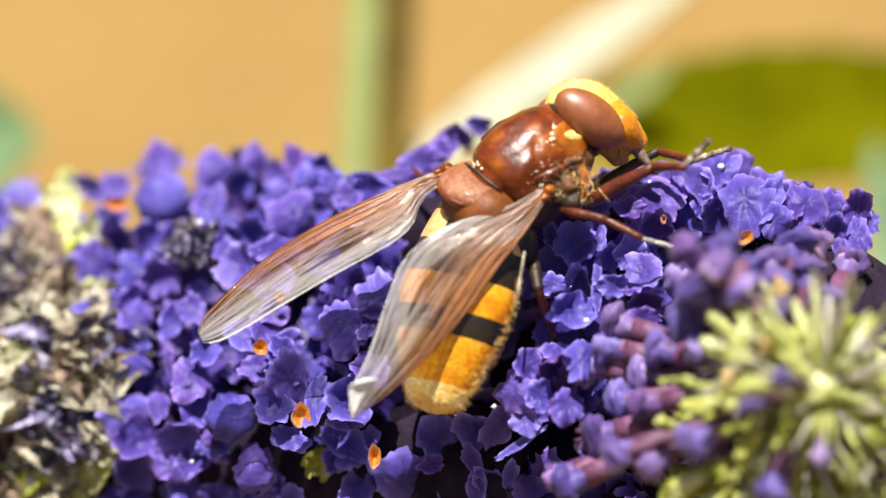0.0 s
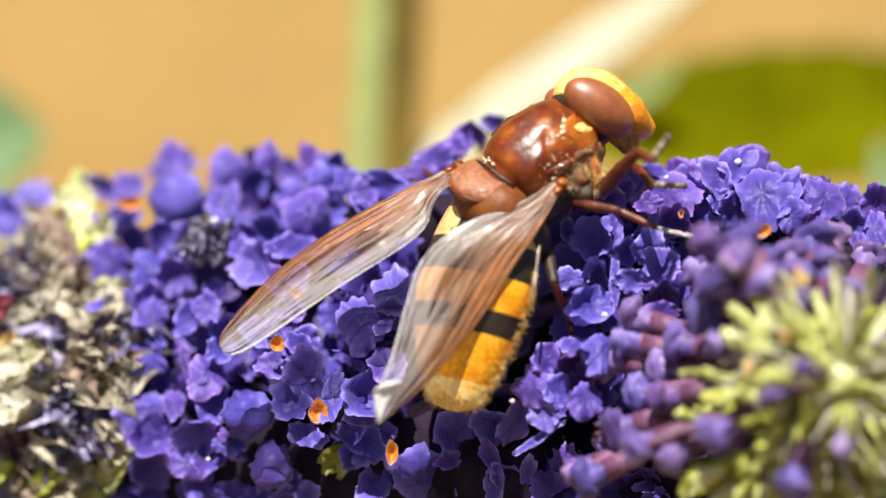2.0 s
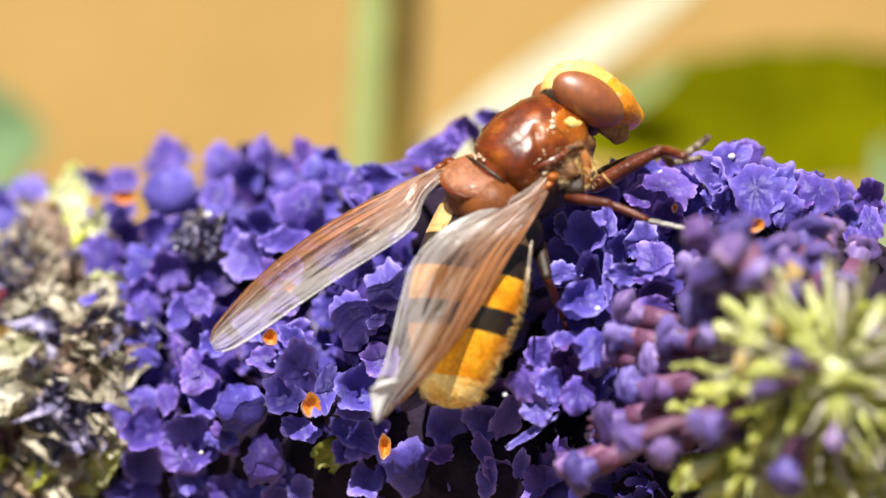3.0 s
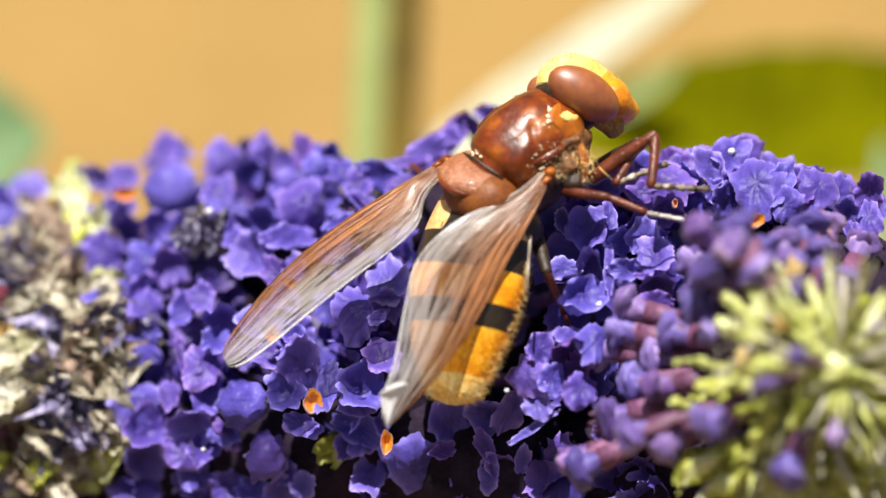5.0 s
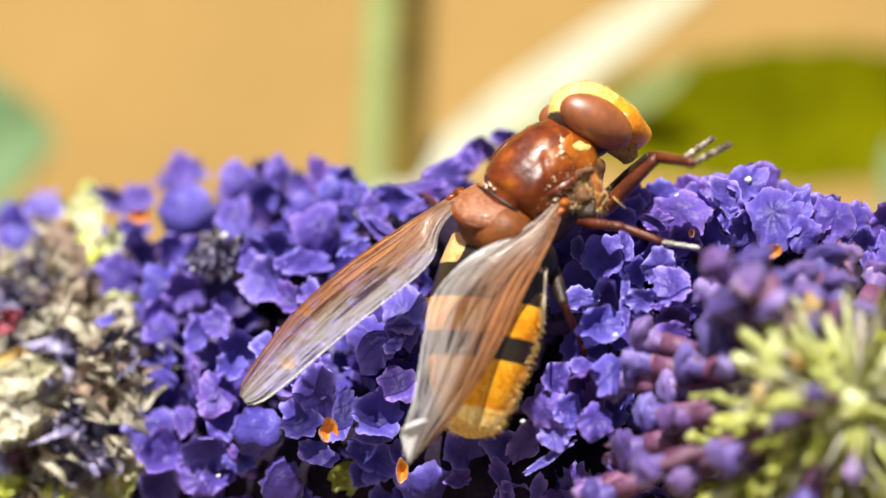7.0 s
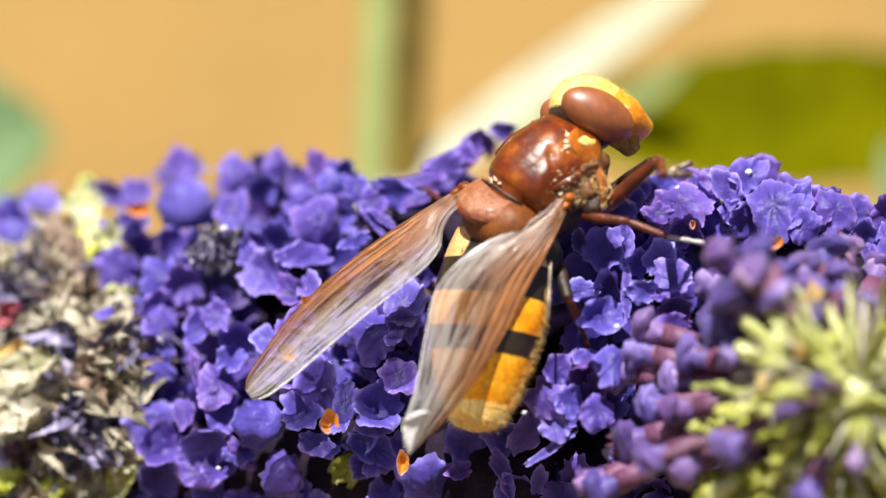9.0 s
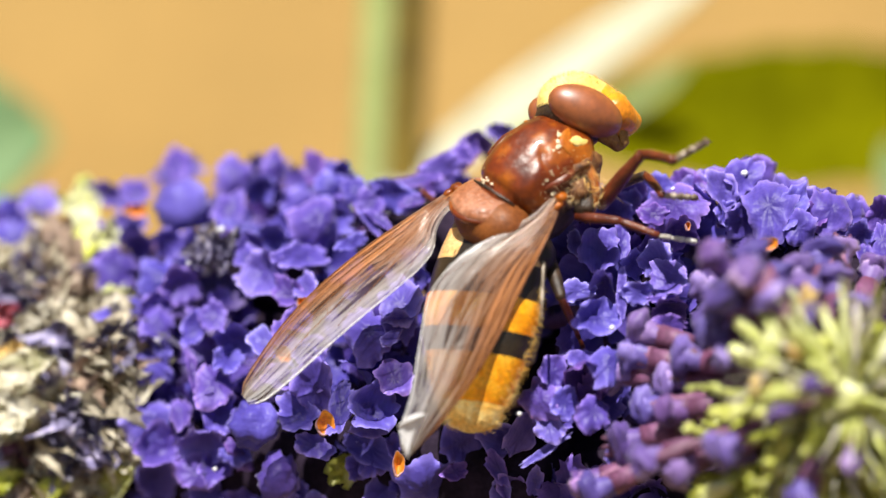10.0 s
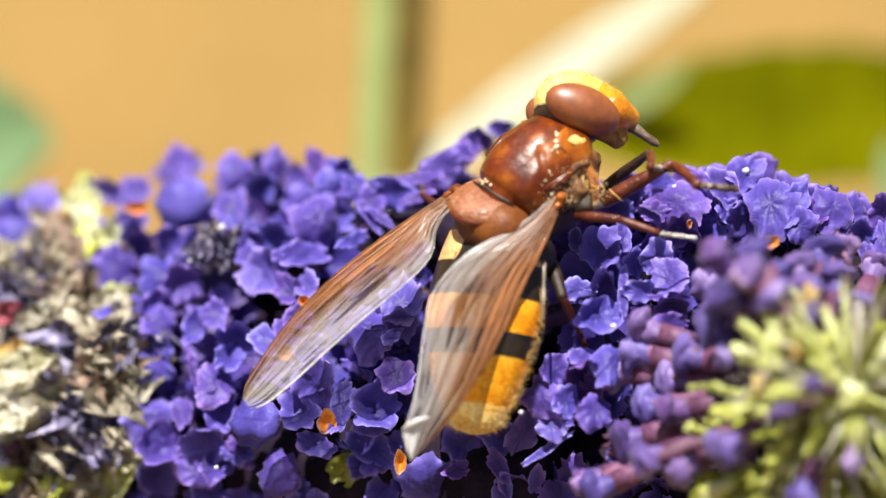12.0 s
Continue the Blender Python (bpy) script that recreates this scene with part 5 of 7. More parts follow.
clumps = [
    (-21.62, 8.41, -2.02, 1.4, 1),
    (-20.89, 8.34, -1.39, 1.2, 1),
    (-22.20, 9.57, -1.16, 1.3, 1),
    (-21.24, 7.25, -3.32, 1.3, 1),
    (-18.85, 4.05, -8.33, 1.5, 1),
    (-19.51, 4.55, -8.92, 1.2, 1),
    (-17.66, 3.37, -9.68, 1.4, 1),
    (-18.32, 3.90, -10.04, 1.1, 1),
    (-21.68, 7.34, -3.75, 1.1, 1),
    (-16.07, 2.90, -4.55, 1.2, 1),
    (-16.44, 2.98, -4.97, 1, 2),
    (-20.74, 6.48, -4.03, 1.4, 1),
    (-19.75, 5.54, -4.44, 1.5, 0),
    (-18.83, 4.69, -4.86, 1.4, 1),
    (-17.43, 4.20, -3.77, 1.3, 0),
    (-16.93, 3.54, -4.41, 1.3, 0),
]
middle_clumps = [
    (-18.29, 5.07, -3.29, 1, 0),
    (-19.20, 5.81, -3.16, 1, 2),
    (-18.56, 4.09, -6.13, 1.2, 1),
    (-17.06, 2.94, -6.68, 1.4, 0),
    (-16.42, 2.58, -6.30, 1, 0),
    (-17.95, 3.46, -8.88, 1.1, 1),
    (-18.93, 4.41, -10.43, 1.4, 0),
    (-19.36, 4.82, -10.81, 1.2, 1),
    (-16.71, 2.69, -9.43, 1, 0),
    (-21.73, 7.35, -12.76, 1.5, 0),
    (-20.60, 5.35, -9.11, 1.4, 0),
    (-20.01, 5.08, -10.08, 1, 2),
    (-19.82, 6.48, -2.82, 1.1, 2),
    (-19.31, 6.55, -2.16, 1.1, 2),
    (-18.87, 5.17, -3.87, 1, 2),
    (-17.67, 3.57, -5.75, 1.3, 2),
]
lower_clumps = [
    (-19.52, 4.71, -6.43, 1.2, 0),
    (-20.69, 5.75, -10.76, 1.5, 2),
    (-20.34, 5.70, -11.33, 1.4, 2),
    (-21.28, 6.02, -10.11, 1.2, 2),
    (-19.14, 4.95, -11.59, 1.2, 2),
    (-20.15, 8.17, -0.92, 1.2, 0),
    (-21.00, 9.80, 0.30, 1.2, 0),
    (-12.28, 3.97, 0.43, 0.75, 1),
    (-12.56, 3.86, 0.15, 0.8, 1),
    (-11.47, 3.63, 0.62, 0.8, 1),
    (-11.82, 3.27, 0.00, 0.7, 1),
    (-12.13, 4.40, 0.89, 0.7, 0),
]
for x, y, z, size, kind_of in clumps + middle_clumps + lower_clumps:
    ob = new("withered_floret", rng.choice(DEAD)[kind_of])
    ob.parent = spike
    ob.matrix_basis = Matrix.Translation((vec((x, y, z)) - spike_base) * MM) @ frame_of((rng.uniform(-0.6, 0.6), -1, rng.uniform(-0.3, 0.8)), rng.uniform(0, 6)) @ Matrix.Scale(size * 1.1, 4)
part("bract", bract_geo((-18.88, 10.31, 1.32), (-18.81, 11.00, 4.04), 0.9, (0.1, -1, -0.3), 0.4), bract_mat, spike, "cream bract")
part("bract", bract_geo((-18.89, 8.80, -0.43), (-19.12, 11.20, 2.35), 0.85, (0.1, -1, -0.1), 0.4), calyx_mat, spike, "olive green bract")
part("bract", bract_geo((-18.04, 9.12, 0.53), (-16.27, 9.67, 1.98), 0.7, (0.2, -1, -0.2), 0.4), bract_mat, spike, "cream bract")
part("bract", bract_geo((-19.80, 11.40, 2.49), (-22.00, 11.40, 2.93), 0.6, (0.2, -1, 0.1), 0.4), bract_mat, spike, "cream bract")
part("bract", bract_geo((-18.45, 6.64, -2.36), (-16.22, 5.49, -1.77), 0.5, (0.1, -1, 0.4), 0.4), bract_mat, spike, "white papery bract")
part("bract", bract_geo((-23.63, 6.54, -7.48), (-18.84, 3.18, -5.97), 1.35, (0.1, -1, 0.4), 0.4), cream_mat, spike, "pale papery bract")
part("bract", bract_geo((-23.61, 6.33, -9.06), (-19.71, 3.37, -7.40), 1.15, (0.1, -1, 0.4), 0.4), cream_mat, spike, "pale papery bract")
part("bract", bract_geo((-18.07, 4.41, -12.74), (-15.81, 1.99, -10.54), 0.75, (0.1, -1, 0.4), 0.4), calyx_mat, spike, "green bract")
part("bract", bract_geo((-5.32, -0.85, -11.21), (-5.03, -1.49, -9.65), 0.9, (0.1, -1, 0.4), 0.4), calyx_mat, spike, "green bract")
part("bract", bract_geo((-23.2, 3.8, -6.4), (-19.8, 2.6, -5.2), 1.0, (0.1, -1, 0.5), 0.5), cream_mat, spike, "large cream papery bract")
part("bract", bract_geo((-23.0, 3.4, -8.6), (-20.2, 2.4, -7.5), 0.9, (0.1, -1, 0.6), 0.5), cream_mat, spike, "large cream papery bract")
part("bract", bract_geo((-22.0, 5.4, -3.6), (-20.0, 4.2, -2.6), 0.6, (0.2, -1, 0.4), 0.4), dead_mats[0], spike, "buff withered bract")
part("bract", bract_geo((-21.2, 4.6, -12.6), (-19.2, 3.2, -11.3), 0.7, (0.1, -1, 0.5), 0.4), calyx_mat, spike, "green bract")
part("bract", bract_geo((-23.0, 5.2, -11.6), (-21.6, 4.0, -11.0), 0.6, (0.1, -1, 0.5), 0.4), calyx_mat, spike, "green bract")
part("bract", bract_geo((-23.2, 5.6, -5.2), (-21.4, 4.6, -4.6), 0.5, (0.1, -1, 0.4), 0.4), yellow_husk_mat, spike, "yellow withered bract")
part("bract", bract_geo((-23.0, 6.2, -3.4), (-21.9, 5.2, -2.5), 0.55, (0.1, -1, 0.4), 0.5), crimson_mat, spike, "crimson bract")
husk = random.Random(77)
for _ in range(46):
    x, z = husk.uniform(-23.2, -16.6), husk.uniform(-13.5, 0.2)
    if x > -17.8 and -3.5 > z > -6.5:
        continue
    base = Vector((x, 6.6 - 0.20 * (x + 18) + 0.28 * (z + 5) + husk.uniform(-1.2, 1.2), z))
    way = Vector((husk.uniform(-1, 1), husk.uniform(-0.9, 0.1), husk.uniform(-0.8, 1))).normalized()
    part("husk", bract_geo(base, base + way * husk.uniform(1.1, 2.6), husk.uniform(0.28, 0.7), (husk.uniform(-0.5, 0.5), -1, husk.uniform(0.1, 0.9)), husk.uniform(0.3, 0.8)), husk.choice((bract_mat, paper_mat, dead_mats[1], calyx_mat, dead_mats[0], dead_mats[2])), spike, "papery withered husk")
for pts in (((-23.29, 6.01, -6.32), (-20.86, 4.31, -5.60), (-18.81, 2.65, -6.10)), ((-22.96, 5.41, -8.17), (-20.68, 3.75, -7.01), (-19.62, 2.90, -7.81))):
    part("twig", tube(pts, [0.10, 0.12, 0.08], 7), dead_mats[2], spike, "dark dried flower stalk")
part("twig", tube(((-23.61, 6.35, -9.20), (-21.20, 5.04, -10.16), (-18.92, 5.18, -12.03)), [0.5, 0.5, 0.4], 8), mauve_mat, spike, "reddish flower stalk")

# Small glossy white beads on the petals.
for at, r in (((-11.49, 3.53, 1.40), 0.17), ((14.56, -2.27, 4.31), 0.16), ((7.85, -7.70, -3.20), 0.13), ((-13.11, 3.42, -0.28), 0.09), ((-11.61, -0.73, -10.46), 0.1), ((3.39, -7.64, -7.38), 0.1), ((11.04, -2.46, 3.52), 0.11)):
    part("nectar_drop", blob(at, (r * 1.2, 0, 0.3 * r), (0, r, 0), (-0.2 * r, 0, r), 12, 8, 0.2), bead_mat, spike, "small glossy white bead")

# ---- the hoverfly ----
FLY_AT = (4.15, -5.00, 4.64)
HEAD_AT = vec((2.55, 0.60, 2.56))
WING_L_AT = vec((-3.37, 0.00, -0.83))
WING_R_AT = vec((1.49, -2.00, -1.21))
fly = thing("hoverfly", FLY_AT, "large chestnut and orange-banded hoverfly cleaning its forelegs on the florets", "insect")
ORIGIN[fly.name] = Vector((0, 0, 0))  # its parts are built about its own middle
R, F, U = basis((0.718, 0.299, 0.628), (0.645, -0.624, -0.44))


def body(x, y, z):
    return R * x + F * y + U * z


def furrow(x, y, z):
    """Shallow seams of the back: one across, two along, a dent before the scutellum."""
    d = 0.035 * math.exp(-((y - 0.1 + 0.35 * x * x) / 0.05) ** 2) * min(1.0, max(0.0, (abs(x) - 0.25) / 0.2))
    d += 0.004 * (math.exp(-((x - 0.42) / 0.07) ** 2) + math.exp(-((x + 0.42) / 0.07) ** 2)) * (1 if y < 0.7 else 0.4)
    d += 0.05 * math.exp(-((y + 0.72) / 0.09) ** 2)
    d -= 0.03 * math.exp(-(((x - 0.66) / 0.12) ** 2 + ((y + 0.25) / 0.3) ** 2))
    return 1 - (d if z > -0.2 else 0.0)


part("thorax", blob((0, 0, 0), R * 2.65, F * 3.25, U * 2.25, 120, 80, 0.05, 1.0, lambda x, y, z: (math.copysign(abs(x) ** 0.8, x) * (0.66 if x < 0 else 1.0) * (1 - 0.08 * max(0, -y)), math.copysign(abs(y) ** 0.85, y), math.copysign(abs(z) ** 0.9, z) - 0.08 * y * y * max(0, z) - 0.015 * math.exp(-(x / 0.12) ** 2)), furrow), chestnut_mat, fly, "glossy chestnut thorax")
part("scutellum", blob(body(-0.1, -2.98, 0.6), R * 1.6, F * 1.55 - U * 0.45, U * 0.55 + F * 0.12, 40, 24, 0.06, 4.0, lambda x, y, z: (math.copysign(abs(x) ** 0.8, x), math.copysign(abs(y) ** 0.92, y), z)), scutellum_mat, fly, "pale pinkish brown scutellum")
part("scutellum_rim", tube([body(-0.1 + 1.6 * math.cos(w), -2.98 + 1.6 * math.sin(w), 0.48 - 0.45 * math.sin(w)) for w in [math.pi * (0.95 + 0.95 * q / 12) for q in range(13)]], [0.08, 0.14, 0.17, 0.18, 0.18, 0.18, 0.18, 0.18, 0.18, 0.17, 0.16, 0.13, 0.08], 8), chestnut_mat, fly, "red-brown rim of the scutellum")
# Dark tube laid in the crease, standing for the shadow there.
part("scutellum_seam", rough(tube([body(x, -2.66 + 0.06 * x * x, 1.25 - 0.17 * x * x) for x in (-1.2, -0.8, -0.4, 0.0, 0.4, 0.8, 1.2, 1.6)], [0.04, 0.08, 0.1, 0.1, 0.1, 0.1, 0.08, 0.04], 8), 0.06, 3.0), dusky_mat, fly, "dark strip for the shadow in the crease before the scutellum")
part("waist", blob(body(0.6, -3.35, -0.18), R * 2.2, F * 1.6, U * 1.3, 32, 20, 0.06), translucent_mat, fly, "translucent brown waist")
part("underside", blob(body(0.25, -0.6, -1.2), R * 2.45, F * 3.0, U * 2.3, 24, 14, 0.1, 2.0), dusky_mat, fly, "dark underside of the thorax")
part("flank", blob(body(1.95, 0.9, -0.5), R * 0.7, F * 1.8, U * 1.25, 20, 14, 0.2, 7.0), pleura_mat, fly, "downy yellowish brown flank")
part("flank", blob(body(-1.4, 1.1, -0.5), R * 0.6, F * 1.6, U * 1.25, 20, 14, 0.2, 8.0), pleura_mat, fly, "downy yellowish brown flank")
for at, rx, rz, lm in (((1.91, -1.50, -0.14), 0.8, 0.3, pleura_mat), ((0.97, -1.90, -0.80), 0.8, 0.3, chestnut_mat), ((2.18, -1.50, -1.07), 0.55, 0.6, pleura_mat),
                       ((0.03, -1.90, -0.44), 0.85, 0.26, translucent_mat), ((2.51, -1.40, -1.89), 0.5, 0.7, dusky_mat)):
    part("side_plate", rough(blob(at, (rx, 0, 0.45 * rx), (0, 0.5, 0), (-0.1, 0, rz), 22, 14, 0.3, rx * 9), 0.14, rx), lm, fly)
part("side_ridge", rough(tube([(2.08, -1.20, 0.47), (2.62, -1.45, 0.09), (2.98, -1.50, -0.60), (3.06, -1.30, -1.48), (2.74, -1.20, -2.30)], [0.12, 0.22, 0.26, 0.22, 0.15], 12), 0.16, 2.0), shoulder_mat, fly, "golden ridge of the flank")
tuft_rng = random.Random(31)
tuft_p, tuft_n = [], []
for _ in range(520):
    d = Vector((tuft_rng.gauss(0, 1), -abs(tuft_rng.gauss(0.8, 0.5)), tuft_rng.gauss(0, 1))).normalized()
    c = vec((1.91, -1.50, -0.66)).lerp(vec((2.79, -1.30, -1.07)), tuft_rng.random())
    tuft_p.append(c + Vector((d.x * 0.85, d.y * 0.45, d.z * 0.95)))
    tuft_n.append(d)
part("hair", hairs(tuft_p, tuft_n, 0.36, 0.012, tuft_rng, (0.15, -0.1, -0.35), 0.6), down_mat, fly, "pale golden tuft of the flank")
curl_rng = random.Random(57)
curls = []
for _ in range(34):
    # golden curled hairs over the flank
    c = vec((1.75, -1.75, -0.35)).lerp(vec((2.85, -1.65, -1.15)), curl_rng.random()) + Vector((curl_rng.gauss(0, 0.38), curl_rng.uniform(-0.12, 0.12), curl_rng.gauss(0, 0.5)))
    way = Vector((curl_rng.gauss(0.25, 0.5), curl_rng.uniform(-0.2, 0.05), curl_rng.gauss(-0.4, 0.6))).normalized()
    bend = Vector((curl_rng.gauss(0, 0.25), 0, curl_rng.gauss(0, 0.25)))
    ln, fat = curl_rng.uniform(0.3, 0.8), curl_rng.uniform(0.014, 0.036)
    curls.append(tube([c, c + way * ln * 0.5 + bend * 0.25, c + way * ln + bend], [fat, fat * 1.1, fat * 0.4], 5))
part("hair", gather(curls), hair_mat, fly, "golden curled hair of the flank")
for sx in (1, -1):
    n_at = Vector((1.62 if sx > 0 else -0.95, 1.95, 1.06))
    n_out = Vector((n_at.x / 2.65 ** 2, n_at.y / 3.25 ** 2, n_at.z / 2.25 ** 2)).normalized()
    t_one = (Vector((0.35 * sx, 1, -0.5)) - n_out * n_out.dot(Vector((0.35 * sx, 1, -0.5)))).normalized()
    t_two = n_out.cross(t_one)
    part("shoulder", blob(body(*(n_at * 1.01)), body(*(t_one * 1.15)), body(*(t_two * 0.8)), body(*(n_out * 0.12)), 18, 10, 0.2), shoulder_mat, fly, "amber shoulder")
    part("shoulder_patch", blob(body(*(n_at * 1.07)), body(*(t_one * 0.62)), body(*(t_two * 0.3)), body(*(n_out * 0.16)), 18, 10, 0.25), yellow_mat, fly, "pale yellow shoulder patch")
    part("side_ridge", tube([body(q * (sx if sx > 0 else -0.78), y, z) for q, y, z in ((2.35, 1.2, 0.6), (2.5, 0.2, 0.75), (2.2, -1.0, 0.9))], [0.22, 0.26, 0.2], 8), chestnut_mat, fly)

# abdomen: a chain of plates, narrow waist to blunt hairy tip
AB0, AB1 = vec((-1.60, 0.10, -2.49)), vec((-3.42, -1.90, -12.76))
AB_R, AB_F, AB_U = basis(AB0 - AB1, (0.86, -0.36, -0.05))


def abdomen_ring(t):
    w = 2.3 + 0.62 * math.sin(math.pi * min(1.0, t / 0.86)) if t < 0.43 else 2.92 - 1.42 * ((t - 0.43) / 0.5) ** 1.9
    if t > 0.945:
        w *= math.sqrt(max(0.02, 1 - ((t - 0.945) / 0.056) ** 2))
    c = AB0.lerp(AB1, t) + AB_U * (0.7 * math.sin(math.pi * t))
    return c, w


def plate(t0, t1, over=0.0, n=30, m=7):
    verts, faces, uvs = [], [], []
    for j in range(m + 1):
        t = t0 + (t1 - t0) * j / m
        c, w = abdomen_ring(t)
        swell = 1 + over * math.sin(math.pi * j / m)
        for i in range(n):
            a = 2 * math.pi * i / n
            x, z = math.cos(a), math.sin(a)
            verts.append(c + AB_R * w * x * swell + AB_U * (0.62 if z > 0 else 0.5) * w * z * swell)
            uvs.append((t, i / n))
    for j in range(m):
        for i in range(n):
            faces.append((j * n + i, j * n + (i + 1) % n, j * n + n + (i + 1) % n, j * n + n + i))
    return verts, faces, uvs


for t0, t1, pm, lab in ((0.0, 0.05, black_mat, "black band"), (0.05, 0.385, black_mat, "black band"), (0.385, 0.545, band_mat, "orange band"),
                        (0.545, 0.655, black_mat, "black band"), (0.655, 0.87, band_mat, "orange band"), (0.87, 1.0, tip_mat, "hairy orange tip of the abdomen")):
    part("abdomen_plate", plate(t0, t1, 0.012), pm, fly, lab)
for a0, a1 in ((114, 205), (-35, 30)):
    patch_v, patch_f = [], []
    for j in range(9):
        t = 0.07 + 0.15 * j / 8
        c, w = abdomen_ring(t)
        pinch = 1 - 0.1 * (2 * j / 8 - 1) ** 2
        for i in range(13):
            a = radians((a0 + a1) / 2 + (a1 - a0) * (i / 12 - 0.5) * pinch)
            z = math.sin(a)
            patch_v.append(c + (AB_R * math.cos(a) + AB_U * (0.62 if z > 0 else 0.5) * z) * w * 1.012)
    patch_f = [(j * 13 + i, j * 13 + i + 1, j * 13 + i + 14, j * 13 + i + 13) for j in range(8) for i in range(12)]
    part("abdomen_patch", (patch_v, patch_f), patch_mat, fly, "cream-yellow patch on the black base")
part("abdomen_keel", blob(AB0.lerp(AB1, 0.16) + AB_R * 0.9 - AB_U * 0.05, AB_R * 2.2, AB_F * 1.7, AB_U * 1.55, 20, 12), black_mat, fly, "black base of the abdomen")
h_p, h_n = [], []
hr = random.Random(9)
for _ in range(700):
    t = 0.66 + 0.335 * hr.random() ** 0.55
    c, w = abdomen_ring(t)
    a = hr.choice((hr.gauss(0.0, 0.3), hr.gauss(math.pi, 0.3), hr.uniform(0, math.pi))) if t < 0.9 else hr.uniform(-0.3, math.pi + 0.3)
    nrm = AB_R * math.cos(a) + AB_U * 0.62 * math.sin(a)
    h_p.append(c + nrm * w)
    h_n.append(nrm.normalized() * 0.5 - AB_F * 0.8)
part("hair", hairs(h_p, h_n, 0.26, 0.012, hr), hair_mat, fly, "golden hair on the abdomen")
h_p, h_n = [], []
for _ in range(500):
    t = hr.uniform(0.3, 0.98)
    c, w = abdomen_ring(t)
    a = hr.uniform(-0.25, 0.2)
    nrm = AB_R * math.cos(a) + AB_U * 0.62 * math.sin(a)
    h_p.append(c + nrm * w)
    h_n.append(nrm.normalized() - AB_F * 0.3)
part("hair", hairs(h_p, h_n, 0.38, 0.016, hr), hair_mat, fly, "golden fringe of the abdomen")
h_p, h_n = [], []
for _ in range(1000):
    v = Vector((abs(hr.gauss(0.8, 0.3)), hr.gauss(0.35, 0.5), hr.gauss(-0.15, 0.35))).normalized()
    h_p.append(body(v.x * 2.85, v.y * 2.95, v.z * 2.3))
    h_n.append(body(v.x, v.y, v.z))
part("hair", hairs(h_p, h_n, 0.3, 0.011, hr, tuple(F * 0.3 - U * 0.3), 0.7), down_mat, fly, "yellowish down on the flank")
h_p, h_n = [], []
for _ in range(450):
    v = Vector((hr.gauss(0, 0.6), hr.gauss(0, 0.7), abs(hr.gauss(0.7, 0.3)))).normalized()
    h_p.append(body(v.x * (2.6 if v.x > 0 else 1.72), v.y * 3.2, v.z * 2.2))
    h_n.append(body(v.x, v.y, v.z))
part("hair", hairs(h_p, h_n, 0.28, 0.008, hr), dark_hair_mat, fly, "short brown bristles on the back")

# head, turning on the neck
HR, HF, HU = basis((0.380, 0.350, 0.856), (0.42, -0.88, 0.17))
SKULL = HEAD_AT + Vector((-0.10, 0.0, -0.23))


def face(x, y, z):
    return SKULL + HR * x + HF * y + HU * z


def between(stations, t):
    """A smooth value at t through (place, value) stations."""
    if t <= stations[0][0]:
        return stations[0][1]
    for i in range(len(stations) - 1):
        (a, p), (b, q) = stations[i], stations[i + 1]
        if t <= b:
            a0, p0 = stations[max(0, i - 1)]
            b1, q1 = stations[min(len(stations) - 1, i + 2)]
            m0, m1 = (q - p0) / max(1e-6, b - a0) * (b - a), (q1 - p) / max(1e-6, b1 - a) * (b - a)
            u = (t - a) / (b - a)
            return (2 * u ** 3 - 3 * u * u + 1) * p + (u ** 3 - 2 * u * u + u) * m0 + (3 * u * u - 2 * u ** 3) * q + (u ** 3 - u * u) * m1
    return stations[-1][1]


# the head's outline from the side: degrees from the mouth over the forehead to the nape, millimetres from its middle; and its half width
HEAD_REACH = [(-60, 1.5), (-30, 1.9), (-13, 2.4), (0, 2.95), (12, 3.5), (20, 3.68), (28, 3.38), (42, 2.86), (55, 2.54), (73, 2.28), (94, 2.17), (115, 2.09), (147, 2.06), (164, 2.06), (198, 1.85), (240, 1.5), (300, 1.5)]
HEAD_HALF = [(-60, 1.5), (-10, 1.25), (10, 0.95), (20, 0.6), (30, 0.75), (50, 1.0), (90, 1.12), (160, 1.15), (200, 1.4), (300, 1.5)]


def skull(a0, a1, n=26, m=22, proud=0.0):
    """A sector of the head's shell between two angles of its outline."""
    verts, faces, uvs = [], [], []
    for j in range(n + 1):
        a = a0 + (a1 - a0) * j / n
        r, w = between(HEAD_REACH, a) + proud, between(HEAD_HALF, a)
        for i in range(m + 1):
            b = math.pi * (i / m - 0.5)
            k = max(0.0, math.cos(b)) ** 0.72
            verts.append(face(w * math.sin(b), r * k * math.sin(radians(a)), -r * k * math.cos(radians(a))))
            uvs.append((j / n, i / m))
    for j in range(n):
        for i in range(m):
            faces.append((j * (m + 1) + i, j * (m + 1) + i + 1, (j + 1) * (m + 1) + i + 1, (j + 1) * (m + 1) + i))
    return verts, faces, uvs


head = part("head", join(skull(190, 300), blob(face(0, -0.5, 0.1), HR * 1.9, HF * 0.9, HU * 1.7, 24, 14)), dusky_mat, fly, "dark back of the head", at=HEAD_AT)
for sx in (1, -1):
    part("eye", blob(face(1.16 * sx, -0.06, -0.08), HR * 1.12 * sx, HF * 1.15, HU * 2.0, 64, 36), eye_mat, head, "large glossy red-brown compound eye", at=HEAD_AT)
part("forehead", skull(62, 192), yellow_mat, head, "bright yellow forehead between the eyes", at=HEAD_AT)
part("face", skull(29, 64), face_mat, head, "yellow-orange face", at=HEAD_AT)
part("snout", skull(-8, 30), amber_mat, head, "blunt orange snout", at=HEAD_AT)
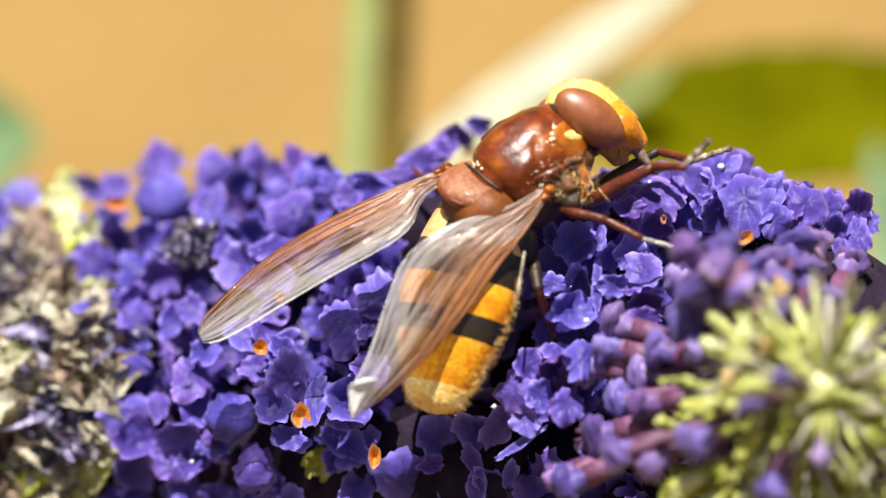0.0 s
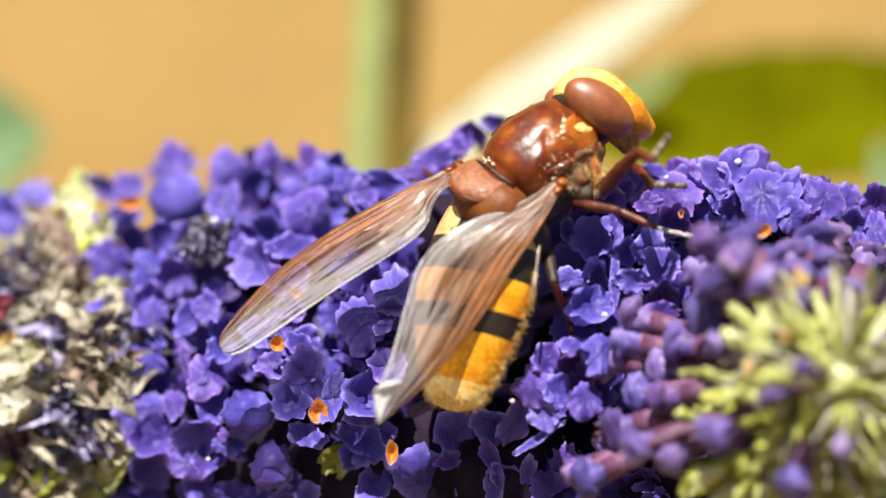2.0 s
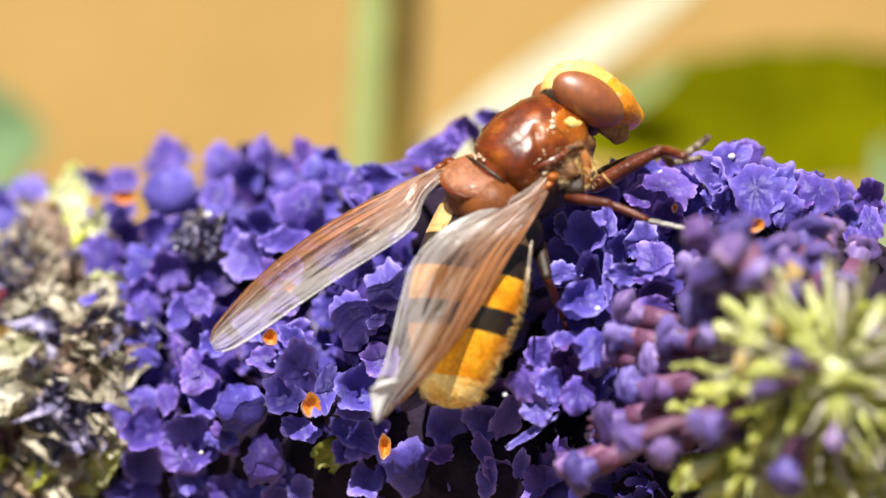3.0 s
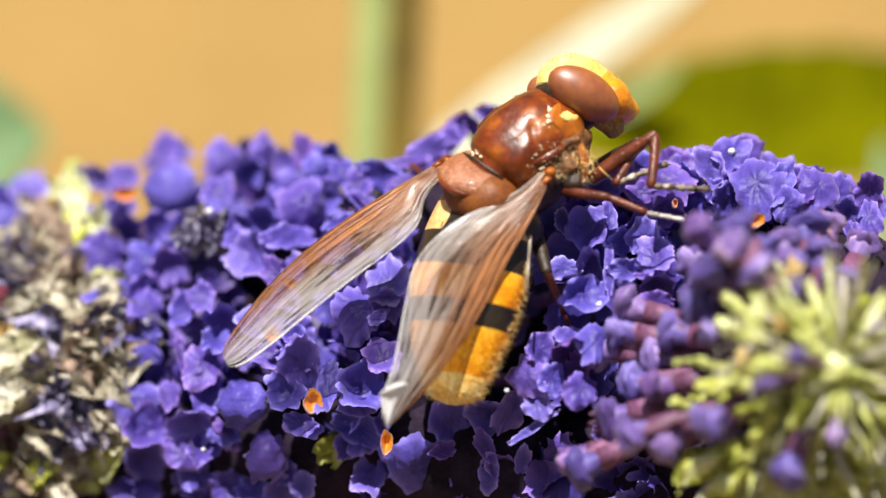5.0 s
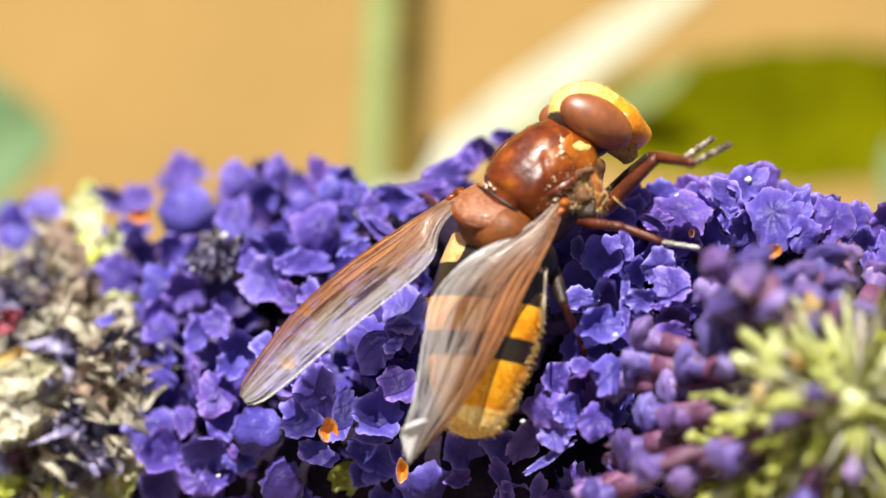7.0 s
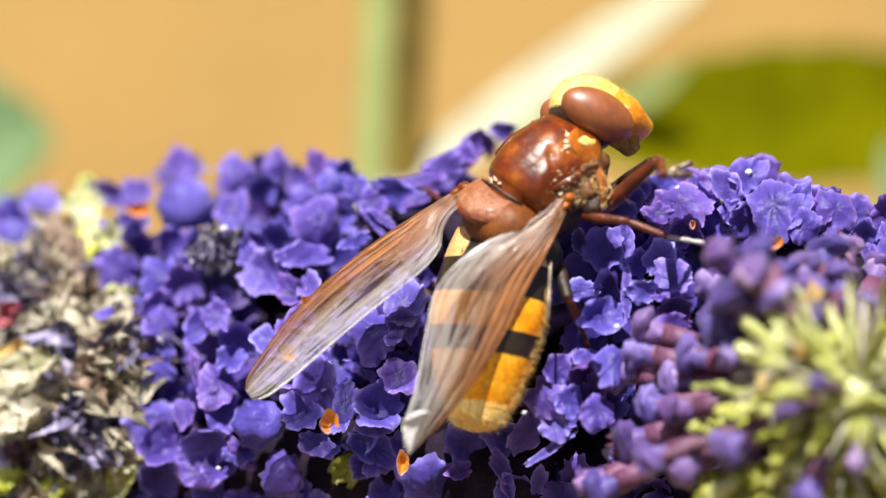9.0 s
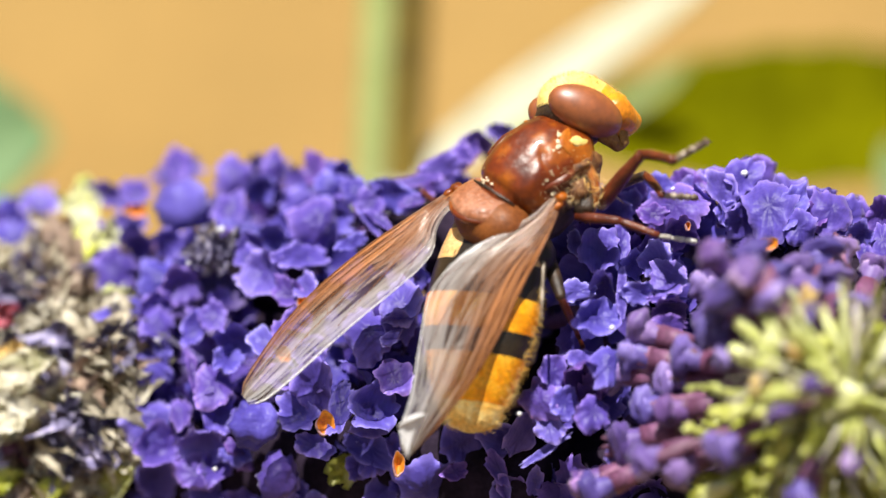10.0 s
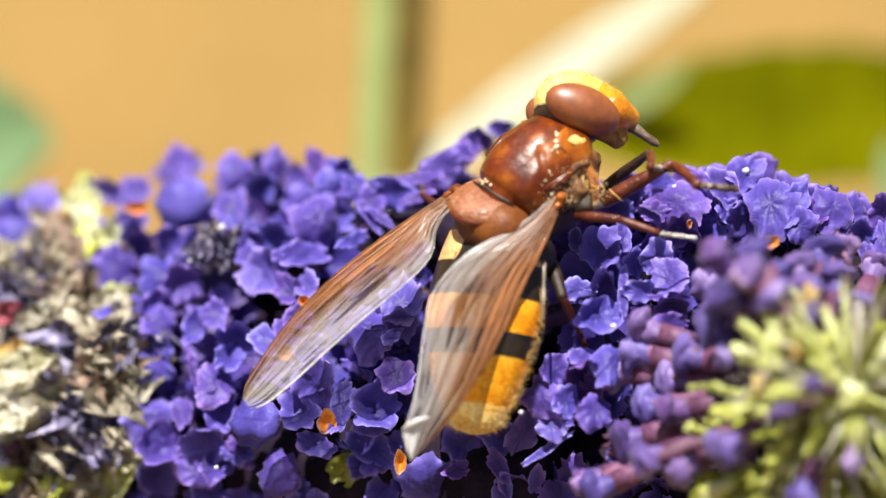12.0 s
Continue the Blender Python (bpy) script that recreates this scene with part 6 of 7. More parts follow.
part("cheek", tube([face(0.75, 0.75, -1.3), face(0.68, 0.68, -2.0), face(0.50, 0.62, -2.6), face(0.32, 0.72, -3.1)], [0.95, 0.86, 0.62, 0.34], 20), amber_mat, head, "amber cheek below the eye", at=HEAD_AT)
part("mouth", rough(tube([face(0.45, -0.05, -1.1), face(0.4, -0.4, -1.8), face(0.3, -0.62, -2.35), face(0.2, -0.78, -2.7)], [0.72, 0.52, 0.36, 0.2], 18), 0.16, 5.0), mouth_mat, head, "brown mouth cone", at=HEAD_AT)
part("mouth_rim", rough(tube([face(0.55, 0.35, -2.35), face(0.5, -0.05, -2.5), face(0.4, -0.4, -2.7), face(0.25, -0.65, -2.85)], [0.36, 0.34, 0.26, 0.15], 14), 0.14, 9.0), mouth_mat, head, "brown rim of the mouth", at=HEAD_AT)
SUCK_AT, SUCK_WAY = face(0.25, 0.55, -2.75), Vector((0.72, -0.10, -0.68))
proboscis = part("proboscis", rough(tube([SUCK_AT - SUCK_WAY * 0.5, SUCK_AT + SUCK_WAY * 0.5, SUCK_AT + SUCK_WAY * 1.2, SUCK_AT + SUCK_WAY * 1.75, SUCK_AT + SUCK_WAY * 2.0], [0.36, 0.30, 0.20, 0.22, 0.14], 12), 0.08, 4.0), suck_mat, head, "greyish brown proboscis, put out at times", at=SUCK_AT)
for sx in (1, -1):
    part("antenna", blob(face(0.24 * sx, 1.86, -2.05), HR * 0.12, HF * 0.10, HU * 0.24, 10, 8), face_mat, head, "short orange antenna", at=HEAD_AT)
h_p, h_n = [], []
for _ in range(900):
    a = radians(hr.uniform(36, 185))
    b = hr.uniform(-1.1, 1.1)
    r = between(HEAD_REACH, math.degrees(a)) * math.cos(b) ** 0.72
    d = HF * math.sin(a) - HU * math.cos(a)
    h_p.append(face(1.1 * math.sin(b), 0, 0) + d * r)
    h_n.append(d + HR * math.sin(b))
part("hair", hairs(h_p, h_n, 0.2, 0.009, hr), hair_mat, head, "yellow down on the forehead", at=HEAD_AT)


# wings: membrane in a veined frame
def wing_geo(root, tip, chord, belly, lead, trail, n=64, k=44, ripple=0.032, fold=0.0, brown=1.0):
    """A wing from root to tip; chord: the way from the leading to the trailing edge, lead and trail: how far they lie along it; belly bends it; brown: how far back its brown front reaches."""
    root, tip, chord, belly = vec(root), vec(tip), vec(chord), vec(belly)
    verts, faces, uvs = [], [], []
    for j in range(n + 1):
        t = 1 - (1 - j / n) ** 1.25
        first, last = between(lead, t), between(trail, t)
        for i in range(k + 1):
            q = i / k
            p = root.lerp(tip, t) + chord * (first + (last - first) * q) + belly * math.sin(math.pi * t)
            deep = ripple * min(1.0, (last - first) / 2.4) * (1 - 0.35 * t)
            p += belly.normalized() * (deep * (math.sin(q * 23) + 0.55 * math.sin(q * 41 + 2 * t) + 0.3 * math.sin(q * 67 + 5 * t)) + 0.16 * math.sin(q * math.pi))
            if fold and t > 0.84:
                p += belly.normalized() * -fold * (t - 0.84) / 0.16 * (0.35 + 0.65 * q)
            verts.append(p)
            uvs.append((t, q ** brown))
    for j in range(n):
        for i in range(k):
            faces.append((j * (k + 1) + i, j * (k + 1) + i + 1, (j + 1) * (k + 1) + i + 1, (j + 1) * (k + 1) + i))
    return verts, faces, uvs


def wing_point(geo, t, q, n=64, k=44):
    j, i = n * (1 - (1 - t) ** 0.8), q * k
    j0, i0 = min(n - 1, int(j)), min(k - 1, int(i))
    g = lambda a, b: vec(geo[0][a * (k + 1) + b])
    top = g(j0, i0).lerp(g(j0, i0 + 1), i - i0)
    low = g(j0 + 1, i0).lerp(g(j0 + 1, i0 + 1), i - i0)
    return top.lerp(low, j - j0)


def wing(geo, at, label):
    w = part("wing", geo, wing_mat, fly, label, at=at)
    lines = [
        ([(0, 0), (0.25, 0), (0.5, 0), (0.75, 0), (0.93, 0.0)], 0.075, 0.035),
        ([(0, 0.1), (0.2, 0.1), (0.45, 0.07), (0.68, 0.03)], 0.05, 0.025),
        ([(0, 0.16), (0.25, 0.2), (0.55, 0.17), (0.88, 0.08)], 0.05, 0.022),
        ([(0.1, 0.22), (0.35, 0.33), (0.65, 0.36), (0.93, 0.3)], 0.045, 0.02),
        ([(0.1, 0.3), (0.35, 0.48), (0.6, 0.56), (0.82, 0.62)], 0.04, 0.016),
        ([(0.08, 0.36), (0.25, 0.56), (0.45, 0.72), (0.62, 0.86)], 0.035, 0.014),
        ([(0.06, 0.42), (0.18, 0.66), (0.30, 0.85), (0.38, 0.98)], 0.03, 0.012),
        ([(0.52, 0.18), (0.53, 0.36)], 0.02, 0.02),
        ([(0.60, 0.36), (0.62, 0.56)], 0.02, 0.02),
    ]
    for pts, r0, r1 in lines:
        fine = []
        for (t0, q0), (t1, q1) in zip(pts, pts[1:]):
            fine += [wing_point(geo, t0 + (t1 - t0) * f / 4, q0 + (q1 - q0) * f / 4) for f in range(4)]
        fine.append(wing_point(geo, *pts[-1]))
        part("vein", tube(fine, [r0 + (r1 - r0) * i / (len(fine) - 1) for i in range(len(fine))], 6), vein_mat, w, at=at)
    rim = [wing_point(geo, 0.2 + 0.78 * f / 24, 1.0) for f in range(25)]
    part("wing_edge", tube(rim, [0.02 + 0.03 * f / 24 for f in range(25)], 5), fold_mat, w, "thin whitish wing edge", at=at)
    return w


left_geo = wing_geo(WING_L_AT, (-14.83, -0.50, -10.22), vec((0.50, -0.55, -0.67)), (-0.2, -0.6, 0.5),
                    [(0, -0.25), (0.2, -0.42), (0.37, -0.58), (0.58, -0.70), (0.75, -0.62), (0.89, -0.28), (0.97, 0.02), (1.0, 0.42)],
                    [(0, 0.45), (0.10, 0.62), (0.16, 1.05), (0.21, 1.85), (0.28, 2.22), (0.37, 2.31), (0.52, 2.26), (0.69, 2.12), (0.82, 1.98), (0.92, 1.74), (0.97, 1.5), (1.0, 1.12)])
right_geo = wing_geo(WING_R_AT, (-6.35, -4.20, -13.62), vec((-0.86, -0.05, 0.18)), (0.35, -0.7, 0.1),
                     [(0, 0.0), (0.17, -0.30), (0.33, -0.33), (0.49, -0.52), (0.64, -0.67), (0.77, -0.60), (0.88, -0.42), (1.0, -0.10)],
                     [(0, 0.45), (0.10, 1.10), (0.18, 2.1), (0.25, 3.2), (0.34, 3.9), (0.42, 4.1), (0.48, 3.98), (0.56, 3.5), (0.66, 2.85), (0.79, 1.96), (0.89, 1.4), (0.96, 0.7), (1.0, 0.15)], fold=0.5, brown=0.84)
wing_left = wing(left_geo, WING_L_AT, "brown-tinted wing spread from the body")
wing_right = wing(right_geo, WING_R_AT, "brown-tinted wing held over the abdomen")
for geo, w, at in ((left_geo, wing_left, WING_L_AT), (right_geo, wing_right, WING_R_AT)):
    part("wing_base", join(blob(wing_point(geo, 0.02, 0.2), R * 0.34, F * 0.3, U * 0.25, 14, 10, 0.3), blob(wing_point(geo, 0.05, 0.1), R * 0.2, F * 0.34, U * 0.18, 14, 10, 0.3)), chestnut_mat, w, at=at)
fold_a, fold_b, fold_c = vec((-6.86, -5.10, -12.15)), vec((-5.55, -5.20, -11.64)), vec((-6.51, -4.80, -13.76))
fold_v, fold_f = [], []
for j in range(9):
    f = j / 8
    left, right = fold_a.lerp(fold_c, f), fold_b.lerp(fold_c, f ** 0.8)
    for i in range(7):
        q = i / 6
        fold_v.append(left.lerp(right, q) + Vector((0, -0.25 * math.sin(math.pi * q) - 0.08 * math.sin(9 * q + 3 * f), 0.12 * math.sin(math.pi * q) * (1 - f))))
for j in range(8):
    for i in range(6):
        fold_f.append((j * 7 + i, j * 7 + i + 1, j * 7 + i + 8, j * 7 + i + 7))
part("wing_fold", (fold_v, fold_f, [(0.97, 0.6)] * len(fold_v)), fold_mat, wing_right, "greyish turned-over wing tip", at=WING_R_AT)
crease = [fold_a.lerp(fold_b, f / 6) + Vector((0, -0.3 * math.sin(math.pi * f / 6) - 0.05, 0.12 * math.sin(math.pi * f / 6))) for f in range(7)]
part("wing_crease", tube(crease, [0.06, 0.11, 0.13, 0.14, 0.13, 0.11, 0.05], 7), fold_mat, wing_right, "white creased fold", at=WING_R_AT)
part("wing_crease", tube([fold_a, fold_a.lerp(fold_c, 0.5) + Vector((0, -0.1, 0)), fold_c], [0.05, 0.045, 0.03], 7), fold_mat, wing_right, at=WING_R_AT)
pr = random.Random(21)
# Small pale grains painted in where the back, flank and seam glint.
for x, y, z in ((1.2, 1.5, 1.95), (1.5, 1.05, 1.8), (2.35, 1.2, 0.55), (2.65, 0.3, 0.2), (2.6, 0.9, -0.2), (-0.1, -2.75, 1.6), (-0.4, -2.7, 1.6), (2.1, -0.4, 1.35), (2.5, -0.6, 0.6), (2.55, 0.1, 0.0), (2.4, 0.6, 0.4), (2.6, -0.9, 0.2)):
    for _ in range(4 if y < -2 else 9):
        v = Vector((x + pr.gauss(0, 0.2), y + pr.gauss(0, 0.26), z))
        k = Vector((v.x / 2.65, v.y / 3.25, v.z / 2.25)).length
        v = v / k
        r = pr.uniform(0.03, 0.13) if y > 1.0 and x < 2 else pr.uniform(0.015, 0.065)
        part("pollen_grain", blob(body(v.x * 1.03, v.y * 1.03, v.z * 1.03), R * r * 1.7, F * r * 1.1, U * r * 0.35, 7, 5, 0.6, pr.uniform(0, 9)), glint_mat, fly, "cream flecks painted for glints on the cuticle")


# legs
def leg(points, radii, mats, names, labels):
    for i in range(len(points) - 1):
        a, b = vec(points[i]), vec(points[i + 1])
        mid = a.lerp(b, 0.5)
        part(names[i], tube([a, a.lerp(b, 0.2), mid, a.lerp(b, 0.85), b], [radii[i][0] * 0.8, radii[i][0], radii[i][0] * 0.55 + radii[i][1] * 0.5, radii[i][1], radii[i][1] * 0.9], 10), mats[i], fly, labels[i])


def toes(points, r, material, label):
    pts = [vec(p) for p in points]
    beads = []
    for i in range(len(pts) - 1):
        for f in (0.0, 0.33, 0.66):
            a, b = pts[i].lerp(pts[i + 1], f), pts[i].lerp(pts[i + 1], f + 0.31)
            beads.append(tube([a, a.lerp(b, 0.5), b], [r * 0.75, r, r * 1.05], 8))
    part("tarsus", join(*beads), material, fly, label)


leg([(2.05, -1.50, -2.35), (4.10, -2.60, -2.62), (5.98, -3.00, -3.36)], [(0.27, 0.24), (0.21, 0.17)], [leg_mat, leg_mat], ["femur", "tibia"], ["red-brown middle leg", ""])
toes([(5.98, -3.00, -3.38), (7.85, -2.40, -3.72)], 0.12, white_leg_mat, "whitish foot")
leg([(0.69, -0.50, -4.36), (1.21, -2.20, -6.28), (1.86, -1.00, -7.80)], [(0.36, 0.3), (0.22, 0.17)], [dusky_mat, leg_mat], ["femur", "tibia"], ["dark red-brown hind leg", ""])
toes([(1.86, -1.00, -7.80), (2.49, 0.00, -9.33)], 0.12, leg_mat, "dark hind foot")
leg([(0.39, -2.40, -4.50), (0.18, -3.60, -7.31)], [(0.10, 0.06)], [pale_leg_mat], ["haltere"], ["thin pale stalk beside the abdomen"])
leg([(-2.48, 3.50, -1.00), (-4.44, 5.50, -1.82), (-5.44, 7.00, -0.95)], [(0.28, 0.22), (0.18, 0.14)], [leg_mat, leg_mat], ["femur", "tibia"], ["far middle leg", ""])


def segment(name, ln, r0, r1, material, label, beads=0):
    """A leg segment along x from its joint at the origin."""
    if beads:
        g = join(*[tube([(ln * i / beads, 0, 0), (ln * (i + 0.5) / beads, 0, 0), (ln * (i + 0.88) / beads, 0, 0)], [r0 * 0.7, r0, r0 * 1.12], 8) for i in range(beads)],
                 tube([(ln * 0.97, 0, 0), (ln * 1.06, 0.1, -0.14)], [0.05, 0.02], 5), tube([(ln * 0.97, 0, 0), (ln * 1.06, -0.1, -0.14)], [0.05, 0.02], 5))
    else:
        g = tube([(0, 0, 0), (ln * 0.2, 0, 0.03), (ln * 0.55, 0, 0.05), (ln * 0.88, 0, 0.02), (ln, 0, 0)], [r0 * 0.85, r0 * 1.1, r0, r1, r1], 12)
    hr2 = random.Random(len(name) + beads)
    pts, nrm = [], []
    for _ in range(70):
        a = hr2.uniform(0, 6.3)
        pts.append((hr2.uniform(0.05, 1) * ln, r1 * math.cos(a), r1 * math.sin(a)))
        nrm.append((0.6, math.cos(a), math.sin(a)))
    ob = part(name, g, material, fly, label, at=(0, 0, 0))
    part("hair", hairs(pts, nrm, 0.22, 0.010, hr2), dark_hair_mat, ob, at=(0, 0, 0))
    return ob


fore = [segment("femur", 3.9, 0.36, 0.27, leg_mat, "dark red foreleg, lifted"), segment("tibia", 2.7, 0.23, 0.24, leg_mat, "dark red foreleg shin"), segment("tarsus", 3.0, 0.17, 0.17, dark_leg_mat, "jointed foot of the foreleg", 5)]
fore_far = [segment("femur", 3.9, 0.27, 0.22, dusky_mat, "dark far foreleg, lifted"), segment("tibia", 2.7, 0.2, 0.2, leg_mat, "far foreleg shin"), segment("tarsus", 3.0, 0.16, 0.16, pale_leg_mat, "jointed pale foot of the far foreleg", 5)]


# ---- what moves ----
def aim(p, q):
    """The pose of a leg segment whose length runs from p to q."""
    x = (vec(q) - vec(p)).normalized()
    y = (Vector((0, 1, 0)) - x * x.y).normalized()
    m = Matrix((x, y, x.cross(y))).transposed().to_4x4()
    return Matrix.Translation(vec(p) * MM) @ m


def turn(at, degrees, roll=0.0):
    """A turn in the plane of the back about a joint, and a roll about the head's long axis."""
    return Matrix.Translation(vec(at) * MM) @ Matrix.Rotation(-radians(degrees), 4, "Y") @ Matrix.Rotation(radians(roll), 4, HF)


# the spike nods in the wind: seconds, the shift of its middle in millimetres, its turn in degrees
SWAY = {
    0.0: (0.068, 0.403, -0.162, 0.5956, 0.2551, -0.5698),
    0.5: (0.070, 0.577, 0.042, -0.2482, -0.0553, -0.5372),
    1.0: (0.739, -0.277, 0.114, -0.4970, -0.0141, 0.4323),
    1.5: (-0.008, 0.043, -0.595, -0.2040, 0.0482, -0.5058),
    2.0: (0.505, -0.029, 0.011, -0.1513, 0.1020, -0.0726),
    2.5: (0.152, 0.205, 0.536, -0.1617, -0.1619, -0.1826),
    3.0: (0.187, -0.131, 0.292, -0.3690, 0.2550, -0.1588),
    3.2: (0.628, -0.188, 0.359, 0.0939, 0.0065, 0.1581),
    4.8: (0.067, 0.094, 0.457, -0.1338, 0.0300, -0.1856),
    5.0: (0.178, 0.322, 0.506, -0.1173, -0.0029, -0.0487),
    5.5: (0.233, 0.092, 0.302, 0.0166, 0.0268, -0.1950),
    6.0: (0.329, -0.138, 0.258, -0.4585, -0.2381, -0.1331),
    6.5: (0.607, -0.294, -0.121, -0.1313, -0.0105, 0.2976),
    7.0: (0.544, 0.014, -0.824, 0.9493, 0.1597, 0.1461),
    7.2: (0.135, 0.058, -0.094, -0.3637, -0.2912, -0.2342),
    8.8: (0.105, -0.283, 0.190, -1.0508, -0.3021, -0.3576),
    9.0: (0.646, -0.031, -0.450, 0.5529, 0.1990, 0.6390),
    9.5: (0.502, -0.115, 0.083, -0.1371, -0.0942, 0.2719),
    10.0: (0.462, 0.271, -0.501, 0.6958, 0.1669, 0.2752),
    10.5: (0.091, 0.223, 0.010, 0.2678, 0.0324, -0.0084),
    11.0: (0.200, 0.055, -0.345, 0.1993, 0.0289, -0.2128),
    11.5: (0.707, -0.523, 0.328, -0.3441, -0.2286, 0.7568),
    12.0: (0.526, 0.073, -0.393, 0.9981, 0.0736, 0.2645),
}


def swayed(t):
    """The movement of the spike, and of all that sits on it, at one of the times in SWAY."""
    x, y, z, rx, ry, rz = SWAY[t]
    return Matrix.Translation(HUB) @ pose(x * MM, y * MM, z * MM, rx, ry, rz) @ Matrix.Translation(-HUB)


def motions():
    rest = Matrix.Translation(HUB + spike_base * MM)
    walk(spike, [(t, swayed(t) @ rest) for t in SWAY])
    walk(fly, [(t, swayed(t) @ pose(x, -0.005, z, 0, lean, 0)) for t, x, z, lean in (
        (0.0, 0.004818, 1.104663, 4.735),
        (0.5, 0.004783, 1.104676, 4.155),
        (1.0, 0.004674, 1.104700, 3.188),
        (1.5, 0.004688, 1.104700, 3.357),
        (2.0, 0.004513, 1.104669, 2.844),
        (2.5, 0.004350, 1.104640, 2.028),
        (3.0, 0.004357, 1.104609, 1.458),
        (3.2, 0.004337, 1.104612, 1.332),
        (4.8, 0.004179, 1.104635, 0.328),
        (5.0, 0.004169, 1.104639, 0.297),
        (5.5, 0.004154, 1.104643, 0.010),
        (6.0, 0.004121, 1.104649, 0.293),
        (6.5, 0.004078, 1.104635, -0.243),
        (7.0, 0.004003, 1.104575, -1.211),
        (7.2, 0.004024, 1.104560, -1.184),
        (8.8, 0.004190, 1.104440, -0.964),
        (9.0, 0.004179, 1.104433, -0.986),
        (9.5, 0.004150, 1.104514, -0.832),
        (10.0, 0.004031, 1.104486, -1.514),
        (10.5, 0.003944, 1.104497, -2.124),
        (11.0, 0.003942, 1.104433, -2.233),
        (11.5, 0.003956, 1.104417, -2.498),
        (12.0, 0.003908, 1.104397, -2.671),
    )])
    walk(head, [
        (0.0, turn(HEAD_AT + Vector((0.11, 0, -0.25)), -3.06, -6.0)),
        (0.5, turn(HEAD_AT + Vector((0.11, 0, -0.22)), -5.11, -6.0)),
        (1.0, turn(HEAD_AT + Vector((0.08, 0, -0.20)), -4.47, -6.0)),
        (1.5, turn(HEAD_AT + Vector((0.06, 0, -0.14)), -3.85, -6.0)),
        (2.0, turn(HEAD_AT + Vector((0.06, 0, -0.06)), -2.12, -3.0)),
        (2.5, turn(HEAD_AT + Vector((0.00, 0, 0.00)), -0.05, -1.0)),
        (3.0, turn(HEAD_AT + Vector((0.00, 0, 0.00)), 1.23, -1.0)),
        (5.0, turn(HEAD_AT + Vector((0.00, 0, 0.00)), 0.09, 0.0)),
        (5.5, turn(HEAD_AT + Vector((0.00, 0, 0.00)), 0.00, 0.0)),
        (6.0, turn(HEAD_AT + Vector((0.00, 0, 0.00)), 1.49, 0.0)),
        (6.5, turn(HEAD_AT + Vector((0.00, 0, 0.00)), 2.16, 0.0)),
        (7.0, turn(HEAD_AT + Vector((0.01, 0, 0.08)), 1.35, 0.0)),
        (9.0, turn(HEAD_AT + Vector((-0.16, 0, 0.17)), 2.84, 0.0)),
        (9.5, turn(HEAD_AT + Vector((-0.27, 0, 0.22)), 3.89, 0.0)),
        (10.0, turn(HEAD_AT + Vector((-0.36, 0, 0.31)), 4.69, 0.0)),
        (10.5, turn(HEAD_AT + Vector((-0.33, 0, 0.28)), 2.45, 0.0)),
        (11.0, turn(HEAD_AT + Vector((-0.27, 0, 0.25)), 4.98, 0.0)),
        (11.5, turn(HEAD_AT + Vector((-0.27, 0, 0.22)), 2.61, 0.0)),
        (12.0, turn(HEAD_AT + Vector((-0.36, 0, 0.31)), 5.77, 0.0)),
    ])
    walk(proboscis, [(t, Matrix.Translation((SUCK_AT - HEAD_AT + SUCK_WAY * out) * MM)) for t, out in ((0.0, 0.0), (0.5, 0.0), (1.0, -0.8), (1.5, -1.9), (11.0, -1.9), (11.5, 0.0), (12.0, 0.0))])
    walk(wing_left, [
        (0.0, turn(WING_L_AT, -3.38)),
        (0.5, turn(WING_L_AT, -3.35)),
        (1.0, turn(WING_L_AT, -2.89)),
        (1.5, turn(WING_L_AT, -2.52)),
        (2.0, turn(WING_L_AT, -1.95)),
        (2.5, turn(WING_L_AT, -2.56)),
        (3.0, turn(WING_L_AT, -3.18)),
        (5.0, turn(WING_L_AT, 0.04)),
        (5.5, turn(WING_L_AT, 0.00)),
        (6.0, turn(WING_L_AT, 0.51)),
        (6.5, turn(WING_L_AT, 0.39)),
        (7.0, turn(WING_L_AT, 0.02)),
        (8.8, turn(WING_L_AT, 0.28)),
        (9.0, turn(WING_L_AT, 0.41)),
        (9.5, turn(WING_L_AT, 1.40)),
        (10.0, turn(WING_L_AT, 0.91)),
        (10.5, turn(WING_L_AT, 0.86)),
        (11.0, turn(WING_L_AT, 0.76)),
        (11.5, turn(WING_L_AT, 0.49)),
        (12.0, turn(WING_L_AT, 0.28)),
    ])
    walk(wing_right, [
        (0.0, turn(WING_R_AT, -3.12)),
        (0.5, turn(WING_R_AT, -3.49)),
        (1.0, turn(WING_R_AT, -2.88)),
        (1.5, turn(WING_R_AT, -2.82)),
        (2.0, turn(WING_R_AT, -1.77)),
        (2.5, turn(WING_R_AT, -0.98)),
        (3.0, turn(WING_R_AT, -1.45)),
        (4.8, turn(WING_R_AT, 0.23)),
        (5.0, turn(WING_R_AT, 0.24)),
        (5.5, turn(WING_R_AT, 0.00)),
        (6.0, turn(WING_R_AT, 0.42)),
        (6.5, turn(WING_R_AT, 0.11)),
        (7.0, turn(WING_R_AT, 0.51)),
        (8.8, turn(WING_R_AT, -0.92)),
        (9.0, turn(WING_R_AT, -0.35)),
        (9.5, turn(WING_R_AT, 0.36)),
        (10.0, turn(WING_R_AT, 0.30)),
        (10.5, turn(WING_R_AT, 0.27)),
        (11.0, turn(WING_R_AT, 0.17)),
        (11.5, turn(WING_R_AT, 0.23)),
        (12.0, turn(WING_R_AT, 0.22)),
    ])
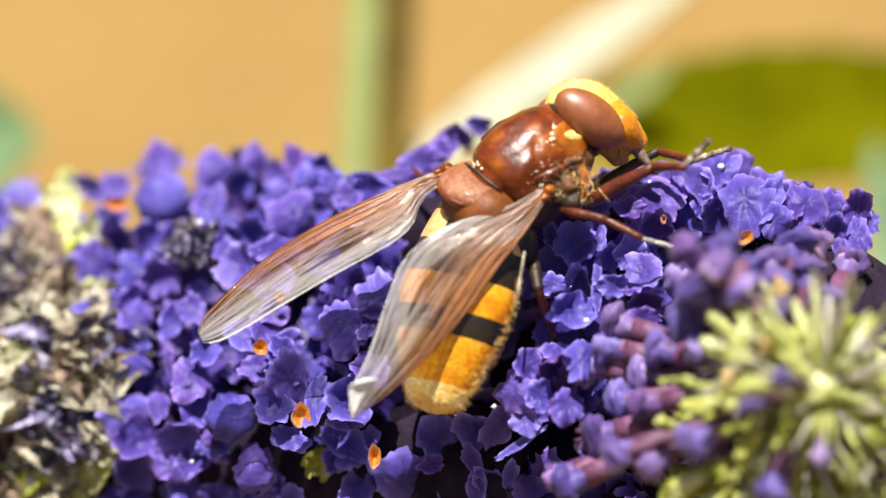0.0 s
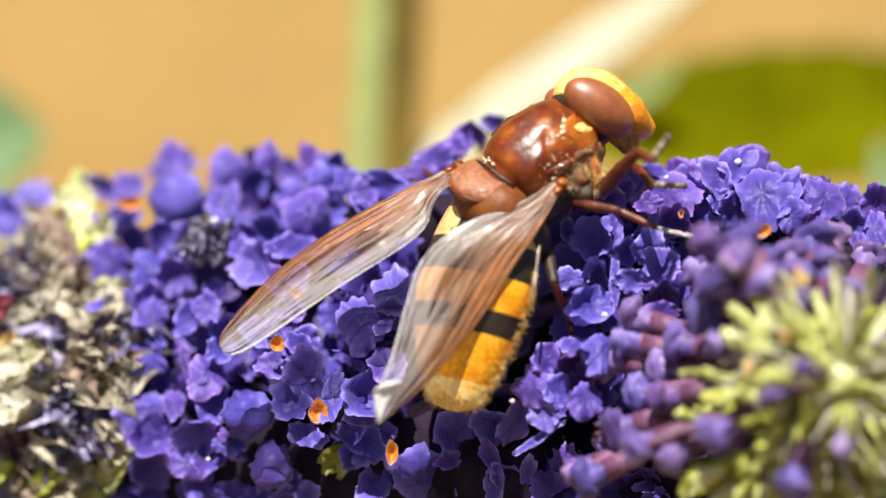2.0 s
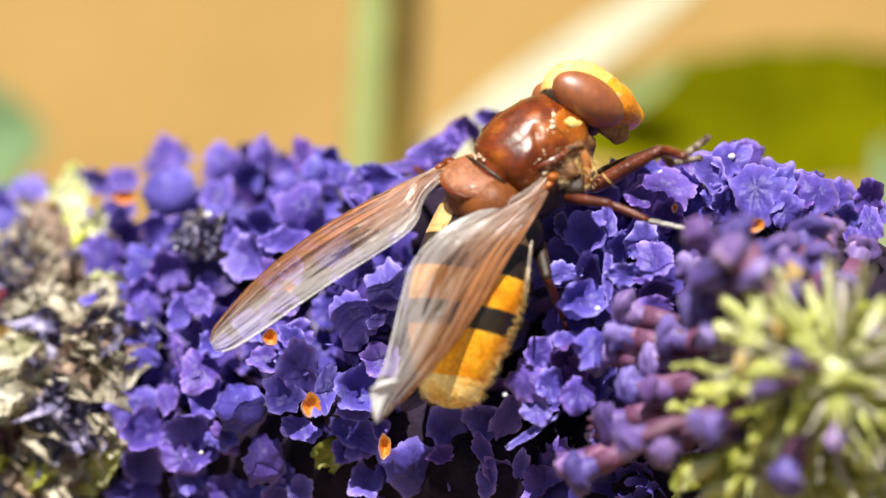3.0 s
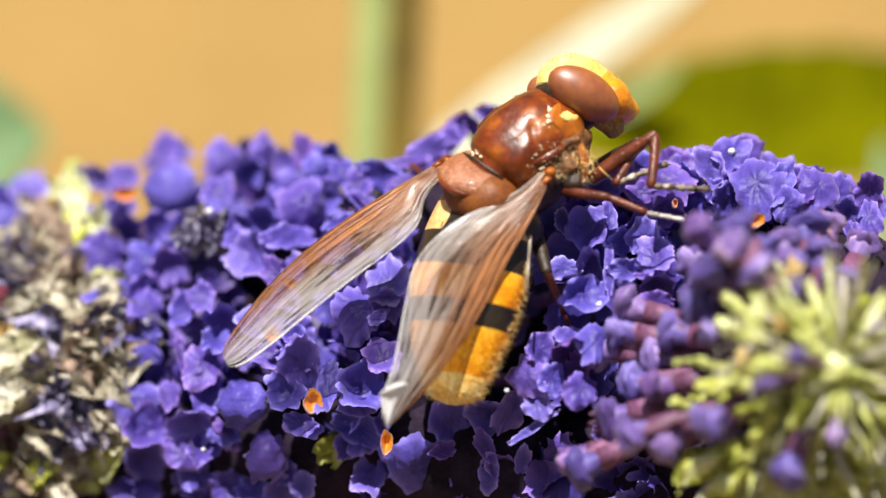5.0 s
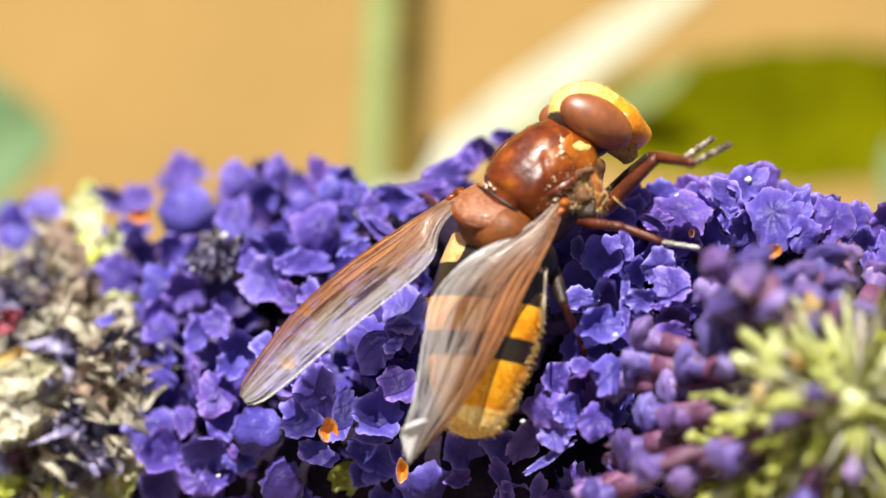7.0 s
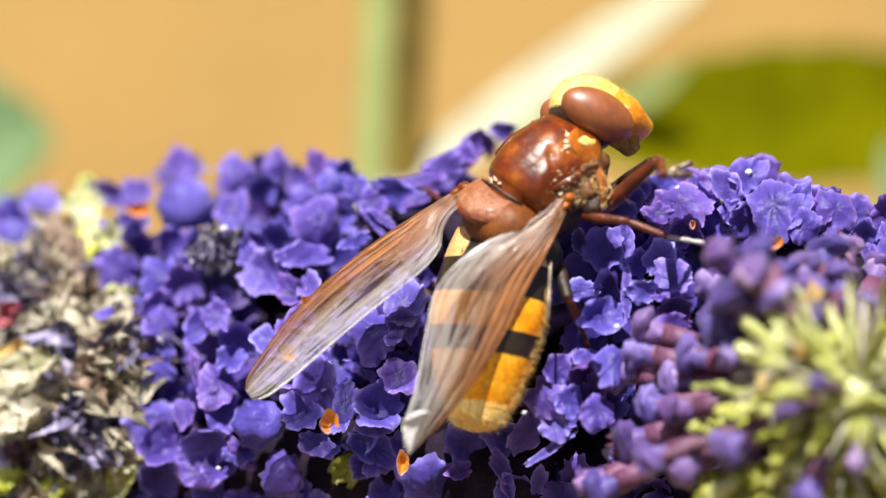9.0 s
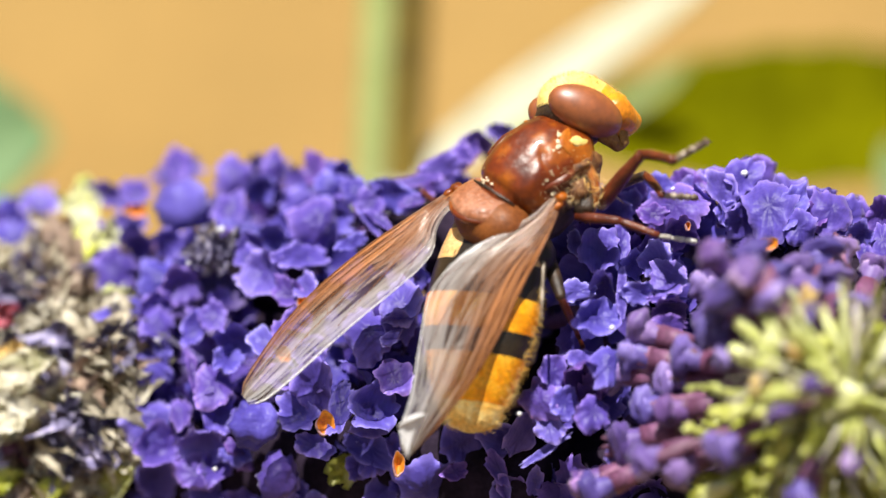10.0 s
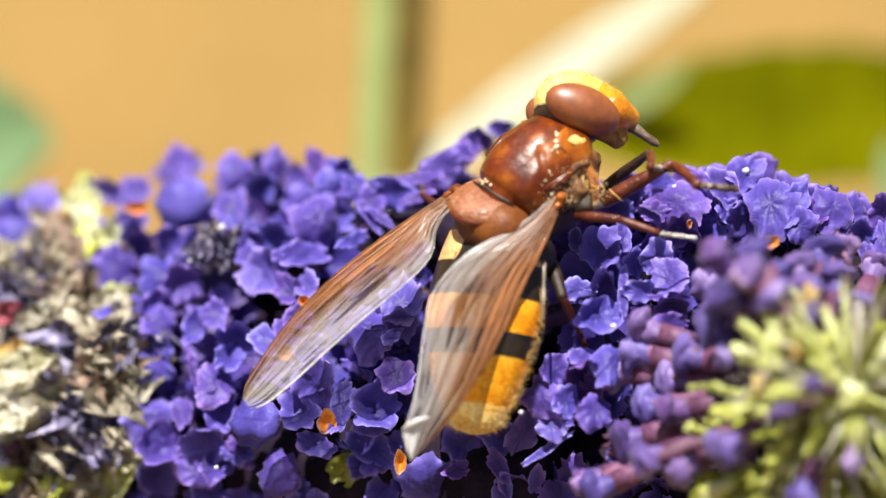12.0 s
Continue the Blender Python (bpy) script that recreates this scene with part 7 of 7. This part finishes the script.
    walk(fore[0], [
        (0.0, aim((3.24, -1.00, -1.89), (6.23, -2.54, 0.08))),
        (0.5, aim((3.24, -1.00, -1.89), (6.34, -2.66, -0.21))),
        (1.0, aim((3.24, -1.00, -1.89), (6.67, -2.23, -0.51))),
        (1.5, aim((3.24, -1.00, -1.89), (5.88, -3.27, -0.14))),
        (2.0, aim((3.24, -1.00, -1.89), (4.84, -3.85, 0.24))),
        (2.5, aim((3.31, -1.00, -1.82), (6.06, -1.78, 0.83))),
        (3.0, aim((3.30, -1.00, -1.85), (6.59, -1.78, 0.09))),
        (5.0, aim((3.35, -1.00, -1.80), (6.44, -1.78, 0.44))),
        (5.5, aim((3.24, -1.00, -1.89), (6.01, -2.22, 0.57))),
        (6.0, aim((3.24, -1.00, -1.89), (5.54, -2.90, 0.62))),
        (6.5, aim((3.26, -1.00, -1.87), (6.12, -1.78, 0.67))),
        (7.0, aim((3.24, -1.00, -1.89), (5.85, -2.32, 0.68))),
        (9.0, aim((3.24, -1.00, -1.89), (5.69, -3.02, 0.38))),
        (9.5, aim((3.24, -1.00, -1.89), (6.73, -1.96, -0.46))),
        (10.0, aim((3.24, -1.00, -1.89), (5.26, -3.20, 0.62))),
        (10.5, aim((3.69, -1.00, -1.37), (6.22, -1.78, 1.51))),
        (11.0, aim((3.52, -1.00, -1.44), (5.59, -1.78, 1.78))),
        (11.5, aim((3.24, -1.00, -1.89), (4.22, -4.03, 0.36))),
        (12.0, aim((3.42, -1.00, -1.79), (6.82, -1.78, -0.05))),
    ])
    walk(fore[1], [
        (0.0, aim((6.23, -2.54, 0.08), (7.60, -4.87, 0.21))),
        (0.5, aim((6.34, -2.66, -0.21), (7.31, -5.04, -1.04))),
        (1.0, aim((6.67, -2.23, -0.51), (7.57, -4.64, -1.35))),
        (1.5, aim((5.88, -3.27, -0.14), (5.87, -5.85, -0.91))),
        (2.0, aim((4.84, -3.85, 0.24), (5.46, -6.44, -0.18))),
        (2.5, aim((6.06, -1.78, 0.83), (3.98, -2.94, -0.45))),
        (3.0, aim((6.59, -1.78, 0.09), (7.55, -4.27, -0.28))),
        (5.0, aim((6.44, -1.78, 0.44), (6.20, -2.71, -2.08))),
        (5.5, aim((6.01, -2.22, 0.57), (5.21, -3.32, -1.76))),
        (6.0, aim((5.54, -2.90, 0.62), (7.32, -4.92, 0.36))),
        (6.5, aim((6.12, -1.78, 0.67), (5.01, -2.90, -1.52))),
        (7.0, aim((5.85, -2.32, 0.68), (7.49, -4.45, 0.41))),
        (9.0, aim((5.69, -3.02, 0.38), (5.67, -5.61, -0.37))),
        (9.5, aim((6.73, -1.96, -0.46), (9.10, -2.95, -1.30))),
        (10.0, aim((5.26, -3.20, 0.62), (6.67, -5.47, 0.26))),
        (10.5, aim((6.22, -1.78, 1.51), (6.37, -4.31, 0.59))),
        (11.0, aim((5.59, -1.78, 1.78), (6.36, -4.36, 1.86))),
        (11.5, aim((4.22, -4.03, 0.36), (6.11, -5.97, 0.41))),
        (12.0, aim((6.82, -1.78, -0.05), (7.90, -3.99, -1.15))),
    ])
    walk(fore[2], [
        (0.0, aim((7.60, -4.87, 0.21), (8.83, -2.54, 1.66))),
        (0.5, aim((7.31, -5.04, -1.04), (9.12, -2.66, -0.79))),
        (1.0, aim((7.57, -4.64, -1.35), (9.35, -2.23, -1.11))),
        (1.5, aim((5.87, -5.85, -0.91), (7.38, -3.27, -1.07))),
        (2.0, aim((5.46, -6.44, -0.18), (6.29, -3.85, 1.08))),
        (2.5, aim((3.98, -2.94, -0.45), (6.71, -1.78, -0.91))),
        (3.0, aim((7.55, -4.27, -0.28), (8.83, -1.78, 0.78))),
        (5.0, aim((6.20, -2.71, -2.08), (9.05, -1.78, -2.21))),
        (5.5, aim((5.21, -3.32, -1.76), (7.91, -2.22, -1.08))),
        (6.0, aim((7.32, -4.92, 0.36), (9.36, -2.90, 1.21))),
        (6.5, aim((5.01, -2.90, -1.52), (7.74, -1.78, -0.98))),
        (7.0, aim((7.49, -4.45, 0.41), (9.41, -2.32, 1.30))),
        (9.0, aim((5.67, -5.61, -0.37), (7.17, -3.02, -0.41))),
        (9.5, aim((9.10, -2.95, -1.30), (11.90, -1.96, -1.72))),
        (10.0, aim((6.67, -5.47, 0.26), (8.41, -3.20, 1.15))),
        (10.5, aim((6.37, -4.31, 0.59), (7.94, -1.78, 0.26))),
        (11.0, aim((6.36, -4.36, 1.86), (6.33, -1.78, 3.39))),
        (11.5, aim((6.11, -5.97, 0.41), (8.10, -4.03, 1.53))),
        (12.0, aim((7.90, -3.99, -1.15), (9.90, -1.78, -1.42))),
    ])
    walk(fore_far[0], [
        (0.0, aim((3.38, 2.00, -1.28), (6.50, 1.22, 0.92))),
        (0.5, aim((3.36, 2.00, -1.30), (5.97, -0.43, 0.28))),
        (1.0, aim((3.36, 2.00, -1.30), (5.80, -0.73, 0.06))),
        (1.5, aim((3.36, 2.00, -1.30), (4.68, -1.61, -0.64))),
        (2.0, aim((3.36, 2.00, -1.30), (4.82, -1.51, -0.40))),
        (2.5, aim((3.36, 2.00, -1.30), (5.64, -1.11, -0.70))),
        (3.0, aim((3.36, 2.00, -1.30), (6.49, 0.18, 0.15))),
        (5.0, aim((3.36, 2.00, -1.30), (5.71, -0.75, 0.16))),
        (5.5, aim((3.36, 2.00, -1.30), (5.54, -0.96, 0.01))),
        (6.0, aim((3.36, 2.00, -1.30), (5.30, -1.32, -0.64))),
        (6.5, aim((3.36, 2.00, -1.30), (5.95, -0.85, -0.66))),
        (7.0, aim((3.36, 2.00, -1.30), (5.62, -0.36, 0.83))),
        (9.0, aim((3.36, 2.00, -1.30), (5.40, -0.91, 0.31))),
        (9.5, aim((3.36, 2.00, -1.30), (5.60, -1.16, -0.81))),
        (10.0, aim((3.36, 2.00, -1.30), (5.47, -1.16, -0.42))),
        (10.5, aim((3.36, 2.00, -1.30), (6.00, -0.17, 0.59))),
        (11.0, aim((3.36, 2.00, -1.30), (6.20, 1.18, 1.25))),
        (11.5, aim((3.63, 2.00, -1.11), (6.72, 1.22, 1.13))),
        (12.0, aim((3.36, 2.00, -1.30), (5.85, -0.37, 0.54))),
    ])
    walk(fore_far[1], [
        (0.0, aim((6.50, 1.22, 0.92), (8.12, -0.91, 0.58))),
        (0.5, aim((5.97, -0.43, 0.28), (6.74, -2.85, -0.63))),
        (1.0, aim((5.80, -0.73, 0.06), (6.77, -3.11, -0.76))),
        (1.5, aim((4.68, -1.61, -0.64), (5.33, -4.12, -1.38))),
        (2.0, aim((4.82, -1.51, -0.40), (5.58, -3.93, -1.32))),
        (2.5, aim((5.64, -1.11, -0.70), (5.28, -2.26, -3.12))),
        (3.0, aim((6.49, 0.18, 0.15), (7.01, -2.36, -0.60))),
        (5.0, aim((5.71, -0.75, 0.16), (4.52, -1.91, -1.96))),
        (5.5, aim((5.54, -0.96, 0.01), (5.76, -2.10, -2.42))),
        (6.0, aim((5.30, -1.32, -0.64), (5.87, -3.80, -1.53))),
        (6.5, aim((5.95, -0.85, -0.66), (6.62, -3.26, -1.63))),
        (7.0, aim((5.62, -0.36, 0.83), (7.03, -2.66, 0.57))),
        (9.0, aim((5.40, -0.91, 0.31), (5.87, -3.48, -0.38))),
        (9.5, aim((5.60, -1.16, -0.81), (5.38, -3.74, -1.55))),
        (10.0, aim((5.47, -1.16, -0.42), (6.15, -3.57, -1.43))),
        (10.5, aim((6.00, -0.17, 0.59), (6.43, -2.47, -0.76))),
        (11.0, aim((6.20, 1.18, 1.25), (7.86, -0.29, -0.30))),
        (11.5, aim((6.72, 1.22, 1.13), (8.01, -0.51, -0.49))),
        (12.0, aim((5.85, -0.37, 0.54), (5.70, -2.97, -0.16))),
    ])
    walk(fore_far[2], [
        (0.0, aim((8.12, -0.91, 0.58), (10.06, 1.22, 1.40))),
        (0.5, aim((6.74, -2.85, -0.63), (8.51, -0.43, -0.57))),
        (1.0, aim((6.77, -3.11, -0.76), (8.58, -0.73, -0.49))),
        (1.5, aim((5.33, -4.12, -1.38), (6.90, -1.61, -0.92))),
        (2.0, aim((5.58, -3.93, -1.32), (7.34, -1.51, -1.25))),
        (2.5, aim((5.28, -2.26, -3.12), (7.45, -1.11, -1.40))),
        (3.0, aim((7.01, -2.36, -0.60), (8.56, 0.18, -0.21))),
        (5.0, aim((4.52, -1.91, -1.96), (7.09, -0.75, -0.94))),
        (5.5, aim((5.76, -2.10, -2.42), (7.60, -0.96, -0.35))),
        (6.0, aim((5.87, -3.80, -1.53), (7.55, -1.32, -1.47))),
        (6.5, aim((6.62, -3.26, -1.63), (8.15, -1.72, 0.44))),
        (7.0, aim((7.03, -2.66, 0.57), (8.66, -0.36, 1.60))),
        (9.0, aim((5.87, -3.48, -0.38), (7.31, -0.91, 0.20))),
        (9.5, aim((5.38, -3.74, -1.55), (6.81, -1.16, -2.07))),
        (10.0, aim((6.15, -3.57, -1.43), (7.92, -1.16, -1.59))),
        (10.5, aim((6.43, -2.47, -0.76), (8.12, -0.17, -1.71))),
        (11.0, aim((7.86, -0.29, -0.30), (10.23, 1.18, -1.40))),
        (11.5, aim((8.01, -0.51, -0.49), (10.17, 1.22, -1.66))),
        (12.0, aim((5.70, -2.97, -0.16), (7.18, -0.37, -0.35))),
    ])


motions()
